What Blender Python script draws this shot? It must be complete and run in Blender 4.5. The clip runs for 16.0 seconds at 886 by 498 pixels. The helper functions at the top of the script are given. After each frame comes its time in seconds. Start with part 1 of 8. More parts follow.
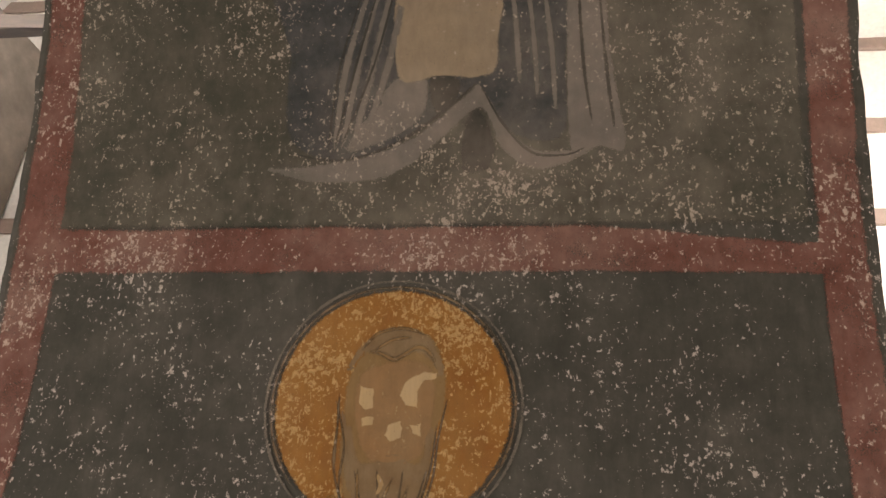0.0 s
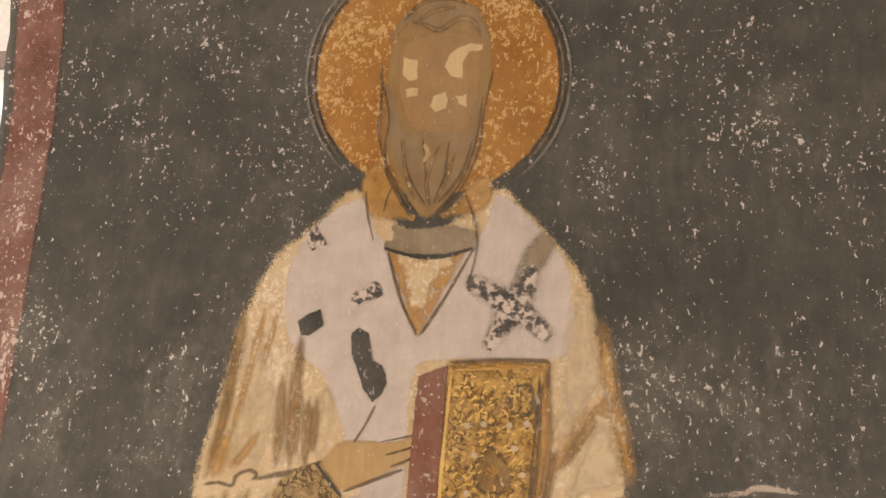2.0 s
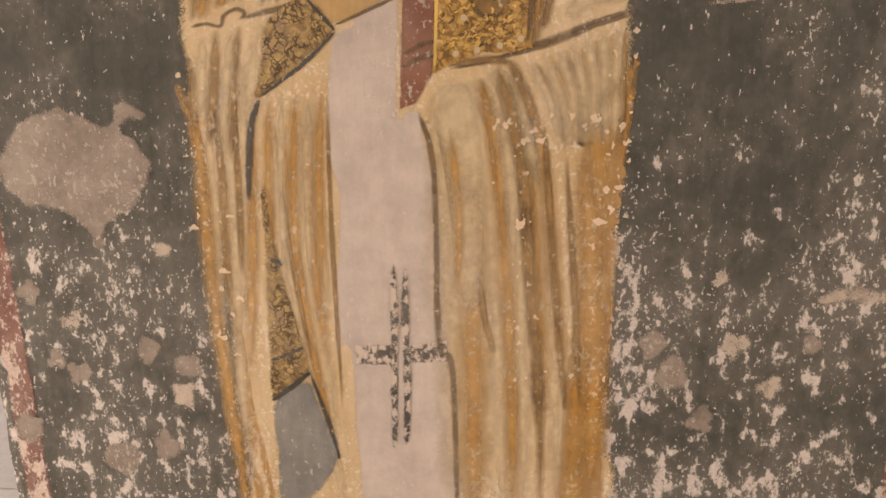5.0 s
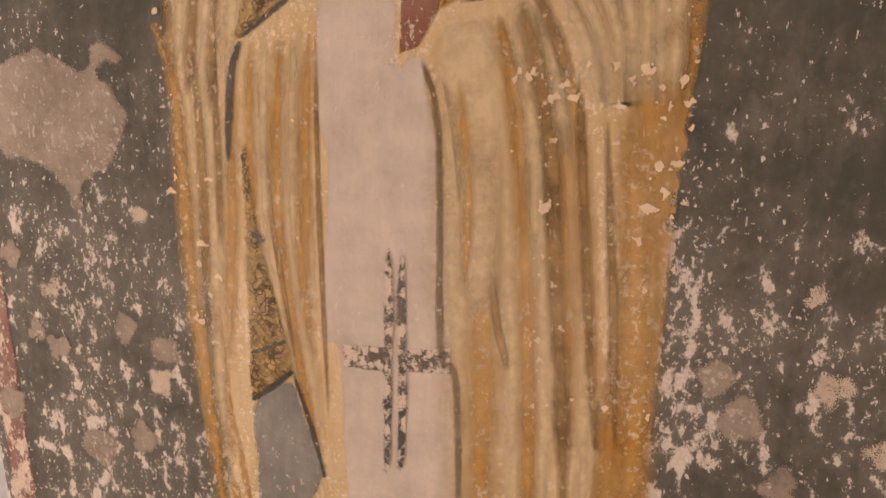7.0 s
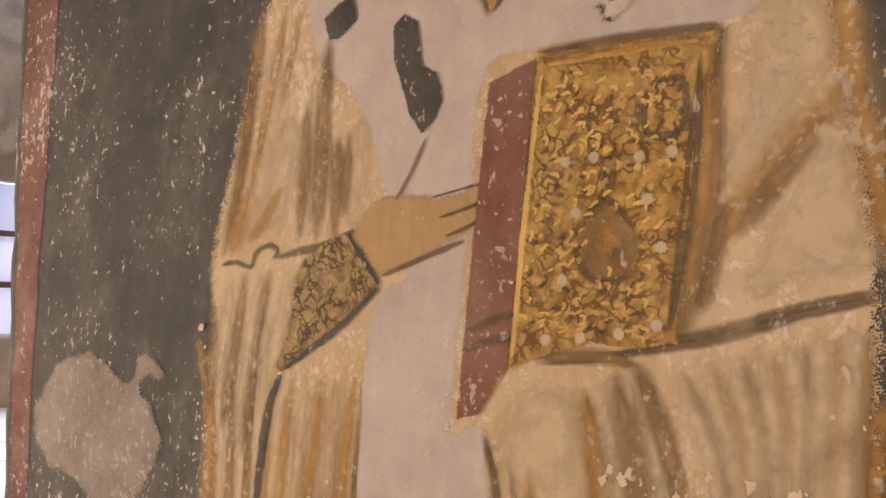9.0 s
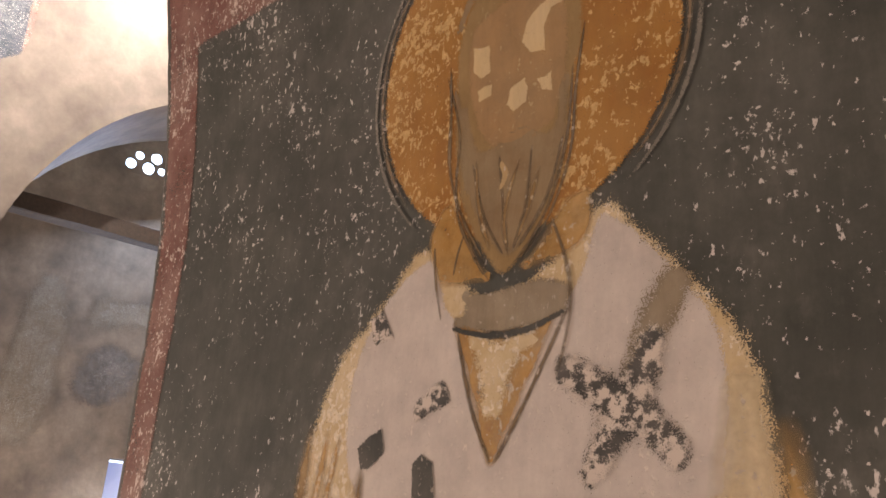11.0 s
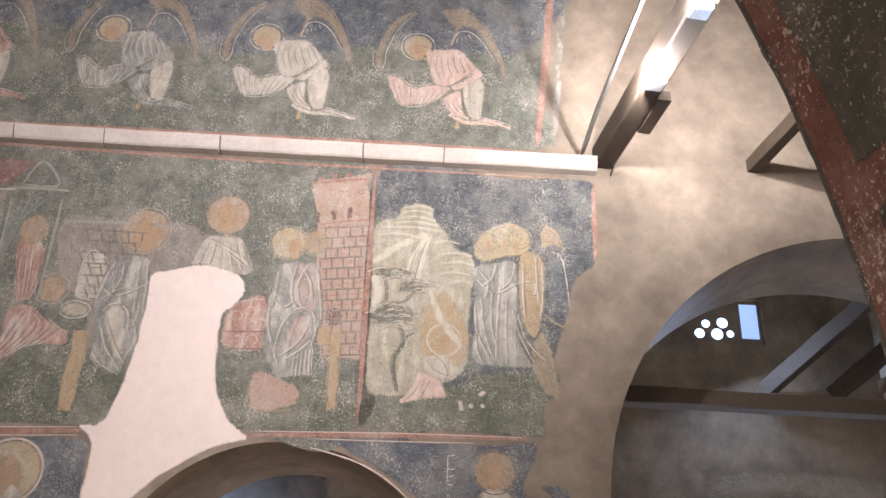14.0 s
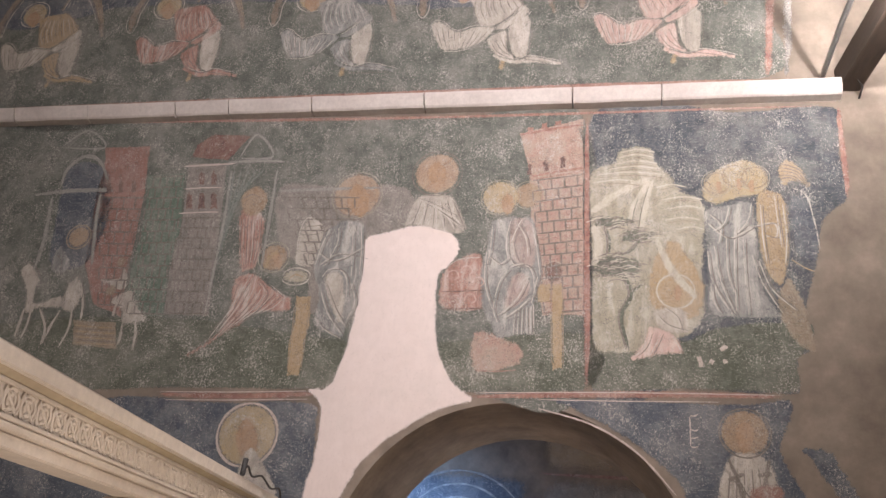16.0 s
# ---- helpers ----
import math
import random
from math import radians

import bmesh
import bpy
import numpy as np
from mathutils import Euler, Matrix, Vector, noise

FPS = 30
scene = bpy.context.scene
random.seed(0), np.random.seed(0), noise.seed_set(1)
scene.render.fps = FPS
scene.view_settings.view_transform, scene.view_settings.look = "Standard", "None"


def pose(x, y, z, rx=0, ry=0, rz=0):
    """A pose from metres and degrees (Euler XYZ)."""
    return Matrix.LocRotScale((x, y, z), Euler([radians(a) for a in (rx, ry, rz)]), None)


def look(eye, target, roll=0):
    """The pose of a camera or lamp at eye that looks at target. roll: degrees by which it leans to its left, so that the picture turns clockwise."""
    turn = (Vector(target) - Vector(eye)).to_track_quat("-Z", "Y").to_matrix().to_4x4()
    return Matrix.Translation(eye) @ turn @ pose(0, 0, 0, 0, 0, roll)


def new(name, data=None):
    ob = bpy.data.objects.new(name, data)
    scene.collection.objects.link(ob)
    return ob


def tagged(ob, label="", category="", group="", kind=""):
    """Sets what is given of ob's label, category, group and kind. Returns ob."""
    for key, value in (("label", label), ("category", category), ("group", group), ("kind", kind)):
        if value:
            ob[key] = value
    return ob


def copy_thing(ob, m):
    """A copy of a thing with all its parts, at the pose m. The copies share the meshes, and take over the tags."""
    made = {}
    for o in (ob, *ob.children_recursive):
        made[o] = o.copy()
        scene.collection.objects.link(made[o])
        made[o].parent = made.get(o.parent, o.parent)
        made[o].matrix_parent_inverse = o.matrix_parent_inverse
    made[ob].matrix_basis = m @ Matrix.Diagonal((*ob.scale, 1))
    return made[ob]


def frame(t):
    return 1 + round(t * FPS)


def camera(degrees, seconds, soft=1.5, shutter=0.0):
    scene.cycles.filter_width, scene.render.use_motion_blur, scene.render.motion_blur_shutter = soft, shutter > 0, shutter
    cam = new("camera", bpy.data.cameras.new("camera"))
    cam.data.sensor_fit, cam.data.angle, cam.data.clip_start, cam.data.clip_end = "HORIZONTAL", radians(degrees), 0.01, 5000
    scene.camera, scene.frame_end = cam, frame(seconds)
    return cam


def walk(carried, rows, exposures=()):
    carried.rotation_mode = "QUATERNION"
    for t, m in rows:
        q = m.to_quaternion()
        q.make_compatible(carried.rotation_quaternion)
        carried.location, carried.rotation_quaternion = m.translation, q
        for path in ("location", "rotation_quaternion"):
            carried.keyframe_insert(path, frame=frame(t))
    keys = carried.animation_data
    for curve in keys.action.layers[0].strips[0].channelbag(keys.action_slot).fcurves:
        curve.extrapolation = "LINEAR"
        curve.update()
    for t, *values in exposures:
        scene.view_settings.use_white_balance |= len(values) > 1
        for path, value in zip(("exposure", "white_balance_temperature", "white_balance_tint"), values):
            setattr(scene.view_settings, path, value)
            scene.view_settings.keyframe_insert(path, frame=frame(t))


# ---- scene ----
# the camera and its walk
cam = camera(55.1, 16.0)
PATH = [
    (0, (1.17, -1.62, 1.948), (0.925, 0.115, 2.913), 3.5),
    (0.5, (1.072, -1.611, 1.913), (0.861, 0.202, 2.731), 3.1),
    (1, (1.028, -1.591, 1.876), (0.832, 0.266, 2.591), 3.0),
    (1.5, (1.022, -1.553, 1.809), (0.834, 0.34, 2.425), 3.2),
    (2, (1.042, -1.541, 1.776), (0.85, 0.395, 2.238), 3.1),
    (2.5, (1.042, -1.528, 1.724), (0.856, 0.44, 2.029), 2.4),
    (3, (1.039, -1.536, 1.679), (0.854, 0.445, 1.879), 1.3),
    (3.5, (1.05, -1.524, 1.617), (0.87, 0.467, 1.652), 0.2),
    (4, (1.06, -1.51, 1.571), (0.892, 0.48, 1.466), -0.3),
    (4.5, (1.042, -1.505, 1.618), (0.882, 0.458, 1.272), -0.3),
    (6.8, (1.215, -1.173, 1.535), (0.727, 0.714, 1.087), 1.1),
    (7, (1.267, -1.125, 1.539), (0.675, 0.738, 1.117), 0.8),
    (7.5, (1.275, -1.025, 1.543), (0.5, 0.774, 1.136), -0.0),
    (8, (1.22, -0.916, 1.619), (0.409, 0.901, 1.418), 1.6),
    (8.5, (1.241, -0.821, 1.676), (0.391, 0.988, 1.61), 2.2),
    (9, (1.3, -0.762, 1.711), (0.221, 0.922, 1.754), 3.8),
    (9.5, (1.349, -0.746, 1.769), (0.14, 0.837, 1.951), 4.0),
    (9.7, (1.371, -0.738, 1.797), (0.143, 0.821, 2.039), 3.9),
    (11.8, (1.524, -0.76, 1.925), (0.085, 0.377, 2.721), 4.7),
    (12, (1.533, -0.732, 1.927), (0.042, 0.326, 2.739), 4.6),
    (12.5, (1.559, -0.75, 1.954), (-0.006, 0.142, 2.823), 4.4),
    (13, (1.54, -0.82, 1.95), (-0.127, -0.17, 2.844), 3.7),
    (13.5, (1.469, -0.951, 1.922), (-0.279, -0.565, 2.813), 2.8),
    (14, (1.4, -1.084, 1.922), (-0.379, -0.848, 2.804), 2.8),
    (14.5, (1.342, -1.192, 1.903), (-0.451, -1.1, 2.783), 2.1),
    (15, (1.234, -1.234, 1.881), (-0.583, -1.281, 2.716), 3.3),
    (15.5, (1.083, -1.21, 1.901), (-0.74, -1.357, 2.712), 4.4),
    (16, (0.963, -1.285, 1.897), (-0.857, -1.483, 2.703), 5.4),
]
walk(cam, [(t, look(eye, target, roll)) for t, eye, target, roll in PATH], [(0.0, 1.92, 6300, 12), (0.5, 2.27, 6330, 12), (1.0, 2.55, 6400, 12), (2.0, 2.58, 6500, 13), (3.5, 2.58, 6550, 14), (4.7, 2.45, 6600, 15), (7.0, 2.26, 7150, 24), (8.8, 2.27, 6880, 20), (9.6, 2.15, 7150, 20), (11.8, 2.0, 6350, 21), (12.5, 1.78, 6450, 22), (13.2, 1.45, 6450, 20), (14.2, 1.1, 6350, 18), (16.0, 0.95, 6350, 20)])

from mathutils.geometry import delaunay_2d_cdt

# ---- world and light ----
world = bpy.data.worlds.new("world")
scene.world = world
world.use_nodes = True
world.node_tree.nodes["Background"].inputs[0].default_value = (0.55, 0.75, 1.0, 1)
world.node_tree.nodes["Background"].inputs[1].default_value = 1.0


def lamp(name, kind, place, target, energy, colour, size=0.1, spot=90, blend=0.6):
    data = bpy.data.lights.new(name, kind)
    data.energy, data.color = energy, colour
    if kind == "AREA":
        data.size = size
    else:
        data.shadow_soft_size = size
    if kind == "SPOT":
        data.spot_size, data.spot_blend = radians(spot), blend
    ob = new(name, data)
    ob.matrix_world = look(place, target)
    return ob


LIGHT, COOL = (1.0, 0.87, 0.73), (0.30, 0.55, 1.0)
# the two floodlights on the tie beam and daylight at two aisle windows; the other lamps are added fills
lamp("beam_floodlight_light", "POINT", (-3.30, 0.925, 5.765), (-5, -2, 5), 76, (1.0, 0.97, 0.93), 0.014)
# added fill that brightens the plaster above the beams
lamp("upper_plaster_fill", "SPOT", (-2.75, 1.24, 6.12), (-4.6, 2.0, 7.3), 230, (1.0, 0.97, 0.93), 0.04, 130, 0.8)
lamp("under_beam_floodlight_light", "POINT", (-2.48, 0.92, 5.765), (-4.6, 2.0, 7.3), 22, (1.0, 0.97, 0.93), 0.014)
# unseen spot added to brighten the frescoed far wall
lamp("far_wall_fill", "SPOT", (-0.35, -0.9, 6.3), (-4.9, -3.1, 5.0), 580, (1.0, 0.96, 0.94), 0.3, 104, 0.9)
# three invented fills: left and right of the pier, and the north aisle
lamp("pier_left_fill", "POINT", (-1.7, -1.55, 1.12), (-1.4, -3.4, 0), 41, LIGHT, 0.12)
lamp("pier_right_fill", "POINT", (3.9, -2.7, 1.52), (4.2, -2.6, 0), 49, LIGHT, 0.12)
lamp("north_aisle_fill", "POINT", (-6.3, 1.1, 0.75), (-6, 3, 4), 30, LIGHT, 0.12)
# blue fill added close to the aisle wall; no window stands here
lamp("aisle_blue_fill", "AREA", (-7.0, -2.3, 2.5), (-8.2, -2.3, 2.4), 18, COOL, 0.5)
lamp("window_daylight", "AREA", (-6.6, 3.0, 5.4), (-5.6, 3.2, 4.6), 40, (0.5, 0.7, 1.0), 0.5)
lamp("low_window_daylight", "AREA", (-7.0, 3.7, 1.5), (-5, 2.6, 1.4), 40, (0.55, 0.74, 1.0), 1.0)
# added fill that whitens the east wall from the south aisle
lamp("south_aisle_fill", "AREA", (6.0, 2.6, 5.0), (3.0, 5.0, 5.0), 160, (1.0, 0.95, 0.88), 1.2)

# ---- materials ----
TINTS = {}


def nodes_of(m):
    m.use_nodes = True
    return m.node_tree, m.node_tree.nodes["Principled BSDF"]


def put_in(tree, kind, **values):
    n = tree.nodes.new(kind)
    for key, value in values.items():
        n.inputs[key].default_value = value
    return n


def noise_node(tree, vec, scale, detail=4, rough=0.6):
    n = put_in(tree, "ShaderNodeTexNoise", Scale=scale, Detail=detail, Roughness=rough)
    tree.links.new(vec, n.inputs["Vector"])
    return n.outputs["Fac"]


def ramp(tree, fac, lo, hi, a=0.0, b=1.0):
    n = tree.nodes.new("ShaderNodeMapRange")
    n.clamp = True
    for key, value in (("From Min", lo), ("From Max", hi), ("To Min", a), ("To Max", b)):
        n.inputs[key].default_value = value
    tree.links.new(fac, n.inputs["Value"])
    return n.outputs["Result"]


def calc(tree, op, a, b):
    n = tree.nodes.new("ShaderNodeMath")
    n.operation = op
    for k, v in enumerate((a, b)):
        if isinstance(v, (int, float)):
            n.inputs[k].default_value = v
        else:
            tree.links.new(v, n.inputs[k])
    return n.outputs[0]


def blend(tree, fac, a, b, mode="MIX"):
    n = tree.nodes.new("ShaderNodeMix")
    n.data_type, n.blend_type = "RGBA", mode
    for key, v in ((0, fac), (6, a), (7, b)):
        if isinstance(v, (int, float)):
            n.inputs[key].default_value = v
        elif isinstance(v, tuple):
            n.inputs[key].default_value = (*v, 1)
        else:
            tree.links.new(v, n.inputs[key])
    return n.outputs[2]


def surface(name, colour, other, grain=25.0, mottle=2.5, rough=0.85, bump=0.25, metal=0.0, stretch=(1, 1, 1)):
    """Plaster, stone, wood and the like: two colours mottled at two scales, with grain in relief."""
    m = bpy.data.materials.new(name)
    tree, bsdf = nodes_of(m)
    place = tree.nodes.new("ShaderNodeNewGeometry").outputs["Position"]
    mp = put_in(tree, "ShaderNodeMapping", Scale=stretch)
    tree.links.new(place, mp.inputs["Vector"])
    vec = mp.outputs["Vector"]
    big, fine = noise_node(tree, vec, mottle, 5, 0.65), noise_node(tree, vec, grain, 6, 0.7)
    col = blend(tree, ramp(tree, big, 0.35, 0.68), colour, other)
    col = blend(tree, ramp(tree, fine, 0.3, 0.75, 0.0, 0.55), col, tuple(c * 0.55 for c in colour))
    tree.links.new(col, bsdf.inputs["Base Color"])
    bsdf.inputs["Roughness"].default_value, bsdf.inputs["Metallic"].default_value = rough, metal
    b = put_in(tree, "ShaderNodeBump", Strength=bump, Distance=0.01)
    tree.links.new(calc(tree, "ADD", fine, big), b.inputs["Height"])
    tree.links.new(b.outputs["Normal"], bsdf.inputs["Normal"])
    return m


def fresco(name, colour, wear=0.5, second=None, fleck=(0.58, 0.49, 0.41), size=1.0, lower=0.0, mask=0.0, under=None, edge=True, fade=0.0, streak=0.5, drape=0.0, rub=0.9, haze=0.28, wash=0.0, grit=0.5):
    """Old wall paint: brushed and stained colour, with pits and scratches down to pale plaster; its edges are rubbed away."""
    m = bpy.data.materials.new(name)
    tree, bsdf = nodes_of(m)
    place = tree.nodes.new("ShaderNodeNewGeometry").outputs["Position"]
    second = second or tuple(min(1, c * 1.5 + 0.012) for c in colour)
    big = noise_node(tree, place, 2.2 / size, 5, 0.7)
    cloud = noise_node(tree, place, 11 / size, 6, 0.72)
    brush = put_in(tree, "ShaderNodeMapping", Scale=(46 / size, 46 / size, 9 / size))
    tree.links.new(place, brush.inputs["Vector"])
    hair = noise_node(tree, brush.outputs["Vector"], 1.0, 4, 0.7)
    col = blend(tree, ramp(tree, cloud, 0.36, 0.66), colour, second)
    col = blend(tree, ramp(tree, hair, 0.35, 0.75, 0.0, streak), col, tuple(c * 0.55 for c in colour))
    col = blend(tree, ramp(tree, big, 0.45, 0.75, 0.0, haze), col, fleck)
    if drape:
        hang = put_in(tree, "ShaderNodeMapping", Scale=(9, 9, 2.6), Rotation=(0.22, 0, 0))
        tree.links.new(place, hang.inputs["Vector"])
        pleat = put_in(tree, "ShaderNodeTexNoise", Scale=1.0, Detail=3.0, Roughness=0.55, Distortion=1.2)
        tree.links.new(hang.outputs["Vector"], pleat.inputs["Vector"])
        col = blend(tree, ramp(tree, pleat.outputs["Fac"], 0.52, 0.66, 0.0, drape), col, (0.58, 0.53, 0.46))
        col = blend(tree, ramp(tree, pleat.outputs["Fac"], 0.46, 0.34, 0.0, drape), col, tuple(c * 0.5 for c in colour))
    if size != 1.0:
        flaw = noise_node(tree, place, 92, 3, 0.6)
        lie = put_in(tree, "ShaderNodeMapping", Scale=(30, 30, 110))
        tree.links.new(place, lie.inputs["Vector"])
        scuff = noise_node(tree, lie.outputs["Vector"], 1.0, 3, 0.65)
        col = blend(tree, ramp(tree, flaw, 0.52, 0.38, 0.0, grit), col, tuple(c * 0.38 for c in colour))
        col = blend(tree, ramp(tree, scuff, 0.54, 0.68, 0.0, grit), col, fleck)
    # pits and scratches
    pit = noise_node(tree, place, 58 / size, 4, 0.68)
    speck = noise_node(tree, place, 105 / size, 3, 0.55)
    slash = put_in(tree, "ShaderNodeMapping", Scale=(110 / size, 110 / size, 55 / size), Rotation=(0.3, 0.75, 0.2))
    tree.links.new(place, slash.inputs["Vector"])
    cut = noise_node(tree, slash.outputs["Vector"], 1.0, 3, 0.6)
    patchy = noise_node(tree, place, 4.5 / size, 4, 0.6)
    limit = ramp(tree, patchy, 0.3, 0.7, 0.755 - 0.10 * wear, 0.69 - 0.20 * wear)
    if lower:
        sep = tree.nodes.new("ShaderNodeSeparateXYZ")
        tree.links.new(place, sep.inputs[0])
        wide = noise_node(tree, place, 1.6, 3, 0.5)
        depth = calc(tree, "ADD", sep.outputs["Z"], calc(tree, "MULTIPLY", calc(tree, "SUBTRACT", wide, 0.5), 1.1))
        limit = calc(tree, "SUBTRACT", limit, ramp(tree, depth, 0.75, 1.9, 0.4 * lower, 0.0))
        upright = put_in(tree, "ShaderNodeMapping", Scale=(30, 30, 20))
        tree.links.new(place, upright.inputs["Vector"])
        chip = noise_node(tree, upright.outputs["Vector"], 1.0, 6, 0.66)
        sparse = calc(tree, "ADD", ramp(tree, depth, 0.95, 1.75, -0.075, 0.0), ramp(tree, depth, 1.75, 2.35, 0.0, 0.10))
        pit = calc(tree, "MAXIMUM", pit, calc(tree, "SUBTRACT", chip, sparse))
        # paint rubbed thin around the losses, and clouded stains
        veil = calc(tree, "SUBTRACT", calc(tree, "ADD", calc(tree, "MULTIPLY", chip, 0.5), calc(tree, "MULTIPLY", patchy, 0.5)), sparse)
        col = blend(tree, ramp(tree, veil, 0.47, 0.67, 0.0, 0.40), col, (0.27, 0.245, 0.21))
        stain = noise_node(tree, place, 3.1, 6, 0.7)
        col = blend(tree, ramp(tree, stain, 0.52, 0.36, 0.0, 0.45), col, tuple(c * 0.62 for c in colour))
    over = calc(tree, "MAXIMUM", calc(tree, "SUBTRACT", pit, limit), calc(tree, "SUBTRACT", cut, calc(tree, "ADD", limit, 0.02)))
    over = calc(tree, "MAXIMUM", over, calc(tree, "SUBTRACT", speck, calc(tree, "ADD", limit, 0.03)))
    holes = ramp(tree, over, 0.0, 0.05)
    shade = blend(tree, ramp(tree, noise_node(tree, place, 140 / size, 2), 0.3, 0.7), fleck, tuple(c * 0.72 for c in fleck))
    if under:
        worn = ramp(tree, noise_node(tree, place, 48 / size, 6, 0.75), 0.5 - mask, 0.56 - mask)
        col = blend(tree, worn, col, under)
    col = blend(tree, calc(tree, "MULTIPLY", holes, 0.85), col, shade)
    tree.links.new(col, bsdf.inputs["Base Color"])
    bsdf.inputs["Roughness"].default_value = 0.82
    b = put_in(tree, "ShaderNodeBump", Strength=0.35, Distance=0.004)
    tree.links.new(calc(tree, "SUBTRACT", calc(tree, "MULTIPLY", cloud, 0.5), calc(tree, "MULTIPLY", holes, 0.8)), b.inputs["Height"])
    tree.links.new(b.outputs["Normal"], bsdf.inputs["Normal"])
    if edge:
        soft = tree.nodes.new("ShaderNodeAttribute")
        soft.attribute_name = "soft"
        worn_edge = calc(tree, "ADD", soft.outputs["Fac"], calc(tree, "MULTIPLY", calc(tree, "SUBTRACT", noise_node(tree, place, 60 / size, 4, 0.65), 0.5), rub))
        keep = ramp(tree, worn_edge, 0.08, 0.92)
        if fade:
            keep = calc(tree, "MULTIPLY", keep, ramp(tree, noise_node(tree, place, 14 / size, 5, 0.7), 0.36, 0.60, 1.0 - fade, 1.0))
        if wash:
            # thin glaze that lets the coat below show through
            keep = calc(tree, "MULTIPLY", keep, wash)
        else:
            # dry brush: the paint ends in grains
            grains = noise_node(tree, place, 620 / size, 1, 0.5)
            keep = ramp(tree, calc(tree, "ADD", keep, calc(tree, "MULTIPLY", calc(tree, "SUBTRACT", grains, 0.5), 1.9)), 0.46, 0.54)
        tree.links.new(keep, bsdf.inputs["Alpha"])
    TINTS[name] = m
    return m


def brocade(name, dark, mid, light, scale):
    """Painted gold ornament: small lit cells with dark outlines."""
    m = fresco(name, mid, 0.55)
    tree = m.node_tree
    bsdf = tree.nodes["Principled BSDF"]
    place = tree.nodes.new("ShaderNodeNewGeometry").outputs["Position"]
    v = tree.nodes.new("ShaderNodeTexVoronoi")
    v.feature = "DISTANCE_TO_EDGE"
    v.inputs["Scale"].default_value = scale
    warp = tree.nodes.new("ShaderNodeVectorMath")
    warp.operation = "MULTIPLY_ADD"
    nz = put_in(tree, "ShaderNodeTexNoise", Scale=34.0, Detail=3.0)
    tree.links.new(place, nz.inputs["Vector"])
    tree.links.new(nz.outputs["Color"], warp.inputs[0])
    warp.inputs[1].default_value = (0.06, 0.06, 0.06)
    tree.links.new(place, warp.inputs[2])
    tree.links.new(warp.outputs[0], v.inputs["Vector"])
    base = bsdf.inputs["Base Color"].links[0].from_socket
    glow = ramp(tree, noise_node(tree, place, 58, 4), 0.42, 0.62)
    col = blend(tree, calc(tree, "MULTIPLY", glow, 0.8), base, light)
    line = ramp(tree, v.outputs["Distance"], 0.05, 0.16, 0.85, 0.0)
    col = blend(tree, calc(tree, "MULTIPLY", line, ramp(tree, nz.outputs["Fac"], 0.35, 0.55)), col, dark)
    tree.links.new(col, bsdf.inputs["Base Color"])
    return m


fresco("ground", (0.051, 0.0515, 0.042), 0.56, (0.094, 0.090, 0.075), fleck=(0.72, 0.64, 0.59), lower=0.085, edge=False, haze=0.07)
fresco("ground_green", (0.062, 0.062, 0.046), 0.72, (0.115, 0.105, 0.082))
fresco("red", (0.16, 0.058, 0.042), 0.74, (0.25, 0.125, 0.10), fade=0.35, fleck=(0.68, 0.55, 0.47), lower=0.12)
fresco("robe", (0.50, 0.355, 0.18), 0.95, (0.62, 0.49, 0.32), fleck=(0.78, 0.66, 0.50), streak=0.35)
fresco("face", (0.36, 0.205, 0.085), 0.5, (0.25, 0.15, 0.07), fleck=(0.5, 0.36, 0.19))
fresco("fold_light", (0.69, 0.555, 0.355), 0.6, (0.65, 0.51, 0.31), fade=0.5, rub=0.4, streak=0.3, wash=0.8)
fresco("amber", (0.43, 0.215, 0.04), 0.8, (0.54, 0.33, 0.11), fleck=(0.76, 0.62, 0.45), fade=0.4, rub=0.35, streak=0.3, wash=0.9)
fresco("fold_dark", (0.155, 0.082, 0.025), 0.7, (0.40, 0.25, 0.10), fleck=(0.70, 0.55, 0.38), fade=0.35, rub=0.4, streak=0.3, wash=0.95)
fresco("ochre_shade", (0.45, 0.22, 0.04), 0.62, (0.54, 0.33, 0.12), fleck=(0.78, 0.66, 0.50), fade=0.5, rub=0.5, streak=0.3, wash=0.8)
fresco("brown_line", (0.11, 0.07, 0.035), 0.6, (0.22, 0.145, 0.065), fade=0.45, wash=0.92)
fresco("linen", (0.58, 0.50, 0.44), 0.6, (0.43, 0.365, 0.325), fleck=(0.66, 0.57, 0.49), streak=0.3)
fresco("black", (0.035, 0.035, 0.03), 0.55, (0.07, 0.065, 0.055), fleck=(0.55, 0.46, 0.38))
fresco("worn_black", (0.05, 0.045, 0.04), 0.6, None, (0.56, 0.47, 0.4), 1.0, 0.0, 0.02, (0.56, 0.47, 0.40))
fresco("halo", (0.34, 0.15, 0.022), 1.05, (0.27, 0.105, 0.016), fleck=(0.66, 0.43, 0.18))
fresco("skin", (0.25, 0.15, 0.055), 0.35, (0.33, 0.21, 0.085), fleck=(0.45, 0.32, 0.16))
fresco("skin_light", (0.42, 0.27, 0.11), 0.35, (0.50, 0.34, 0.16))
fresco("hair", (0.23, 0.14, 0.065), 0.3, (0.29, 0.21, 0.115), fleck=(0.42, 0.31, 0.18))
fresco("pale_line", (0.17, 0.15, 0.12), 0.6, (0.10, 0.09, 0.075), fade=0.5)
fresco("plaster_white", (0.70, 0.56, 0.41), 0.2, (0.64, 0.50, 0.35))
fresco("plaster_pale", (0.60, 0.43, 0.21), 0.2, (0.55, 0.40, 0.22))
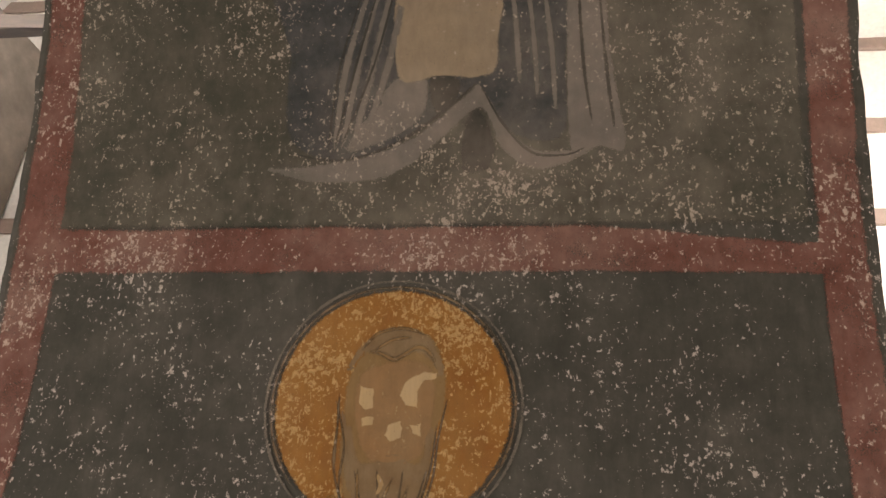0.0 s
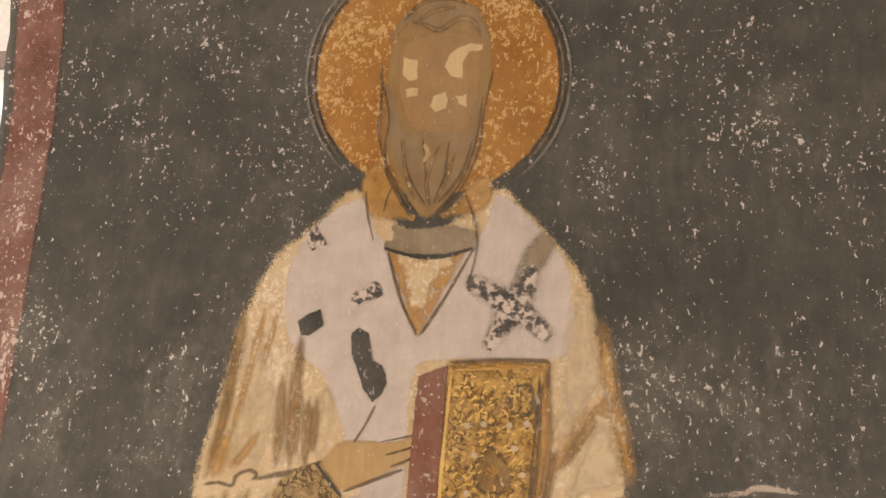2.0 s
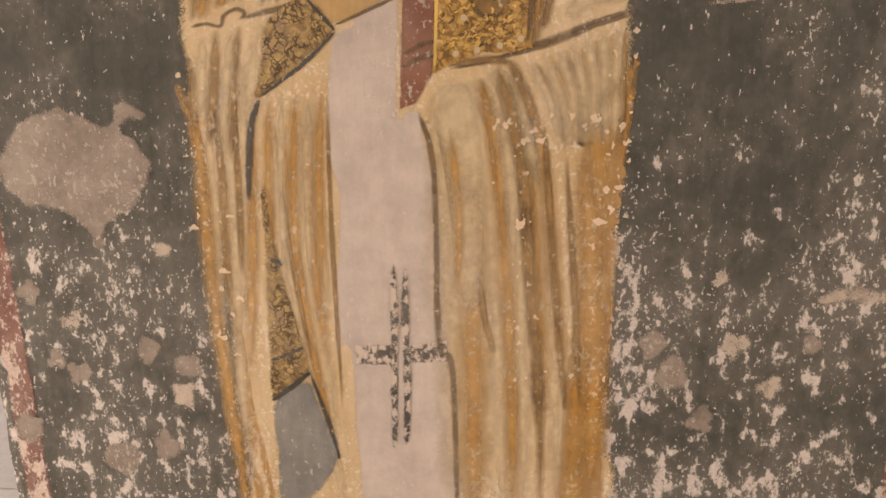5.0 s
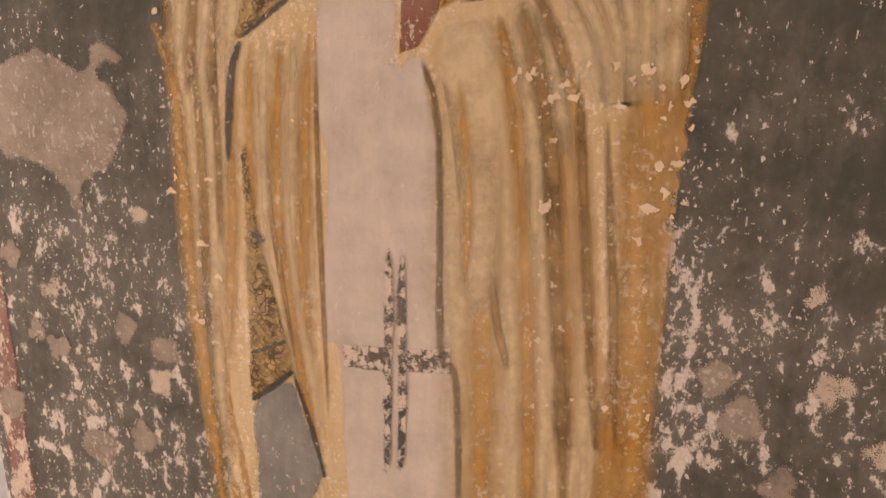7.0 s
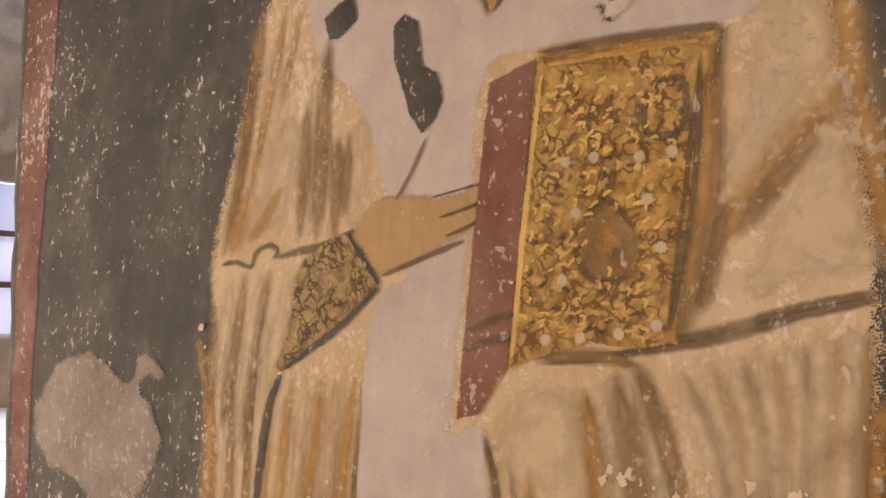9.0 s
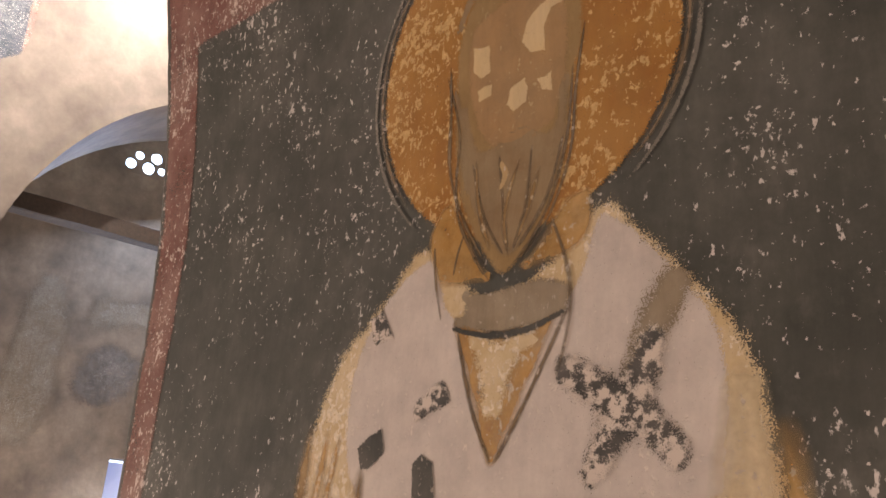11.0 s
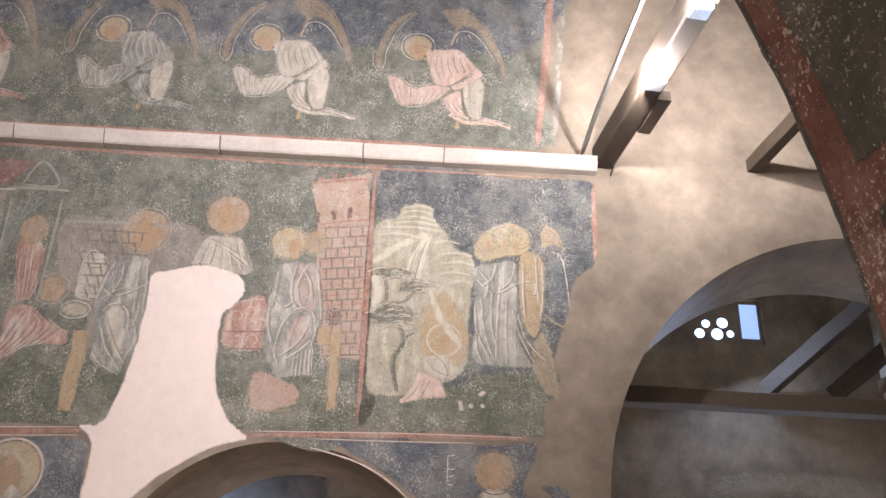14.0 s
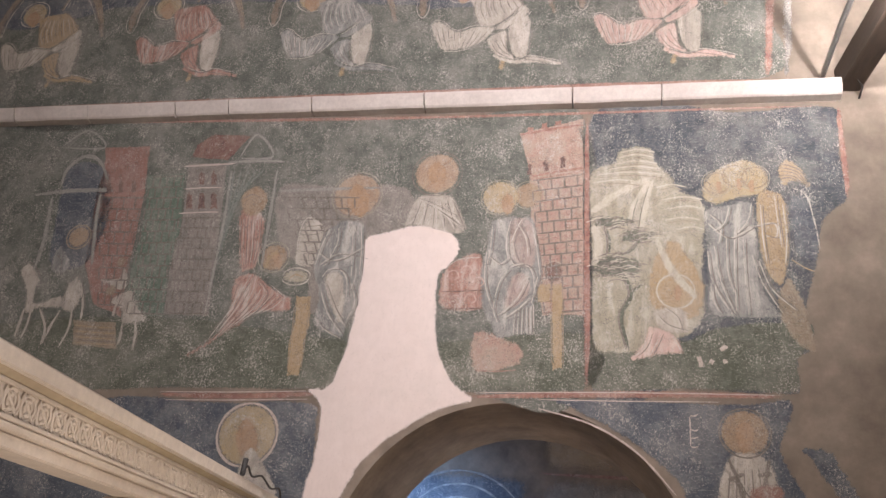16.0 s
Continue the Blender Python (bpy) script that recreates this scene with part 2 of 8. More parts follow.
fresco("grey_brown", (0.23, 0.17, 0.105), 0.5, (0.33, 0.26, 0.18))
fresco("grey_cloth", (0.17, 0.165, 0.155), 0.5, (0.27, 0.26, 0.24))
fresco("maroon", (0.175, 0.062, 0.036), 0.68, (0.25, 0.11, 0.07))
fresco("gold_light", (0.58, 0.37, 0.10), 0.4)
fresco("gem", (0.62, 0.50, 0.33), 0.2, (0.45, 0.36, 0.25))
fresco("blue_robe", (0.045, 0.05, 0.053), 0.5, (0.10, 0.10, 0.098), fade=0.3)
fresco("grey_robe", (0.22, 0.195, 0.17), 0.5, (0.155, 0.14, 0.125))
fresco("beige_cloth", (0.36, 0.28, 0.19), 0.3, (0.30, 0.24, 0.17))
fresco("bare", (0.17, 0.135, 0.108), 0.85, (0.34, 0.285, 0.24), fleck=(0.50, 0.43, 0.37), streak=0.25)
fresco("lime", (0.54, 0.45, 0.37), 0.3, (0.44, 0.36, 0.29), fade=0.6)
brocade("brocade", (0.04, 0.025, 0.012), (0.20, 0.125, 0.045), (0.48, 0.33, 0.13), 66)
brocade("gold_cover", (0.10, 0.05, 0.014), (0.30, 0.165, 0.032), (0.56, 0.36, 0.11), 58)
FADE = {key: 0.36 for key in "w_robegrey w_robepale w_robepink w_robered w_halo w_halo2 w_gold w_face w_ochre w_brown w_rock w_rockpale w_wing w_pinkrobe w_pinktower w_redbrick w_greenbrick w_greybrick w_redroof w_maroon w_red w_paleline w_stoneline w_curtain".split()}
FADE.update({"w_foldpale": 0.62, "w_folddark": 0.4})
for key, colour, wear, second in (
    ("w_green", (0.085, 0.095, 0.075), .62, (0.16, 0.165, 0.14)), ("w_olive", (0.08, 0.09, 0.06), .66, (0.125, 0.132, 0.098)),
    ("w_blue", (0.05, 0.058, 0.066), .6, (0.11, 0.12, 0.125)), ("w_navy", (0.06, 0.072, 0.088), .55, (0.11, 0.125, 0.14)),
    ("w_darkstrip", (0.10, 0.10, 0.09), .8, (0.3, 0.27, 0.24)), ("w_red", (0.24, 0.11, 0.085), .5, (0.42, 0.25, 0.19)),
    ("w_paleline", (0.60, 0.50, 0.43), .5, (0.42, 0.34, 0.29)), ("w_stoneline", (0.30, 0.29, 0.255), .5, (0.25, 0.24, 0.21)),
    ("w_redbrick", (0.27, 0.13, 0.10), .6, (0.30, 0.185, 0.15)), ("w_greenbrick", (0.11, 0.165, 0.12), .55, (0.2, 0.22, 0.175)),
    ("w_greybrick", (0.20, 0.18, 0.155), .55, (0.27, 0.24, 0.205)), ("w_redroof", (0.17, 0.085, 0.068), .55, (0.25, 0.16, 0.125)),
    ("w_curtain", (0.15, 0.175, 0.145), .5, (0.22, 0.23, 0.2)), ("w_pinktower", (0.37, 0.225, 0.175), .7, (0.36, 0.29, 0.22)),
    ("w_maroon", (0.11, 0.065, 0.055), .5, (0.24, 0.15, 0.12)), ("w_robegrey", (0.21, 0.215, 0.20), .55, (0.31, 0.30, 0.27)),
    ("w_robepale", (0.46, 0.41, 0.34), .55, (0.38, 0.34, 0.28)), ("w_robepink", (0.38, 0.285, 0.245), .55, (0.32, 0.28, 0.245)),
    ("w_robered", (0.36, 0.185, 0.14), .55, (0.42, 0.29, 0.235)), ("w_halo", (0.31, 0.21, 0.14), .55, (0.42, 0.32, 0.225)),
    ("w_halo2", (0.30, 0.21, 0.135), .55, (0.33, 0.24, 0.15)), ("w_gold", (0.41, 0.31, 0.17), .75, (0.34, 0.28, 0.19)),
    ("w_face", (0.40, 0.26, 0.155), .35, (0.33, 0.22, 0.14)), ("w_foldpale", (0.54, 0.49, 0.42), .4, (0.44, 0.4, 0.34)),
    ("w_folddark", (0.14, 0.12, 0.10), .5, (0.22, 0.19, 0.16)), ("w_ochre", (0.36, 0.26, 0.145), .5, (0.37, 0.28, 0.18)),
    ("w_brown", (0.26, 0.20, 0.135), .5, (0.3, 0.25, 0.18)), ("w_rock", (0.38, 0.34, 0.25), .6, (0.26, 0.24, 0.17)),
    ("w_rockpale", (0.50, 0.45, 0.355), .45, (0.42, 0.38, 0.30)), ("w_wing", (0.20, 0.15, 0.11), .5, (0.3, 0.24, 0.18)),
    ("w_repair", (0.70, 0.60, 0.54), -.9, (0.66, 0.56, 0.50)), ("w_pinkrobe", (0.55, 0.37, 0.31), .5, (0.5, 0.38, 0.32)),
):
    fresco(key, colour, wear if wear < 0.1 else wear + 0.14, second, fleck=(0.50, 0.46, 0.40), size=0.95, grit=0.05 if key == "w_repair" else 0.24, haze=0.34 if key in ("w_green", "w_olive", "w_blue", "w_navy") else 0.28, fade=FADE.get(key, 0.0), streak=0.1 if key == "w_repair" else 0.45, drape=0.55 if "robe" in key else 0.35 if "rock" in key else 0.0, rub=1.3)
PLASTER = surface("old_plaster", (0.29, 0.235, 0.18), (0.135, 0.105, 0.08), 9, 2.1, 0.9, 0.6)
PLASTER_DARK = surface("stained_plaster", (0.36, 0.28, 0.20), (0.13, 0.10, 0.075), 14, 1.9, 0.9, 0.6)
WHITE = surface("whitewash", (0.72, 0.66, 0.58), (0.62, 0.55, 0.47), 20, 1.5, 0.9, 0.3)
BRICK = surface("tile_brick", (0.30, 0.21, 0.16), (0.22, 0.16, 0.125), 30, 4, 0.9, 0.5)
MARBLE = surface("marble", (0.66, 0.58, 0.47), (0.55, 0.47, 0.37), 30, 4, 0.55, 0.15)
LEDGE = surface("ledge_stone", (0.62, 0.56, 0.50), (0.48, 0.42, 0.37), 30, 3, 0.8, 0.3)
WOOD = surface("dark_oak", (0.085, 0.058, 0.038), (0.05, 0.036, 0.026), 40, 6, 0.7, 0.4, 0, (1, 6, 6))
STONE = surface("floor_stone", (0.52, 0.46, 0.39), (0.40, 0.35, 0.30), 20, 2, 0.6, 0.3)
STEEL = surface("lamp_metal", (0.45, 0.44, 0.42), (0.35, 0.34, 0.33), 60, 9, 0.35, 0.05, 0.9)
WIRE = surface("black_cable", (0.03, 0.028, 0.026), (0.05, 0.045, 0.04), 60, 9, 0.6, 0.05)


def glow(name, colour, strength):
    m = bpy.data.materials.new(name)
    tree, bsdf = nodes_of(m)
    bsdf.inputs["Emission Color"].default_value = (*colour, 1)
    bsdf.inputs["Emission Strength"].default_value = strength
    return m


LAMP_GLASS = glow("lit_lamp_glass", (1.0, 0.95, 0.9), 90)
# emission in place of daylight falling on the window's side reveal
REVEAL_GLOW = glow("reveal_daylight_glow", (0.25, 0.45, 0.8), 0.5)
DIM_GLASS = glow("dim_window_glass", (0.16, 0.34, 0.9), 0.11)
SKY_GLASS = glow("sky_through_glass", (0.42, 0.68, 1.0), 2.2)

# ---- building helpers ----


def link(name, bm, mats, parent=None, label="", category="", group="", kind=""):
    me = bpy.data.meshes.new(name)
    bmesh.ops.recalc_face_normals(bm, faces=bm.faces)
    bm.to_mesh(me)
    bm.free()
    for m in mats if isinstance(mats, list) else [mats]:
        me.materials.append(m)
    ob = new(name, me)
    ob.parent = parent
    return tagged(ob, label, category, group, kind)


def part(name, bm, material, parent, label=""):
    return link(name, bm, material, parent, label)


def block(bm, lo, hi, bevel=0.0):
    r = bmesh.ops.create_cube(bm, size=1)
    for v in r["verts"]:
        v.co = Vector([lo[k] + (v.co[k] + 0.5) * (hi[k] - lo[k]) for k in range(3)])
    if bevel:
        edges = list({e for v in r["verts"] for e in v.link_edges})
        bmesh.ops.bevel(bm, geom=edges, offset=bevel, segments=2, affect="EDGES")
    return bm


def beam_mesh(bm, a, b, wide, high, wobble=0.012, steps=14):
    """A hewn beam from a to b, of uneven section."""
    a, b = Vector(a), Vector(b)
    d = (b - a).normalized()
    side = d.cross(Vector((0, 0, 1))).normalized()
    up = side.cross(d)
    rings = []
    for k in range(steps + 1):
        c = a.lerp(b, k / steps)
        ring = []
        for sx, sz in ((-1, -1), (-.85, -1.06), (.85, -1.06), (1, -1), (1.04, .9), (.9, 1), (-.9, 1), (-1.04, .9)):
            j = noise.noise(c * 2.3 + Vector((sx * 3, sz * 5, 0))) * wobble
            ring.append(bm.verts.new(c + side * (sx * wide / 2 + j) + up * (sz * high / 2 + j)))
        rings.append(ring)
    for r0, r1 in zip(rings, rings[1:]):
        for k in range(8):
            bm.faces.new((r0[k], r0[(k + 1) % 8], r1[(k + 1) % 8], r1[k]))
    bm.faces.new(rings[0])
    bm.faces.new(rings[-1])
    return bm


def tube(bm, pts, r, sides=6):
    rings = []
    pts = [Vector(p) for p in pts]
    for k, p in enumerate(pts):
        d = (pts[min(k + 1, len(pts) - 1)] - pts[max(k - 1, 0)]).normalized()
        s = d.orthogonal().normalized()
        u = d.cross(s)
        rings.append([bm.verts.new(p + r * (math.cos(a) * s + math.sin(a) * u)) for a in (2 * math.pi * i / sides for i in range(sides))])
    for r0, r1 in zip(rings, rings[1:]):
        for k in range(sides):
            bm.faces.new((r0[k], r0[(k + 1) % sides], r1[(k + 1) % sides], r1[k]))
    bm.faces.new(rings[0])
    bm.faces.new(rings[-1])
    return bm


# ---- where the two painted surfaces lie ----
SPRING, RADIUS, BEND, TIGHT = 2.2, 2.9, 0.43, 1.15
WALL_X, WALL_SKEW = -4.712, 0.118
WALL_N = Vector((1, -WALL_SKEW, 0)).normalized()


def profile(s):
    """The pier's face and the arch that springs from it: y, z and the angle of lean at the length s up from the floor."""
    if s <= SPRING:
        return 0.0, s, 0.0
    k = (s - SPRING) / RADIUS
    if k <= BEND:
        return -RADIUS * (1 - math.cos(k)), SPRING + RADIUS * math.sin(k), k
    a = BEND + (s - SPRING - RADIUS * BEND) / TIGHT
    y0, z0 = -RADIUS * (1 - math.cos(BEND)), SPRING + RADIUS * math.sin(BEND)
    return y0 - TIGHT * (math.cos(BEND) - math.cos(a)), z0 + TIGHT * (math.sin(a) - math.sin(BEND)), a


def pier_map(u, s, h):
    y, z, k = profile(s)
    return Vector((u, y - h * math.cos(k), z - h * math.sin(k)))


def wall_map(y, z, h):
    return Vector((WALL_X + WALL_SKEW * y, y, z)) + WALL_N * h


def smooth_line(pts, closed, n=6):
    out, m = [], len(pts)
    for i in range(m if closed else m - 1):
        p = [Vector(pts[(i + k) % m] if closed else pts[min(max(i + k, 0), m - 1)]) for k in (-1, 0, 1, 2)]
        for j in range(n):
            t = j / n
            out.append(0.5 * (2 * p[1] + (p[2] - p[0]) * t + (2 * p[0] - 5 * p[1] + 4 * p[2] - p[3]) * t * t + (3 * p[1] - p[0] - 3 * p[2] + p[3]) * t ** 3))
    return out if closed else out + [Vector(pts[-1])]


ROLE = {"w_navy": "window", "w_maroon": "window", "w_red": "red_course", "w_redroof": "roof", "w_stoneline": "pale_column", "w_paleline": "moulding",
        "w_redbrick": "wall", "w_greenbrick": "wall", "w_greybrick": "wall", "w_pinktower": "wall", "w_curtain": "curtain", "w_green": "opening",
        "w_ochre": "leg", "w_robered": "cloth", "w_folddark": "brick_joint"}

PIECE = {"w_wing": "wing", "w_gold": "halo", "w_halo": "halo", "w_halo2": "halo", "halo": "halo", "w_face": "head", "skin": "head", "face": "head", "hair": "hair", "w_foldpale": "fold_highlight",
         "w_folddark": "outline", "w_paleline": "edge_line", "fold_light": "fold_highlight", "fold_dark": "fold_shade", "brown_line": "outline", "amber": "fold_shade", "ochre_shade": "fold_shade",
         "gold_cover": "book_cover", "maroon": "book_edge", "gem": "gem", "gold_light": "gold_trim", "brocade": "cuff", "linen": "linen_cloth", "skin_light": "sleeve_end", "black": "cross",
         "worn_black": "cross", "plaster_white": "lost_paint", "plaster_pale": "lost_paint", "lime": "crack", "pale_line": "halo_rim", "w_robepale": "pale_cloth", "robe": "robe", "grey_cloth": "grey_cloth"}


class Paint:
    """One painting on a wall: flat coats of paint laid over one another."""

    def __init__(self, place, coat):
        self.place, self.coat, self.names, self.count, self.coats = place, coat, [], 0, []
        self.rim = 0.011 if place is pier_map else 0.03

    def slot(self, name):
        if name not in self.names:
            self.names.append(name)
        return self.names.index(name)

    def lay(self, name, layer, loop, rim=None):
        """One closed patch of paint, with a rim in which it thins out."""
        rim = self.rim if rim is None else rim
        self.count += 1
        loop = [Vector(p) for p in loop]
        n = len(loop)
        turn = sum(loop[k].x * loop[(k + 1) % n].y - loop[(k + 1) % n].x * loop[k].y for k in range(n))
        inner = []
        for k in range(n):
            d = loop[(k + 1) % n] - loop[k - 1]
            if d.length > 1e-9 and rim > 0:
                d.normalize()
                inner.append(loop[k] + math.copysign(rim, turn) * Vector((-d.y, d.x)))
        pts, _, tris, origin, _, _ = delaunay_2d_cdt(loop + inner, [], [list(range(n))], 1, 1e-7)
        soft = [1.0 if (rim == 0 or (o and min(o) >= n)) else 0.0 for o in origin]
        self.coats.append((name, layer + self.count * 0.014, pts, tris, soft))

    def fill(self, name, layer, pts, rag=0.003, crisp=False, rim=None):
        loop = smooth_line(pts, True, 7) if not crisp else [Vector(pts[i]).lerp(Vector(pts[(i + 1) % len(pts)]), j / 5) for i in range(len(pts)) for j in range(5)]
        self.lay(name, layer, [p + rag * Vector((noise.noise(Vector((p.x, p.y, layer)) * 38), noise.noise(Vector((p.y, p.x, 7 + layer)) * 38))) for p in loop], rim or self.rim * (0.4 if crisp else 2.2 if name == "robe" else 1))

    def stroke(self, name, layer, pts, width):
        """A brush stroke: full in the middle, thin at its sides and ends."""
        line = smooth_line(pts, False, 6)
        self.count += 1
        glaze = name in ("fold_light", "amber", "fold_dark", "ochre_shade")
        full = (1.15 if name == "fold_dark" else 1.0) if glaze else 1.25 if self.place is pier_map else 1.6
        width *= 1.35 if glaze else 1.0
        co, tris, soft = [], [], []
        for k, p in enumerate(line):
            d = (line[min(k + 1, len(line) - 1)] - line[max(k - 1, 0)])
            d = d.normalized() if d.length > 1e-9 else Vector((1, 0))
            w = (0.75 if self.place is pier_map else 0.52) * width * (0.35 + 0.65 * math.sin(math.pi * min(1, 0.12 + 0.8 * k / len(line)))) * (1 + 0.3 * noise.noise(Vector((p.x, p.y, layer)) * 14))
            co += [p + w * Vector((-d.y, d.x)), p, p - w * Vector((-d.y, d.x))]
            ends = min(1.0, 0.15 + (4.0 if glaze else 9.0) * min(k, len(line) - 1 - k) / len(line))
            soft += [0.0, full * ends, 0.0]
            if k:
                i = 3 * k
                tris += [(i - 3, i - 2, i + 1, i), (i - 2, i - 1, i + 2, i + 1)]
        self.coats.append((name, layer + self.count * 0.014, co, tris, soft))

    def joints(self, name, layer, quad, rows, columns, width):
        """Masonry joints drawn over a four-cornered field (corners from the lower left, anticlockwise)."""
        a, b, c, d = (Vector(p) for p in quad)
        width *= 1.7
        for r in range(rows + 1):
            t = r / rows
            self.stroke(name, layer, [a.lerp(d, t), a.lerp(d, t).lerp(b.lerp(c, t), 0.5), b.lerp(c, t)], width)
            if r < rows:
                for k in range(columns):
                    f = (k + (0.5 if r % 2 else 0.0)) / columns
                    low, high = a.lerp(d, t).lerp(b.lerp(c, t), f), a.lerp(d, t + 1 / rows).lerp(b.lerp(c, t + 1 / rows), f)
                    self.stroke(name, layer, [low, low.lerp(high, 0.5), high], width)

    def fold(self, name, layer, a, b, n, width):
        for i in range(n):
            t = (i + 0.25 * noise.noise(Vector((i * 3.1, layer, width * 90)))) / max(1, n - 1)
            self.stroke(name, layer + i * 0.02, [Vector(p).lerp(Vector(q), t) for p, q in zip(a, b)], width * (0.75 + 0.5 * random.random()))

    def disc(self, name, layer, c, r):
        self.lay(name, layer, [Vector((c[0] + r * math.cos(k / 24 * math.pi), c[1] + r * math.sin(k / 24 * math.pi))) for k in range(48)])

    def ring(self, name, layer, c, r, width, start, end):
        for k in range(4):
            arc = [math.radians(start + (end - start) * (k + j / 8) / 4) for j in range(-1, 10)]
            self.stroke(name, layer, [Vector((c[0] + r * math.cos(a), c[1] + r * math.sin(a))) for a in arc], width * 1.5)

    def mesh(self, name, coats):
        bm = bmesh.new()
        tone = bm.verts.layers.float.new("soft")
        for tint, height, pts, tris, soft in coats:
            made = []
            for p, value in zip(pts, soft):
                v = bm.verts.new((p[0], p[1], height))
                v[tone] = value
                made.append(v)
            for tri in tris:
                bm.faces.new([made[k] for k in tri]).material_index = self.slot(tint)
        if self.place is pier_map:
            for k in range(16):
                bmesh.ops.bisect_plane(bm, geom=bm.verts[:] + bm.edges[:] + bm.faces[:], plane_co=(0, SPRING + 0.03 + k * 0.08, 0), plane_no=(0, 1, 0))
        for v in bm.verts:
            v.co = self.place(v.co.x, v.co.y, 0.0006 + self.coat * v.co.z)
        bmesh.ops.recalc_face_normals(bm, faces=bm.faces)
        me = bpy.data.meshes.new(name)
        bm.to_mesh(me)
        bm.free()
        return me

    def done(self, name, label, category, split=False):
        if not split:
            me = self.mesh(name, self.coats)
            for n in self.names:
                me.materials.append(TINTS[n])
            return tagged(new(name, me), label, category)
        thing = tagged(new(name), label, category)
        if split == "tint":
            joined = ("outline", "fold_highlight", "fold_shade", "lost_paint", "halo_rim", "edge_line", "gold_trim")
            for tint, at in dict.fromkeys((c[0], -1 if PIECE.get(c[0]) in joined else k) for k, c in enumerate(self.coats)):
                self.names = []
                role = PIECE.get(tint, "cloth")
                me = self.mesh(role, [c for k, c in enumerate(self.coats) if c[0] == tint and at in (k, -1)])
                me.materials.append(TINTS[tint])
                piece = tagged(new(role, me), kind="stuff" if at == -1 else "")
                piece.parent = thing
            return thing
        lines = [c for c in self.coats if c[0] == "w_folddark"]
        for group in [[c] for c in self.coats if c[0] != "w_folddark"] + ([lines] if lines else []):
            self.names = []
            role = ROLE.get(group[0][0], "field")
            me = self.mesh(role, group)
            me.materials.append(TINTS[group[0][0]])
            new(role, me).parent = thing
        return thing


# ---- the pier and its arch ----
TOP = 7.9
EDGE = ((0.0, 0.09), (0.8, 0.06), (1.4, 0.015), (1.85, -0.02), (2.25, -0.035), (2.8, -0.05), (3.3, -0.03), (4.2, 0.0), (9, 0.0))
APEX = SPRING + RADIUS * BEND + TIGHT * (math.pi / 2 - BEND)
HALF = profile(APEX)[0]


def edge_at(s):
    for (s0, u0), (s1, u1) in zip(EDGE, EDGE[1:]):
        if s <= s1:
            return u0 + (u1 - u0) * (s - s0) / (s1 - s0)
    return 0.0


def wall_south():
    bm = bmesh.new()
    n = 150
    rows = []
    for i in range(2 * n + 1):
        s = APEX * (i if i <= n else 2 * n - i) / n
        y, z, k = profile(s)
        if i > n:
            y = 2 * HALF - y
        sgn = 1 if i <= n else -1
        ua = edge_at(s) + 0.006 * noise.noise(Vector((0, y, z)) * 13) + 0.004 * noise.noise(Vector((0, y, z)) * 40)
        ub = 1.83 + 0.006 * noise.noise(Vector((5, y, z)) * 13)
        row = []
        for u, back in ((ua, 0.022), (ua + 0.006, 0.006), (ua + 0.022, 0.0), (0.5, 0), (0.9, 0), (1.3, 0), (ub - 0.022, 0.0), (ub - 0.006, 0.006), (ub, 0.022)):
            lump = 0.0005 * noise.noise(Vector((u, y, z)) * 5)
            row.append(bm.verts.new((u, y + sgn * (back + lump) * math.cos(k), z + (back + lump) * math.sin(k))))
        rows.append(row)
    for r0, r1 in zip(rows, rows[1:]):
        for c in range(8):
            bm.faces.new((r0[c], r0[c + 1], r1[c + 1], r1[c]))
    # the two outer faces of the wall, from the arch's edge to its far ends
    for c, u in ((0, 0.0), (8, 1.83)):
        outer = []
        for i, row in enumerate(rows):
            co = row[c].co
            if i <= n:
                f = min(1, i / (n * 0.6))
                q = (4.9, f * TOP) if f < 1 else (4.9 + (HALF - 4.9) * (i / n - 0.6) / 0.4, TOP)
            else:
                g = 2 * n - i
                f = min(1, g / (n * 0.6))
                q = (-7.5, f * TOP) if f < 1 else (-7.5 + (HALF + 7.5) * (g / n - 0.6) / 0.4, TOP)
            outer.append(bm.verts.new((u, q[0], q[1])))
        for i in range(2 * n):
            f = bm.faces.new((rows[i][c], rows[i + 1][c], outer[i + 1], outer[i]))
            f.material_index = 1
    return link("wall_south", bm, [TINTS["ground"], PLASTER], None, "thick wall with a frescoed arch and dark painted pier", "wall", "", "structure")


wall_south()


def strip(name, u0, u1, s0, s1, tint, layer, label, n=40, follow=False, rag=0.006):
    fig = Paint(pier_map, 0.00025)
    left = [Vector((u0 + (edge_at(s0 + (s1 - s0) * k / n) + 0.024 if follow else 0) + rag * noise.noise(Vector((u0, 9 * k * (s1 - s0) / n, 1)) * 3), s0 + (s1 - s0) * k / n)) for k in range(n + 1)]
    right = [Vector(((max(u1, edge_at(s0 + (s1 - s0) * k / n) + 0.085) if follow else u1) + rag * noise.noise(Vector((u1, 9 * k * (s1 - s0) / n, 5)) * 3), s0 + (s1 - s0) * k / n)) for k in range(n + 1)]
    fig.lay(tint, layer, left + right[::-1])
    return fig.done(name, label, "wall painting")


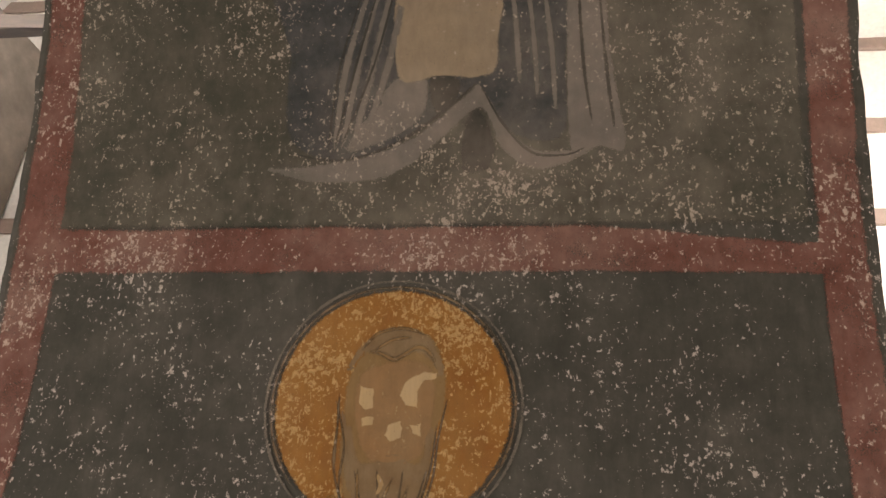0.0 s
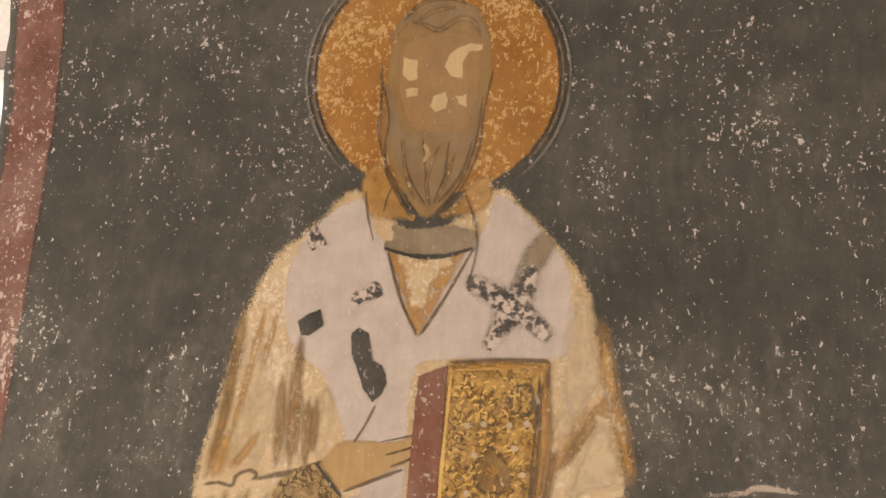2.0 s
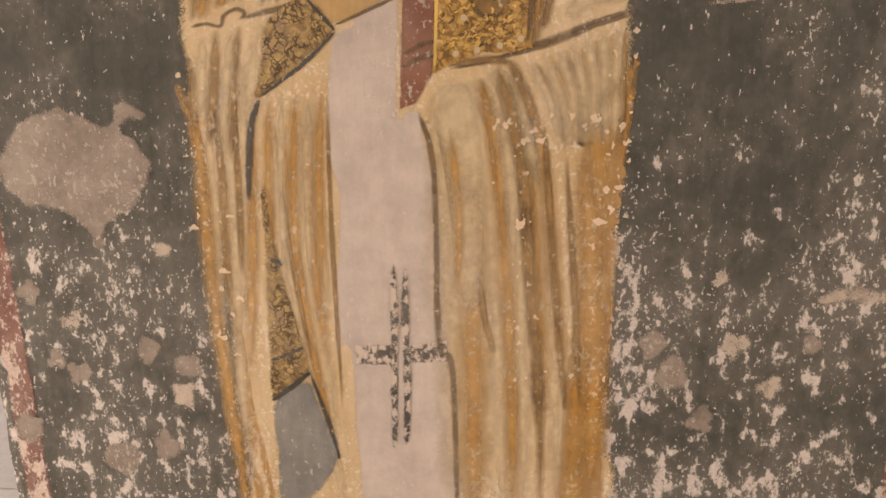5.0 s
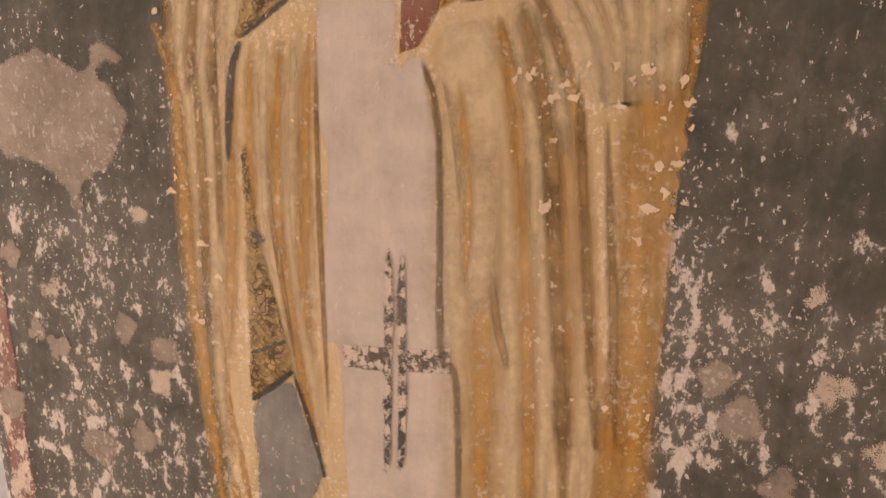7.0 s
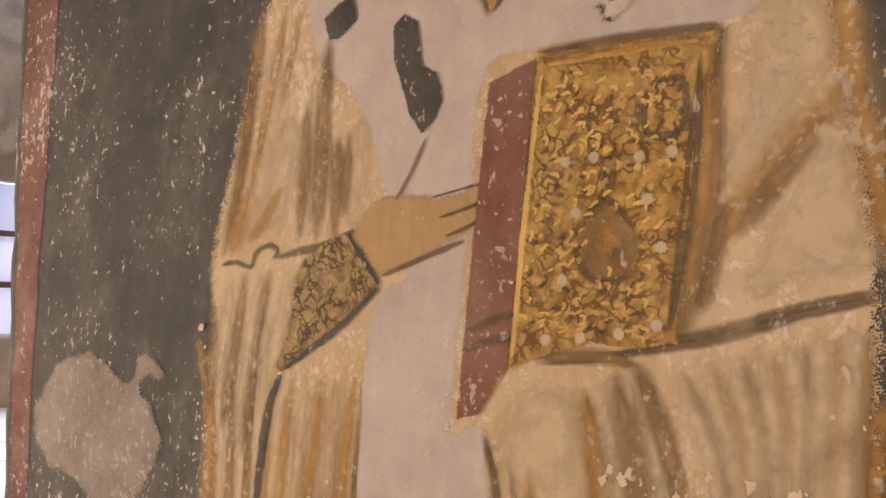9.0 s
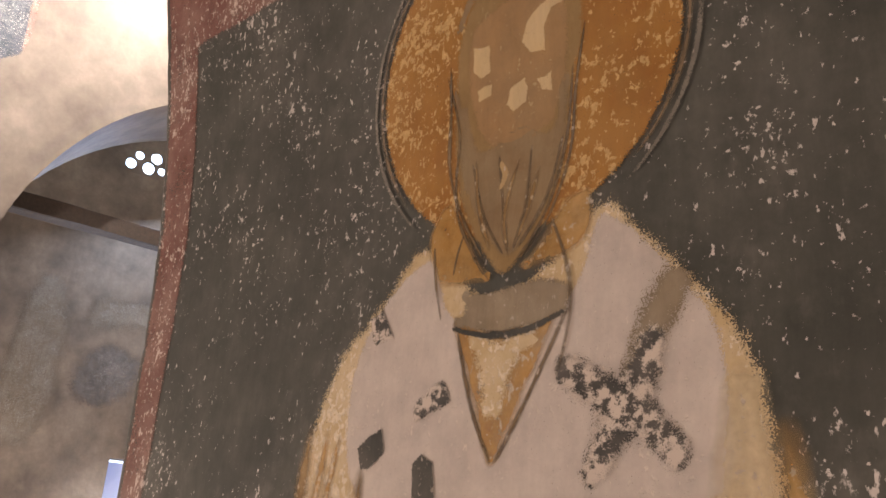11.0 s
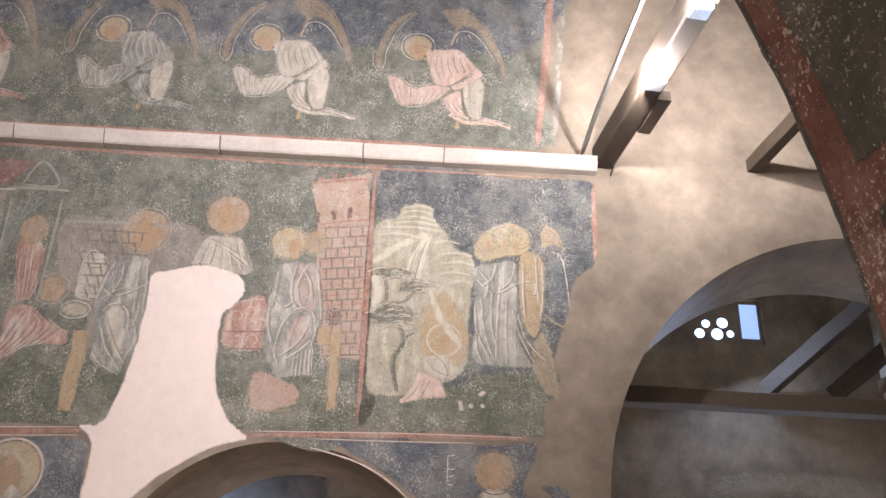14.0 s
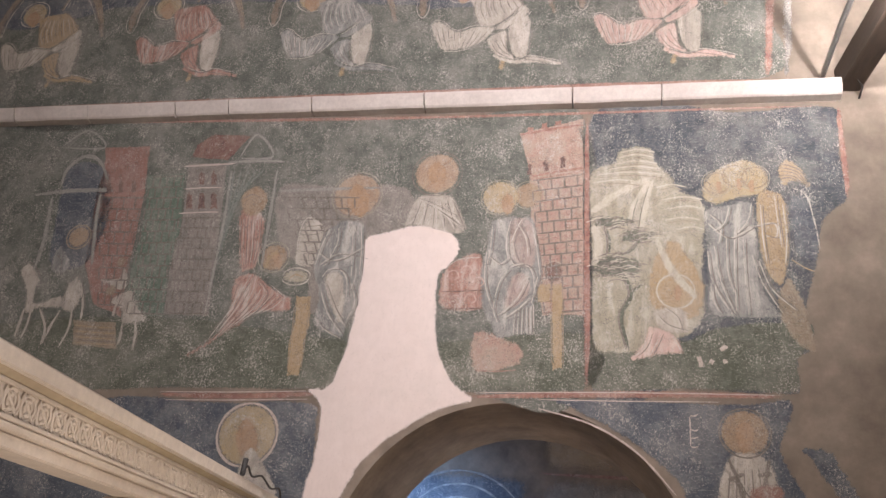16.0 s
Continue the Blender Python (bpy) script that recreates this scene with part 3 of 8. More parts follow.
strip("painted_panel_ground", 0.07, 1.70, 2.86, 4.3, "ground_green", 0.3, "dark olive green fresco ground of the upper panel", 60)
strip("painted_border", 0.0, 0.09, 0.3, 4.3, "red", 1, "faded red painted border down the pier edge", 90, True)
strip("painted_border", 1.705, 1.805, 0.3, 4.3, "red", 1, "faded red painted border down the pier edge", 90)
fig = Paint(pier_map, 0.00025)
low = [Vector((0.07 + 1.65 * k / 40, 2.762 + 0.004 * noise.noise(Vector((k * 0.4, 0, 0))) - 0.02 * max(0, k / 40 - 0.72))) for k in range(41)]
high = [Vector((0.07 + 1.65 * k / 40, 2.872 + 0.007 * noise.noise(Vector((k * 0.3, 3, 0))) - 0.16 * max(0, k / 40 - 0.72))) for k in range(41)]
fig.lay("red", 1.5, low + high[::-1])
fig.done("painted_band", "faded red painted band between two fresco panels", "wall painting")


# ---- the painting on the pier ----
fig = Paint(pier_map, 0.00025)
fig.fill("robe", 2, [(0.718, 2.268), (0.631, 2.190), (0.561, 2.124), (0.518, 2.028), (0.492, 1.914), (0.476, 1.831), (0.450, 1.697), (0.460, 1.630), (0.457, 1.526), (0.475, 1.436), (0.493, 1.318), (0.511, 1.180), (0.526, 1.036), (0.537, 0.886), (0.562, 0.589), (1.195, 0.784), (1.204, 1.026), (1.213, 1.147), (1.218, 1.261), (1.225, 1.370), (1.233, 1.461), (1.242, 1.530), (1.244, 1.608), (1.237, 1.741), (1.214, 1.867), (1.189, 1.986), (1.163, 2.096), (1.113, 2.162), (1.050, 2.231), (0.985, 2.275), (0.849, 2.180)])
fig.fill("linen", 3, [(0.731, 2.243), (0.642, 2.187), (0.593, 2.085), (0.607, 1.960), (0.678, 1.893), (0.721, 1.800), (0.763, 1.707), (0.721, 1.665), (0.712, 1.480), (0.727, 1.394), (0.714, 1.137), (0.741, 1.113), (0.748, 0.969), (0.757, 0.781), (0.763, 0.600), (0.950, 0.652), (0.940, 0.913), (0.930, 1.138), (0.914, 1.385), (0.888, 1.498), (0.881, 1.553), (0.855, 1.553), (0.842, 1.555), (0.848, 1.747), (0.853, 1.907), (0.912, 1.932), (1.096, 1.942), (1.140, 1.969), (1.139, 2.044), (1.114, 2.136), (0.996, 2.257), (0.946, 2.167), (0.851, 2.148), (0.775, 2.162)])
fig.fill("ochre_shade", 3, [(1.251, 1.636), (1.237, 1.486), (1.224, 1.337), (1.246, 1.465), (1.229, 1.303), (1.220, 1.129), (1.214, 0.982), (1.211, 0.724), (1.129, 0.702), (1.132, 0.966), (1.150, 1.197), (1.174, 1.385), (1.175, 1.467), (1.192, 1.585), (1.210, 1.606)])
fig.fill("ochre_shade", 3, [(0.443, 1.581), (0.473, 1.561), (0.506, 1.374), (0.544, 1.088), (0.587, 0.861), (0.629, 0.564), (0.613, 0.559), (0.571, 0.858), (0.540, 1.030), (0.514, 1.302)])
fig.fill("ochre_shade", 4, [(0.776, 2.153), (0.813, 2.051), (0.849, 1.973), (0.893, 2.049), (0.946, 2.167), (0.894, 2.145), (0.830, 2.143)])
fig.fill("robe", 5, [(0.800, 2.137), (0.843, 2.016), (0.896, 2.096), (0.915, 2.139), (0.852, 2.132)])
fig.fold("brown_line", 6, [(0.793, 2.135), (0.821, 2.041), (0.851, 1.980)], [(0.946, 2.151), (0.898, 2.054), (0.856, 1.979)], 2, 0.006)
fig.fold("brown_line", 5, [(1.241, 1.718), (1.170, 1.696), (1.090, 1.666), (1.010, 1.640)], [(1.239, 1.711), (1.170, 1.690), (1.090, 1.659), (0.928, 1.620)], 2, 0.010)
fig.fill("amber", 3, [(1.152, 1.567), (1.205, 1.597), (1.240, 1.608), (1.239, 1.530), (1.230, 1.461), (1.220, 1.370), (1.214, 1.261), (1.209, 1.147), (1.199, 1.025), (1.190, 0.783), (1.112, 0.758), (1.133, 1.011), (1.144, 1.253), (1.144, 1.432)], 0.006, False, 0.04)
fig.fill("amber", 3, [(0.470, 1.629), (0.467, 1.526), (0.486, 1.436), (0.504, 1.319), (0.522, 1.181), (0.536, 1.038), (0.548, 0.889), (0.567, 0.591), (0.594, 0.599), (0.564, 0.892), (0.553, 1.040), (0.542, 1.183), (0.519, 1.320), (0.501, 1.437), (0.486, 1.526)], 0.006, False, 0.015)
fig.stroke("fold_light", 4, [(0.528, 1.643), (0.539, 1.405), (0.536, 1.056), (0.548, 0.889)], 0.022)
fig.stroke("fold_light", 4, [(0.494, 1.644), (0.504, 1.404), (0.509, 1.052), (0.521, 0.883)], 0.018)
fig.stroke("fold_light", 4, [(0.570, 1.642), (0.563, 1.447), (0.552, 1.149)], 0.020)
fig.stroke("fold_dark", 4, [(0.510, 1.644), (0.521, 1.421), (0.522, 1.181)], 0.012)
fig.stroke("fold_dark", 4, [(0.548, 1.642), (0.550, 1.422), (0.549, 1.254)], 0.010)
fig.stroke("amber", 4, [(0.474, 1.645), (0.483, 1.403), (0.498, 1.142), (0.527, 0.884), (0.546, 0.616)], 0.024)
fig.stroke("amber", 4, [(0.580, 1.550), (0.571, 1.324), (0.556, 1.059)], 0.018)
fig.stroke("fold_light", 4, [(0.612, 1.542), (0.627, 1.328), (0.668, 1.077), (0.705, 0.922), (0.744, 0.675)], 0.020)
fig.stroke("fold_light", 4, [(0.658, 1.572), (0.664, 1.330), (0.695, 1.081), (0.715, 0.924)], 0.024)
fig.stroke("fold_light", 4, [(0.691, 1.594), (0.694, 1.373), (0.710, 1.169)], 0.018)
fig.stroke("amber", 4, [(0.633, 1.550), (0.645, 1.329), (0.680, 1.079), (0.710, 0.941)], 0.016)
fig.stroke("amber", 4, [(0.677, 1.572), (0.679, 1.332), (0.704, 1.083)], 0.018)
fig.stroke("fold_dark", 4, [(0.621, 1.527), (0.636, 1.329), (0.674, 1.087)], 0.007)
fig.stroke("fold_dark", 4, [(0.715, 1.579), (0.717, 1.334), (0.728, 0.998)], 0.007)
fig.stroke("fold_light", 4, [(0.925, 1.597), (0.929, 1.349), (0.952, 0.974), (0.961, 0.739)], 0.060)
fig.stroke("fold_light", 4, [(0.961, 1.603), (0.985, 1.494), (1.006, 1.282), (1.023, 0.988), (1.026, 0.759)], 0.036)
fig.stroke("fold_light", 4, [(0.996, 1.618), (1.031, 1.495), (1.051, 1.286), (1.064, 0.997), (1.065, 0.770)], 0.030)
fig.stroke("fold_light", 4, [(1.047, 1.617), (1.075, 1.463), (1.098, 1.255), (1.122, 1.009), (1.125, 0.788)], 0.030)
fig.stroke("amber", 4, [(0.972, 1.466), (0.971, 1.278), (0.972, 0.978), (0.977, 0.744)], 0.036)
fig.stroke("amber", 4, [(0.975, 1.609), (1.009, 1.481), (1.028, 1.284), (1.043, 0.993), (1.046, 0.765)], 0.024)
fig.stroke("amber", 4, [(1.038, 1.588), (1.063, 1.462), (1.083, 1.253), (1.104, 1.006)], 0.026)
fig.stroke("amber", 4, [(1.061, 1.600), (1.094, 1.456), (1.117, 1.257), (1.142, 1.013)], 0.020)
fig.stroke("amber", 4, [(1.156, 1.497), (1.178, 1.299), (1.191, 1.024), (1.186, 0.807)], 0.040)
fig.stroke("fold_dark", 4, [(1.013, 1.621), (1.048, 1.509), (1.067, 1.324), (1.093, 1.003), (1.099, 0.780)], 0.017)
fig.stroke("fold_dark", 4, [(1.030, 1.620), (1.063, 1.509), (1.080, 1.429)], 0.012)
fig.stroke("fold_dark", 4, [(1.091, 1.536), (1.106, 1.362), (1.138, 1.012)], 0.010)
fig.stroke("fold_dark", 4, [(1.131, 1.471), (1.149, 1.253), (1.167, 1.019)], 0.010)
fig.stroke("fold_dark", 4, [(0.979, 1.264), (0.994, 1.175), (1.011, 1.114)], 0.010)
fig.stroke("fold_dark", 4, [(0.907, 1.528), (0.924, 1.451), (0.937, 1.335)], 0.007)
for u, s in [(1.071, 1.516), (1.088, 1.503), (1.048, 1.492), (1.144, 1.494), (1.201, 1.479), (1.223, 1.422), (1.190, 1.361), (1.193, 1.498), (1.071, 1.359), (1.104, 1.084), (1.150, 1.077), (1.005, 1.429), (0.902, 1.351), (0.681, 1.283), (0.517, 1.454), (0.455, 1.514), (1.085, 1.187), (1.051, 1.136), (1.198, 1.609), (1.237, 1.548), (1.232, 1.499), (1.202, 1.415), (1.180, 1.319), (1.098, 1.510), (1.069, 1.244), (0.531, 1.363), (0.543, 1.210), (0.677, 1.458), (1.222, 1.343), (0.452, 1.614), (0.464, 1.342), (0.516, 1.260), (0.528, 1.101)]:
    r = 0.003 + 0.006 * random.random() ** 2
    fig.fill("plaster_white", 6, [(u + r * (0.3 + 1.4 * random.random()) * math.cos(k * 0.9), s + r * (0.3 + 1.0 * random.random()) * math.sin(k * 0.9)) for k in range(7)], 0.003, False, 0.003)
fig.stroke("fold_dark", 4.2, [(0.606, 1.898), (0.609, 1.816), (0.608, 1.728)], 0.0142)
fig.stroke("fold_dark", 4.2, [(0.634, 1.978), (0.634, 1.850), (0.636, 1.730)], 0.0189)
fig.stroke("fold_dark", 4.2, [(0.659, 1.862), (0.662, 1.796), (0.661, 1.736)], 0.0118)
fig.stroke("fold_dark", 4.2, [(0.674, 1.862), (0.674, 1.810), (0.674, 1.760)], 0.0106)
fig.stroke("fold_dark", 4.2, [(0.523, 2.030), (0.514, 1.924), (0.501, 1.802), (0.481, 1.702)], 0.0165)
fig.stroke("fold_light", 4.1, [(0.616, 1.958), (0.620, 1.850), (0.624, 1.728)], 0.0165)
fig.stroke("fold_light", 4.1, [(0.644, 1.870), (0.649, 1.802), (0.651, 1.736)], 0.0118)
fig.stroke("fold_light", 4.1, [(0.689, 1.880), (0.691, 1.816), (0.684, 1.750)], 0.0260)
fig.stroke("fold_light", 4.1, [(0.556, 1.984), (0.548, 1.872), (0.533, 1.732)], 0.0401)
fig.stroke("fold_light", 4.1, [(0.584, 1.886), (0.573, 1.802), (0.552, 1.726)], 0.0354)
fig.stroke("amber", 4.1, [(0.560, 2.026), (0.552, 1.956), (0.538, 1.872), (0.519, 1.774)], 0.0118)
fig.stroke("amber", 4.1, [(0.586, 2.016), (0.577, 1.962), (0.564, 1.900)], 0.0094)
fig.stroke("amber", 4.1, [(0.516, 1.796), (0.507, 1.746), (0.495, 1.706)], 0.0189)
fig.stroke("amber", 4.1, [(0.574, 1.796), (0.550, 1.754), (0.523, 1.724)], 0.0118)
fig.stroke("brown_line", 5, [(0.478, 1.694), (0.506, 1.700), (0.532, 1.696), (0.540, 1.714), (0.562, 1.724), (0.576, 1.716), (0.566, 1.706)], 0.0083)
fig.stroke("brown_line", 5, [(0.573, 1.708), (0.617, 1.720), (0.660, 1.730), (0.694, 1.748)], 0.0094)
fig.stroke("fold_dark", 4.4, [(0.523, 1.690), (0.519, 1.626), (0.509, 1.554), (0.502, 1.488)], 0.0153)
fig.stroke("fold_dark", 4.4, [(0.566, 1.698), (0.554, 1.636), (0.546, 1.552), (0.539, 1.466)], 0.0142)
fig.stroke("fold_dark", 4.4, [(0.478, 1.628), (0.476, 1.570), (0.476, 1.514)], 0.0118)
fig.stroke("fold_light", 4.5, [(0.555, 1.704), (0.542, 1.634), (0.530, 1.542), (0.522, 1.464)], 0.0153)
fig.stroke("fold_light", 4.5, [(0.603, 1.700), (0.584, 1.610), (0.572, 1.500)], 0.0283)
fig.stroke("fold_light", 4.5, [(0.500, 1.680), (0.494, 1.616), (0.487, 1.536)], 0.0236)
fig.fill("fold_light", 4, [(1.105, 1.922), (1.115, 2.028), (1.142, 2.084), (1.170, 2.062), (1.190, 1.966), (1.194, 1.900), (1.130, 1.800), (1.100, 1.760)], 0.004, False, 0.03)
fig.stroke("amber", 4.2, [(1.182, 2.026), (1.200, 1.906), (1.223, 1.804), (1.239, 1.728)], 0.0259)
fig.stroke("amber", 4.3, [(1.198, 1.890), (1.160, 1.836), (1.120, 1.780), (1.092, 1.734)], 0.022)
fig.stroke("fold_dark", 4.4, [(1.186, 1.862), (1.146, 1.804), (1.114, 1.754)], 0.0158)
fig.stroke("fold_dark", 4.4, [(1.105, 1.786), (1.096, 1.734), (1.088, 1.684)], 0.0130)
fig.fill("fold_light", 4.6, [(1.190, 1.864), (1.219, 1.784), (1.233, 1.732), (1.186, 1.718), (1.120, 1.702), (1.142, 1.776)], 0.004, False, 0.02)
fig.stroke("fold_light", 4.5, [(1.060, 1.638), (1.102, 1.564), (1.116, 1.488)], 0.019)
fig.stroke("fold_dark", 4.4, [(1.074, 1.634), (1.116, 1.558), (1.128, 1.486)], 0.01)
fig.stroke("fold_light", 4.5, [(1.085, 1.648), (1.120, 1.572), (1.132, 1.488)], 0.019)
fig.stroke("amber", 4.4, [(1.099, 1.644), (1.134, 1.566), (1.144, 1.486)], 0.012)
fig.stroke("fold_light", 4.5, [(1.110, 1.656), (1.138, 1.582), (1.148, 1.490)], 0.019)
fig.stroke("fold_dark", 4.4, [(1.124, 1.652), (1.152, 1.576), (1.160, 1.488)], 0.01)
fig.stroke("fold_light", 4.5, [(1.135, 1.666), (1.156, 1.592), (1.164, 1.492)], 0.019)
fig.stroke("amber", 4.4, [(1.149, 1.662), (1.170, 1.586), (1.176, 1.490)], 0.012)
fig.stroke("fold_light", 4.5, [(1.160, 1.674), (1.174, 1.600), (1.180, 1.492)], 0.019)
fig.stroke("fold_dark", 4.4, [(1.174, 1.670), (1.188, 1.594), (1.192, 1.490)], 0.01)
fig.stroke("fold_light", 4.5, [(1.185, 1.684), (1.192, 1.610), (1.196, 1.494)], 0.019)
fig.stroke("amber", 4.4, [(1.199, 1.680), (1.206, 1.604), (1.208, 1.492)], 0.012)
fig.stroke("fold_light", 4.5, [(1.210, 1.692), (1.210, 1.618), (1.212, 1.494)], 0.019)
fig.stroke("fold_dark", 4.4, [(1.223, 1.688), (1.223, 1.612), (1.223, 1.492)], 0.01)
fig.fill("fold_light", 4, [(0.894, 1.576), (0.929, 1.610), (0.976, 1.600), (0.996, 1.522), (1.002, 1.432), (0.993, 1.220), (0.930, 1.218), (0.911, 1.430), (0.890, 1.522)], 0.004, False, 0.03)
fig.stroke("amber", 4.3, [(0.980, 1.606), (1.002, 1.542), (1.016, 1.462), (1.021, 1.322)], 0.0187)
fig.stroke("amber", 4.3, [(0.929, 1.522), (0.945, 1.380), (0.942, 1.218)], 0.0144)
fig.stroke("fold_light", 4.4, [(0.998, 1.612), (1.022, 1.522), (1.037, 1.422), (1.046, 1.222)], 0.0245)
fig.stroke("fold_dark", 4.5, [(1.010, 1.626), (1.036, 1.544), (1.057, 1.442), (1.077, 1.282)], 0.0202)
fig.stroke("fold_light", 4.6, [(1.014, 1.634), (1.044, 1.594), (1.066, 1.504), (1.083, 1.422)], 0.0202)
fig.stroke("fold_dark", 4.7, [(1.032, 1.636), (1.056, 1.584), (1.080, 1.522)], 0.0158)
fig.stroke("fold_dark", 4.6, [(0.924, 1.626), (0.969, 1.634), (1.010, 1.636), (1.035, 1.632)], 0.0115)
fig.stroke("amber", 4.3, [(0.613, 1.582), (0.607, 1.498), (0.604, 1.396), (0.607, 1.210)], 0.0158)
fig.stroke("fold_light", 4.3, [(0.636, 1.582), (0.630, 1.498), (0.627, 1.396), (0.630, 1.210)], 0.0158)
fig.stroke("amber", 4.3, [(0.659, 1.582), (0.654, 1.498), (0.650, 1.396), (0.653, 1.212)], 0.0158)
fig.stroke("fold_light", 4.3, [(0.683, 1.582), (0.677, 1.500), (0.673, 1.396), (0.676, 1.212)], 0.0158)
fig.stroke("amber", 4.3, [(0.706, 1.582), (0.700, 1.500), (0.696, 1.396), (0.699, 1.212)], 0.0158)
for k in range(110):
    t = random.random()
    u, s = ((1.243 - 0.05 * max(0, 1.55 - (1.05 + 0.65 * t)) - 0.05 * random.random() ** 3, 1.05 + 0.65 * t), (0.455 + 0.05 * random.random() ** 2 + 0.12 * max(0, 1.5 - (1.0 + 0.6 * t)), 1.0 + 0.6 * t), (1.0 + 0.24 * t, 1.515 + 0.03 * random.random()), (1.04 + 0.03 * random.random(), 1.05 + 0.5 * t))[k % 4]
    r = 0.0015 + 0.006 * random.random() ** 2
    fig.fill("plaster_white", 6.6, [(u + r * (0.3 + 1.2 * random.random()) * math.cos(j * 0.9), s + r * (0.4 + 1.4 * random.random()) * math.sin(j * 0.9)) for j in range(7)], 0.003, False, 0.002)
fig.stroke("black", 6, [(0.595, 1.572), (0.579, 1.526), (0.571, 1.455), (0.568, 1.392)], 0.012)
fig.stroke("brown_line", 6, [(0.874, 1.551), (0.898, 1.476), (0.905, 1.343), (0.909, 1.130), (0.933, 1.087), (0.942, 0.822), (0.948, 0.652)], 0.011)
fig.fill("brocade", 5, [(0.589, 1.408), (0.602, 1.406), (0.621, 1.280), (0.647, 1.180), (0.670, 1.074), (0.632, 1.044), (0.593, 1.014), (0.589, 1.128), (0.588, 1.244)], 0.003)
fig.fill("grey_cloth", 5, [(0.596, 1.012), (0.663, 1.054), (0.694, 0.984), (0.720, 0.900), (0.660, 0.810), (0.601, 0.798), (0.597, 0.904)], 0.003)
fig.stroke("black", 6, [(0.593, 1.012), (0.633, 1.042), (0.670, 1.072)], 0.0106)
fig.stroke("black", 6, [(0.669, 1.066), (0.696, 0.988), (0.721, 0.896)], 0.0071)
fig.stroke("black", 6, [(0.596, 1.288), (0.615, 1.280), (0.626, 1.276)], 0.0094)
fig.stroke("black", 6, [(0.594, 1.092), (0.630, 1.106), (0.659, 1.120)], 0.0071)
fig.fill("worn_black", 5, [(0.753, 1.126), (0.790, 1.128), (0.821, 1.130), (0.821, 1.088), (0.789, 1.088), (0.754, 1.086)], 0.003, True)
fig.fill("worn_black", 5, [(0.847, 1.130), (0.885, 1.134), (0.925, 1.140), (0.928, 1.096), (0.886, 1.094), (0.848, 1.090)], 0.003, True)
fig.stroke("worn_black", 6, [(0.827, 1.280), (0.828, 1.166), (0.826, 1.046), (0.826, 0.924)], 0.0153)
fig.stroke("worn_black", 6, [(0.849, 1.276), (0.848, 1.168), (0.850, 1.050), (0.847, 0.928)], 0.0153)
fig.disc("halo", 3, (0.860, 2.487), 0.243)
fig.ring("brown_line", 4, (0.860, 2.487), 0.246, 0.005, -40, 215)
fig.ring("pale_line", 4, (0.860, 2.487), 0.259, 0.005, -45, 225)
fig.fill("skin", 5, [(0.764, 2.534), (0.785, 2.587), (0.826, 2.639), (0.871, 2.651), (0.929, 2.634), (0.964, 2.578), (0.971, 2.490), (0.954, 2.420), (0.946, 2.339), (0.920, 2.271), (0.890, 2.226), (0.859, 2.200), (0.825, 2.218), (0.782, 2.290), (0.761, 2.358), (0.758, 2.451)])
fig.fill("hair", 6, [(0.762, 2.540), (0.781, 2.605), (0.842, 2.649), (0.923, 2.636), (0.964, 2.572), (0.956, 2.542), (0.913, 2.588), (0.857, 2.577), (0.799, 2.587)])
fig.fill("face", 6, [(0.787, 2.546), (0.851, 2.578), (0.919, 2.579), (0.948, 2.536), (0.948, 2.454), (0.933, 2.394), (0.894, 2.367), (0.850, 2.360), (0.810, 2.384), (0.785, 2.452)])
fig.fill("hair", 6, [(0.774, 2.451), (0.794, 2.417), (0.810, 2.376), (0.871, 2.393), (0.918, 2.379), (0.935, 2.443), (0.949, 2.420), (0.939, 2.328), (0.911, 2.269), (0.863, 2.219), (0.824, 2.246), (0.789, 2.302), (0.767, 2.370)])
fig.fold("brown_line", 7, [(0.789, 2.359), (0.816, 2.279), (0.852, 2.225)], [(0.936, 2.362), (0.914, 2.288), (0.873, 2.231)], 4, 0.005)
fig.fill("plaster_pale", 7, [(0.792, 2.526), (0.822, 2.520), (0.825, 2.480), (0.806, 2.472), (0.791, 2.488)], 0.002, True)
fig.fill("plaster_pale", 7, [(0.872, 2.506), (0.881, 2.532), (0.904, 2.550), (0.925, 2.556), (0.950, 2.554), (0.949, 2.538), (0.924, 2.536), (0.912, 2.514), (0.914, 2.480), (0.887, 2.484)], 0.002, True)
fig.fill("plaster_pale", 7, [(0.849, 2.426), (0.855, 2.448), (0.880, 2.458), (0.886, 2.440), (0.884, 2.420), (0.860, 2.412)], 0.002, True)
fig.fill("plaster_pale", 7, [(0.897, 2.448), (0.922, 2.452), (0.923, 2.424), (0.903, 2.428)], 0.002, True)
fig.fill("plaster_pale", 7, [(0.798, 2.460), (0.810, 2.464), (0.826, 2.462), (0.825, 2.444), (0.803, 2.442)], 0.002, True)
fig.stroke("fold_dark", 7, [(0.807, 2.596), (0.830, 2.592), (0.859, 2.580), (0.882, 2.592), (0.902, 2.604), (0.922, 2.602), (0.938, 2.584), (0.945, 2.562)], 0.0076)
fig.stroke("fold_dark", 7, [(0.791, 2.596), (0.822, 2.632), (0.877, 2.644), (0.925, 2.630)], 0.0059)
fig.stroke("fold_dark", 7, [(0.818, 2.598), (0.854, 2.620), (0.895, 2.626)], 0.0059)
fig.stroke("brown_line", 7, [(0.746, 2.496), (0.764, 2.438), (0.771, 2.394), (0.767, 2.340), (0.775, 2.286), (0.802, 2.236), (0.836, 2.190)], 0.0051)
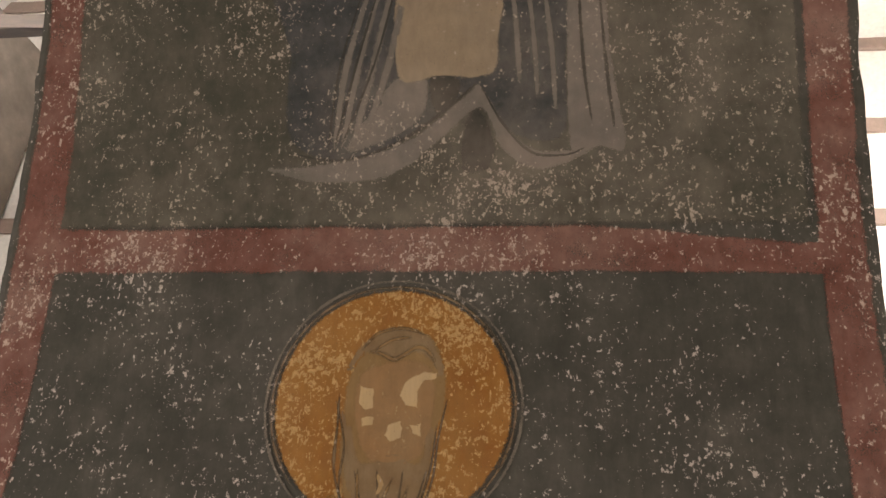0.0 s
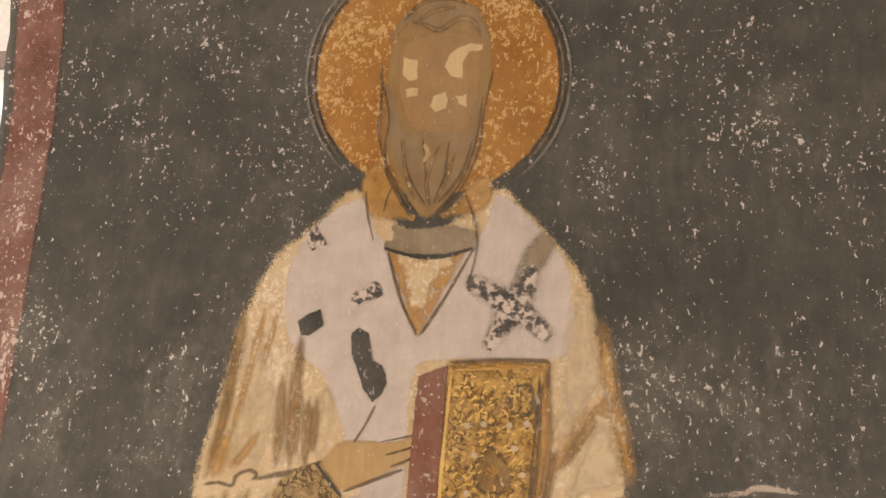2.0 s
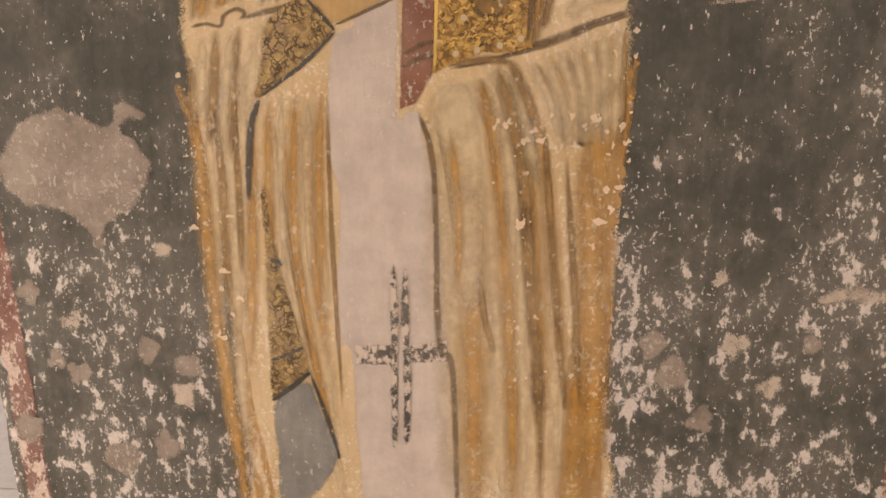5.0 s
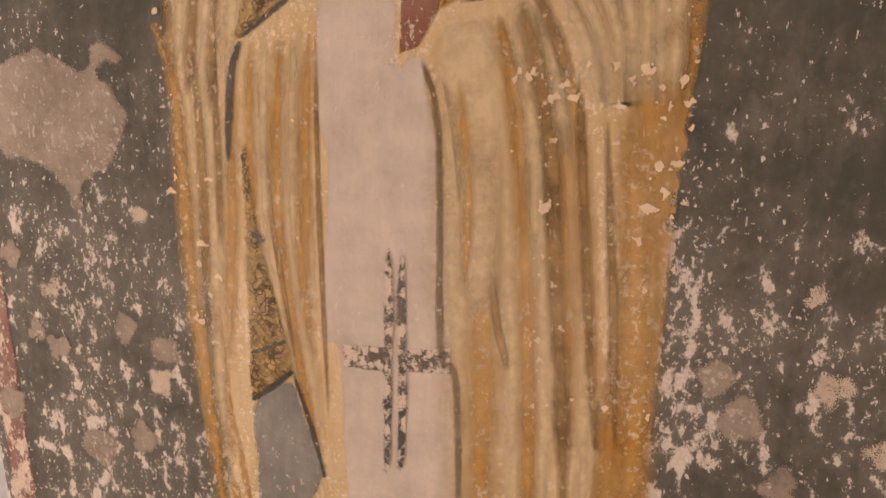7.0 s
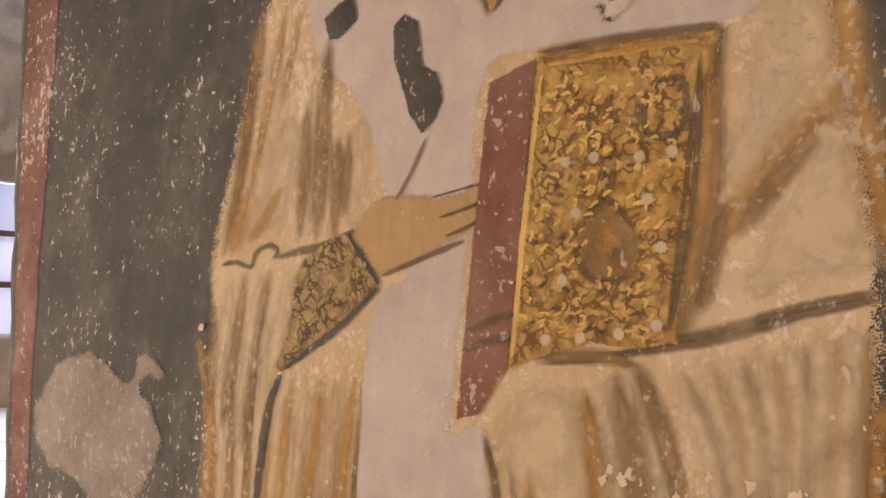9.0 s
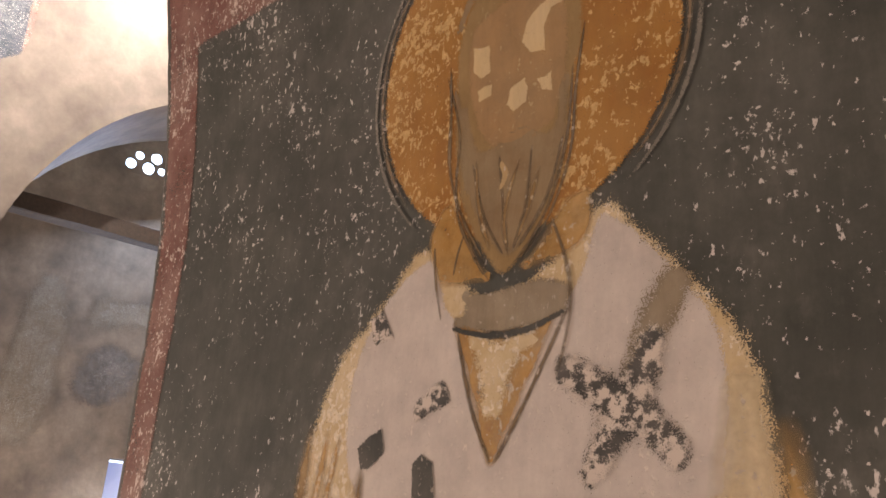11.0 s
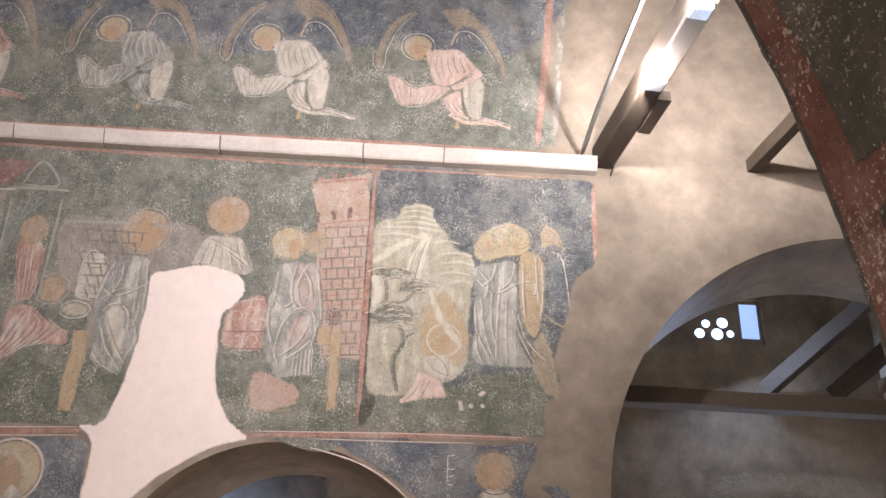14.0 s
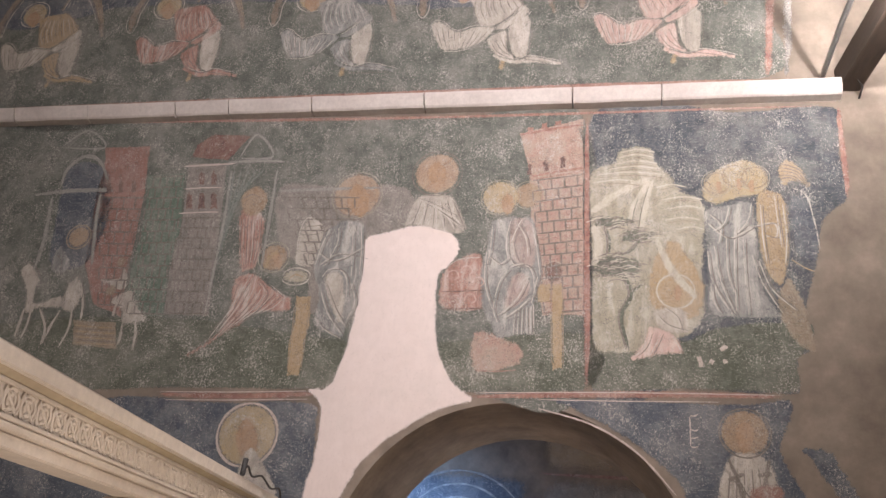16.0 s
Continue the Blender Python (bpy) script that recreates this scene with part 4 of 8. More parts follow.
fig.stroke("brown_line", 7, [(0.952, 2.450), (0.946, 2.378), (0.936, 2.330), (0.920, 2.282), (0.896, 2.242), (0.868, 2.212)], 0.0051)
fig.stroke("hair", 7, [(0.760, 2.474), (0.776, 2.418), (0.787, 2.366)], 0.0076)
fig.stroke("hair", 7, [(0.936, 2.434), (0.934, 2.382), (0.920, 2.336)], 0.0102)
fig.stroke("fold_dark", 7, [(0.873, 2.348), (0.858, 2.308), (0.851, 2.266), (0.861, 2.222)], 0.0059)
fig.stroke("fold_dark", 7, [(0.903, 2.332), (0.890, 2.286), (0.872, 2.240)], 0.0059)
fig.stroke("fold_dark", 7, [(0.801, 2.362), (0.808, 2.298), (0.831, 2.234)], 0.0059)
fig.stroke("skin_light", 7, [(0.841, 2.350), (0.850, 2.332), (0.842, 2.312)], 0.0102)
fig.stroke("brown_line", 7, [(0.752, 2.510), (0.754, 2.439), (0.755, 2.358), (0.783, 2.284), (0.828, 2.213)], 0.006)
fig.stroke("brown_line", 7, [(0.971, 2.501), (0.956, 2.420), (0.948, 2.340), (0.920, 2.266), (0.880, 2.214)], 0.005)
fig.fill("ochre_shade", 4, [(0.723, 2.277), (0.764, 2.312), (0.826, 2.213), (0.880, 2.214), (0.941, 2.283), (0.979, 2.284), (0.965, 2.217), (0.848, 2.197), (0.762, 2.194), (0.733, 2.221)])
fig.fill("grey_brown", 5, [(0.788, 2.188), (0.836, 2.186), (0.905, 2.192), (0.951, 2.180), (0.953, 2.148), (0.921, 2.134), (0.862, 2.126), (0.789, 2.136), (0.774, 2.148), (0.792, 2.164)], 0.004)
fig.stroke("black", 6, [(0.774, 2.142), (0.835, 2.128), (0.895, 2.130), (0.949, 2.148)], 0.009)
fig.stroke("brown_line", 6, [(0.735, 2.254), (0.742, 2.206), (0.757, 2.154)], 0.005)
fig.stroke("brown_line", 6, [(0.921, 2.264), (0.942, 2.214), (0.952, 2.174), (0.952, 2.136), (0.940, 2.078)], 0.006)
fig.stroke("brown_line", 6, [(0.787, 2.266), (0.777, 2.238), (0.772, 2.210)], 0.004)
fig.fill("black", 5, [(0.621, 1.996), (0.646, 2.014), (0.667, 2.022), (0.678, 1.990), (0.648, 1.966), (0.634, 1.968)], 0.003, True)
fig.fill("worn_black", 5, [(0.721, 2.052), (0.761, 2.082), (0.778, 2.078), (0.786, 2.050), (0.762, 2.036), (0.728, 2.026)], 0.004)
fig.fill("black", 5, [(0.725, 1.978), (0.743, 1.990), (0.762, 1.982), (0.770, 1.952), (0.775, 1.932), (0.791, 1.922), (0.804, 1.890), (0.796, 1.870), (0.773, 1.854), (0.757, 1.876), (0.741, 1.912), (0.729, 1.948)], 0.004, True)
fig.fill("worn_black", 5, [(0.620, 2.170), (0.648, 2.182), (0.673, 2.139), (0.637, 2.127)], 0.003, True)
fig.stroke("worn_black", 5, [(0.978, 1.956), (1.009, 2.012), (1.039, 2.062), (1.059, 2.123)], 0.045)
fig.stroke("worn_black", 5, [(0.932, 2.090), (0.988, 2.058), (1.049, 2.021), (1.095, 1.980)], 0.04)
fig.stroke("grey_brown", 4, [(1.027, 2.059), (1.057, 2.123), (1.087, 2.178)], 0.045)
fig.fill("skin_light", 5, [(0.687, 1.736), (0.720, 1.784), (0.762, 1.791), (0.825, 1.793), (0.871, 1.811), (0.899, 1.804), (0.871, 1.770), (0.825, 1.735), (0.732, 1.694)])
fig.stroke("brown_line", 6, [(0.734, 1.696), (0.784, 1.717), (0.841, 1.741)], 0.006)
fig.stroke("brown_line", 5, [(0.747, 1.781), (0.767, 1.815), (0.783, 1.851)], 0.005)
fig.fold("brown_line", 6, [(0.794, 1.784), (0.845, 1.797), (0.892, 1.809)], [(0.815, 1.742), (0.851, 1.758), (0.887, 1.783)], 3, 0.004)
fig.fill("brocade", 6, [(0.610, 1.705), (0.681, 1.746), (0.734, 1.688), (0.679, 1.636), (0.590, 1.570), (0.599, 1.644)])
fig.stroke("black", 7, [(0.595, 1.574), (0.679, 1.634), (0.734, 1.686)], 0.007)
fig.stroke("black", 7, [(0.683, 1.743), (0.710, 1.712), (0.734, 1.686)], 0.007)
fig.fill("maroon", 6, [(0.855, 1.906), (0.913, 1.931), (0.900, 1.612), (0.872, 1.563), (0.842, 1.551), (0.848, 1.747)], 0.001, True)
fig.fill("gold_cover", 7, [(0.909, 1.929), (1.096, 1.942), (1.072, 1.656), (1.035, 1.645), (0.989, 1.647), (0.928, 1.625), (0.898, 1.609)], 0.001, True)
fig.stroke("brown_line", 8, [(0.911, 1.932), (0.999, 1.939), (1.096, 1.943)], 0.010)
fig.stroke("brown_line", 8, [(1.092, 1.939), (1.082, 1.797), (1.070, 1.656)], 0.008)
fig.stroke("gold_light", 8, [(0.917, 1.916), (0.909, 1.768), (0.904, 1.620)], 0.007)
fig.stroke("gold_light", 8, [(0.919, 1.919), (0.999, 1.926), (1.075, 1.931)], 0.006)
fig.stroke("brown_line", 8, [(1.075, 1.924), (1.068, 1.787), (1.060, 1.666)], 0.005)
fig.stroke("brown_line", 8, [(0.850, 1.645), (0.877, 1.660), (0.904, 1.668)], 0.008)
fig.stroke("brown_line", 8, [(0.848, 1.625), (0.877, 1.639), (0.902, 1.645)], 0.008)
fig.stroke("fold_dark", 8.1, [(1.087, 1.938), (1.092, 1.796), (1.076, 1.660)], 0.0130)
fig.stroke("ochre_shade", 8.2, [(1.082, 1.928), (1.085, 1.796), (1.070, 1.660)], 0.0130)
fig.stroke("brown_line", 8.3, [(1.076, 1.916), (1.076, 1.796), (1.062, 1.664)], 0.0058)
fig.stroke("ochre_shade", 8.1, [(0.911, 1.922), (0.999, 1.930), (1.080, 1.930)], 0.0101)
fig.stroke("brown_line", 8.4, [(1.027, 1.892), (1.060, 1.896), (1.062, 1.852), (1.030, 1.848), (1.027, 1.892)], 0.0072)
fig.stroke("brown_line", 8.4, [(0.974, 1.888), (0.972, 1.862), (0.975, 1.842)], 0.0058)
fig.stroke("brown_line", 8.4, [(0.964, 1.750), (0.991, 1.786), (1.022, 1.760)], 0.0086)
fig.stroke("brown_line", 8.4, [(0.964, 1.740), (0.979, 1.712), (1.010, 1.712), (1.025, 1.746)], 0.0086)
for k in range(260):
    f, g = random.random(), random.random()
    u, s = 0.925 + 0.135 * f - 0.018 * (1 - g), 1.655 + 0.255 * g
    a, r = random.random() * 3.14, 0.002 + 0.004 * random.random()
    fig.stroke("gold_light" if k % 3 else "brown_line", 8.5, [(u - r * math.cos(a), s - r * math.sin(a)), (u + 0.003, s + 0.002), (u + r * math.cos(a), s + r * math.sin(a))], 0.0038)
fig.fill("fold_dark", 8, [(0.964, 1.742), (0.994, 1.788), (1.035, 1.747), (1.020, 1.708), (0.979, 1.708)])
fig.fill("ochre_shade", 9, [(0.979, 1.742), (0.995, 1.765), (1.017, 1.745), (0.997, 1.727)])
for gem in [(0.940, 1.647), (0.977, 1.653), (1.015, 1.660), (1.050, 1.671), (0.950, 1.821), (0.979, 1.826), (1.024, 1.826), (1.055, 1.830), (1.034, 1.787), (1.050, 1.742), (0.964, 1.772), (0.954, 1.706)]:
    fig.disc("gem", 9, gem, 0.008)
fig.done("painted_figure", "faded fresco of a robed haloed figure holding a jewelled book", "wall painting", "tint")
fig = Paint(pier_map, 0.00025)
fig.fill("blue_robe", 2, [(0.584, 3.484), (0.586, 3.270), (0.588, 3.089), (0.663, 3.022), (0.765, 3.019), (0.889, 3.082), (1.001, 3.170), (1.026, 3.175), (1.088, 3.070), (1.209, 3.068), (1.217, 3.247), (1.212, 3.453)])
fig.fill("grey_robe", 3, [(0.548, 3.006), (0.664, 3.015), (0.765, 3.032), (0.889, 3.082), (1.007, 3.183), (1.035, 3.176), (1.088, 3.090), (1.148, 3.041), (1.250, 3.035), (1.208, 2.998), (1.136, 2.990), (1.069, 3.039), (1.026, 3.130), (0.964, 3.080), (0.867, 2.998), (0.780, 2.966), (0.641, 2.969)])
fig.fill("grey_robe", 3, [(1.219, 3.453), (1.292, 3.450), (1.314, 3.244), (1.341, 3.042), (1.280, 3.035), (1.214, 3.044)])
fig.fill("beige_cloth", 4, [(0.852, 3.471), (1.063, 3.461), (1.069, 3.279), (1.050, 3.207), (0.937, 3.205), (0.836, 3.214)])
fig.fill("grey_robe", 3, [(0.836, 3.214), (0.912, 3.199), (0.889, 3.101), (0.764, 3.039), (0.726, 3.053), (0.786, 3.144)])
fig.fold("grey_robe", 4, [(0.780, 3.448), (0.719, 3.239), (0.701, 3.040)], [(0.858, 3.444), (0.822, 3.248), (0.764, 3.052)], 4, 0.016)
fig.fold("black", 5, [(0.767, 3.448), (0.706, 3.239), (0.688, 3.040)], [(0.839, 3.445), (0.790, 3.249), (0.719, 3.053)], 3, 0.006)
fig.fold("black", 5, [(1.237, 3.426), (1.247, 3.220), (1.263, 3.098)], [(1.286, 3.425), (1.301, 3.218), (1.316, 3.078)], 2, 0.007)
fig.stroke("black", 5, [(0.591, 3.043), (0.714, 3.020), (0.840, 3.057), (0.951, 3.133), (1.013, 3.189)], 0.006)
fig.stroke("black", 5, [(1.032, 3.175), (1.075, 3.097), (1.136, 3.031), (1.208, 3.023), (1.250, 3.039)], 0.006)
fig.fold("grey_robe", 3, [(1.094, 3.433), (1.106, 3.303), (1.112, 3.186)], [(1.163, 3.430), (1.180, 3.300), (1.191, 3.119)], 3, 0.012)
fig.fill("black", 4, [(0.912, 3.208), (0.982, 3.206), (0.976, 3.151), (0.926, 3.120)])
fig.fill("black", 2, [(0.989, 3.105), (1.026, 3.137), (1.063, 3.045), (1.039, 2.988), (0.984, 2.996)])
fig.done("painted_robe_hem", "faded fresco of a grey robe hem above the band", "wall painting", "tint")
PATCHES = []
BIG = [(0.098, 1.430), (0.107, 1.482), (0.151, 1.536), (0.195, 1.558), (0.250, 1.556), (0.311, 1.532), (0.332, 1.572), (0.371, 1.568), (0.387, 1.538), (0.349, 1.522), (0.388, 1.486), (0.394, 1.434), (0.367, 1.380), (0.335, 1.354), (0.302, 1.342), (0.297, 1.300), (0.275, 1.300), (0.242, 1.348), (0.197, 1.368), (0.141, 1.376)]
SMALL = [(0.40, 1.30), (0.359, 1.107), (0.177, 1.083), (0.423, 1.018), (0.383, 0.913), (1.293, 1.138), (1.404, 1.261), (0.289, 0.886), (0.135, 1.215), (1.435, 1.141), (0.223, 1.059), (0.109, 0.940), (0.209, 1.161), (0.437, 1.075), (1.327, 1.085), (1.499, 1.068), (1.381, 1.000), (1.563, 1.144)]
CUTS = [[(1.353, 1.724), (1.423, 1.733), (1.450, 1.743), (1.524, 1.737)], [(1.568, 1.222), (1.615, 1.238), (1.663, 1.234), (1.730, 1.244)]]

def patch(loop, tint, label, layer=3, rag=0.010):
    fig = Paint(pier_map, 0.00025)
    fig.fill(tint, layer, loop, rag, False, 0.016 if len(loop) > 8 else 0.014)
    return fig.done("plaster_patch", label, "plaster patch")


patch(BIG, "bare", "rough grey-beige patch of bare plaster in the fresco")
for k, (u, s) in enumerate(SMALL):
    r = (0.02, 0.03, 0.026, 0.03, 0.034, 0.03, 0.018, 0.04, 0.03, 0.03, 0.028, 0.034, 0.024, 0.03, 0.034, 0.026, 0.03, 0.024)[k]
    patch([(u + r * (1 + 0.35 * noise.noise(Vector((k, a, 0)))) * math.cos(a), s + r * (1 + 0.35 * noise.noise(Vector((k, a, 4)))) * math.sin(a)) for a in (j * 0.785 for j in range(8))], "bare" if k % 3 else "lime", "small pale patch of lost paint on the pier")
for k, line in enumerate(CUTS):
    fig = Paint(pier_map, 0.00025)
    fig.stroke("lime", 4, line, (0.012, 0.03)[k])
    fig.done("plaster_scratch", "pale scratch through the dark fresco paint", "scratch")


# ---- the paintings on the opposite wall ----

def leaf_clump(fig, middle, wide, high, count):
    """A painted crown: a thin dark wash with many short leaf strokes over it."""
    fig.fill("w_olive", 6, [(middle[0] + wide * math.cos(a) * (0.8 + 0.3 * random.random()), middle[1] + high * math.sin(a) * (0.8 + 0.3 * random.random())) for a in (k * 0.63 for k in range(10))], 0.03)
    for k in range(count):
        a, r = random.random() * 6.283, random.random() ** 0.5
        y, z = middle[0] + wide * r * math.cos(a), middle[1] + high * r * math.sin(a)
        lean = 0.03 + 0.03 * random.random()
        fig.stroke("w_folddark" if k % 3 else "w_rockpale", 7, [(y - lean, z - 0.012), (y, z + 0.006), (y + lean, z - 0.004)], 0.010)


# far wall painting
fig = Paint(wall_map, 0.0005)
fig.fill("w_green", 1, [(-7.810, 5.860), (-4.510, 5.790), (-1.960, 5.710), (-0.890, 5.680), (-0.840, 3.440), (-1.770, 3.400), (-3.030, 3.370), (-4.400, 3.320), (-7.200, 3.160)], 0.000)
fig.fill("w_olive", 2, [(-6.580, 3.670), (-5.060, 3.900), (-3.920, 3.920), (-2.650, 3.770), (-1.800, 3.790), (-0.860, 3.860), (-0.850, 3.450), (-2.180, 3.390), (-3.930, 3.340), (-6.950, 3.220)], 0.030)
fig.done("painted_angel_scene_ground", "dark green fresco ground of the banquet scene", "wall painting")
fig = Paint(wall_map, 0.0005)
fig.fill("w_blue", 1, [(-0.840, 5.680), (0.240, 5.680), (0.950, 5.690), (0.960, 5.290), (0.970, 4.920), (0.800, 4.730), (0.720, 4.390), (0.630, 4.020), (0.650, 3.780), (0.550, 3.700), (0.550, 3.510), (0.440, 3.460), (-0.230, 3.470), (-0.810, 3.440)], 0.015)
fig.fill("w_olive", 2, [(-0.810, 3.860), (-0.220, 3.830), (0.080, 3.940), (0.620, 3.980), (0.640, 3.800), (0.550, 3.700), (0.550, 3.520), (0.450, 3.470), (-0.230, 3.470), (-0.800, 3.450)], 0.020)
fig.done("painted_mountain_scene_ground", "dark blue and green fresco ground with a broken edge", "wall painting")
fig = Paint(wall_map, 0.0005)
fig.fill("w_navy", 1, [(-4.610, 3.210), (-3.460, 3.270), (-2.790, 3.290), (-2.720, 3.090), (-2.700, 2.850), (-2.720, 2.540), (-4.990, 2.160), (-5.550, 2.360)], 0.015)
fig.fill("w_navy", 1, [(-1.040, 3.380), (-0.600, 3.400), (0.130, 3.400), (0.460, 3.440), (0.480, 3.310), (0.410, 3.130), (0.440, 2.990), (0.560, 2.750), (0.540, 2.550), (-0.150, 2.500), (-0.230, 2.810), (-0.420, 3.010), (-0.670, 3.180), (-0.860, 3.270)], 0.015)
fig.done("painted_medallion_ground", "dark blue fresco ground below the red border line", "wall painting")
fig = Paint(wall_map, 0.0005)
fig.fill("w_green", 1, [(-7.910, 9.240), (-3.860, 9.130), (-0.920, 9.050), (0.730, 9.010), (0.620, 7.530), (0.540, 6.680), (0.490, 5.960), (-1.810, 5.950), (-3.810, 5.950), (-6.380, 5.890)], 0.000)
fig.fill("w_navy", 2, [(-7.910, 9.240), (-3.860, 9.130), (0.640, 9.010), (0.520, 7.130), (-0.860, 7.010), (-1.880, 6.820), (-3.210, 6.960), (-5.130, 7.050), (-6.780, 7.000)], 0.040)
fig.fill("w_darkstrip", 1, [(0.760, 9.010), (0.900, 9.010), (0.760, 7.120), (0.700, 6.250), (0.610, 6.160)], 0.010)
fig.done("painted_heaven_ground", "dark green and blue fresco ground above the stone ledge", "wall painting")
fig = Paint(wall_map, 0.0005)
fig.stroke("w_red", 4, [(-0.870, 5.700), (-0.830, 3.430)], 0.060)
fig.done("painted_border", "faded red painted border on the wall", "wall painting")
fig = Paint(wall_map, 0.0005)
fig.stroke("w_red", 4, [(0.970, 5.690), (0.970, 4.920)], 0.060)
fig.done("painted_border", "faded red painted border on the wall", "wall painting")
fig = Paint(wall_map, 0.0005)
fig.stroke("w_red", 4, [(0.740, 9.010), (0.590, 7.130), (0.500, 5.960)], 0.100)
fig.done("painted_border", "faded red painted border on the wall", "wall painting")
fig = Paint(wall_map, 0.0005)
fig.stroke("w_red", 4, [(-4.010, 3.300), (-3.370, 3.310), (-2.760, 3.350)], 0.060)
fig.stroke("w_paleline", 5, [(-4.020, 3.320), (-3.380, 3.340), (-2.810, 3.370)], 0.012)
fig.stroke("w_paleline", 5, [(-3.960, 3.260), (-3.370, 3.280), (-2.800, 3.310)], 0.012)
fig.done("painted_border", "faded red border with pale lines above the arch", "wall painting")
fig = Paint(wall_map, 0.0005)
fig.stroke("w_red", 4, [(-1.640, 3.370), (-0.980, 3.410), (-0.230, 3.440), (0.440, 3.450)], 0.060)
fig.stroke("w_paleline", 5, [(-1.650, 3.400), (-0.600, 3.440), (0.440, 3.460)], 0.012)
fig.stroke("w_paleline", 5, [(-1.170, 3.370), (-0.600, 3.380), (0.050, 3.400)], 0.012)
fig.done("painted_border", "faded red border with pale lines above the arch", "wall painting")
fig = Paint(wall_map, 0.0005)
fig.stroke("w_red", 4, [(-6.400, 5.940), (-3.300, 5.950), (-0.830, 5.960), (0.510, 5.950)], 0.050)
fig.done("painted_border", "red painted strip above the stone ledge", "wall painting")
fig = Paint(wall_map, 0.0005)
fig.stroke("w_red", 4, [(-7.470, 5.810), (-4.490, 5.740), (-1.960, 5.700), (0.920, 5.700)], 0.040)
fig.done("painted_border", "red painted strip below the stone ledge", "wall painting")
fig = Paint(wall_map, 0.0005)
fig.stroke("w_paleline", 3, [(-1.170, 3.310), (-0.790, 3.210), (-0.490, 3.030), (-0.250, 2.770)], 0.020)
fig.done("painted_arch_border", "pale flaking line round the arch", "wall painting")
fig = Paint(wall_map, 0.0005)
fig.fill("w_repair", 7, [(-2.830, 3.380), (-2.670, 3.450), (-2.580, 3.860), (-2.550, 4.320), (-2.560, 4.590), (-2.410, 4.660), (-2.140, 4.720), (-1.870, 4.650), (-1.790, 4.510), (-1.850, 4.370), (-1.930, 4.280), (-1.920, 3.970), (-1.880, 3.710), (-1.770, 3.500), (-1.640, 3.390), (-1.620, 3.330), (-1.840, 3.260), (-2.140, 3.070), (-2.360, 2.860), (-2.520, 2.560), (-2.760, 2.540), (-2.720, 2.930), (-2.730, 3.250)], 0.012)
fig.done("plaster_repair", "smooth pinkish white plaster repair above the arch", "wall painting", "tint")
fig = Paint(wall_map, 0.0005)
fig.fill("w_navy", 3, [(-5.330, 4.720), (-5.370, 5.220), (-5.220, 5.360), (-4.970, 5.270), (-4.850, 5.010), (-4.820, 4.720), (-4.930, 4.350), (-5.250, 4.350)], 0.010)
fig.stroke("w_stoneline", 4, [(-5.370, 5.100), (-5.360, 5.270), (-5.230, 5.400), (-5.060, 5.350), (-4.900, 5.100)], 0.050)
fig.stroke("w_stoneline", 4, [(-5.620, 5.020), (-5.240, 5.060), (-4.840, 5.060)], 0.060)
fig.stroke("w_stoneline", 4, [(-5.430, 5.020), (-5.380, 4.610), (-5.390, 4.300)], 0.050)
fig.stroke("w_stoneline", 4, [(-4.970, 5.040), (-4.930, 4.720), (-4.860, 4.350)], 0.050)
fig.stroke("w_stoneline", 4, [(-5.490, 5.500), (-5.260, 5.670), (-5.050, 5.490), (-5.490, 5.500)], 0.030)
fig.done("painted_gateway", "painted grey gateway with arch and gable", "wall painting", True)
fig = Paint(wall_map, 0.0005)
fig.fill("w_redbrick", 3, [(-5.050, 5.490), (-4.610, 5.500), (-4.580, 5.260), (-4.540, 5.010), (-4.520, 4.360), (-4.480, 3.910), (-4.760, 4.010), (-4.930, 4.350), (-5.010, 5.020), (-5.000, 5.270)], 0.010, True)
fig.stroke("w_red", 4, [(-4.930, 5.010), (-4.740, 5.020), (-4.540, 5.030)], 0.060)
fig.fill("w_maroon", 5, [(-4.920, 5.030), (-4.940, 5.140), (-4.930, 5.180), (-4.890, 5.140), (-4.860, 5.030)], 0.010, True)
fig.fill("w_maroon", 5, [(-4.800, 5.030), (-4.830, 5.140), (-4.810, 5.170), (-4.780, 5.140), (-4.750, 5.030)], 0.010, True)
fig.fill("w_maroon", 5, [(-4.680, 5.030), (-4.700, 5.140), (-4.690, 5.170), (-4.650, 5.140), (-4.630, 5.030)], 0.010, True)
fig.joints("w_folddark", 4.5, [(-4.710, 4.010), (-4.490, 4.010), (-4.510, 4.980), (-4.950, 4.990)], 9, 4, 0.012)
fig.done("painted_red_tower", "painted faded red brick tower with small windows", "wall painting", True)
fig = Paint(wall_map, 0.0005)
fig.fill("w_greenbrick", 3, [(-4.570, 5.200), (-4.220, 5.220), (-4.140, 4.710), (-4.160, 4.310), (-4.110, 3.920), (-4.480, 3.910), (-4.500, 4.360), (-4.500, 4.820)], 0.010, True)
fig.joints("w_folddark", 4.5, [(-4.440, 3.940), (-4.110, 3.940), (-4.210, 5.190), (-4.530, 5.180)], 12, 5, 0.012)
fig.done("painted_green_tower", "painted green stone tower beside the red tower", "wall painting", True)
fig = Paint(wall_map, 0.0005)
fig.fill("w_greybrick", 3, [(-4.210, 5.310), (-3.850, 5.310), (-3.800, 4.820), (-3.730, 3.930), (-4.120, 3.930), (-4.160, 4.310), (-4.150, 4.770)], 0.010, True)
fig.fill("w_redroof", 3, [(-4.200, 5.360), (-4.170, 5.500), (-4.030, 5.600), (-3.670, 5.580), (-3.790, 5.410), (-3.850, 5.330)], 0.010, True)
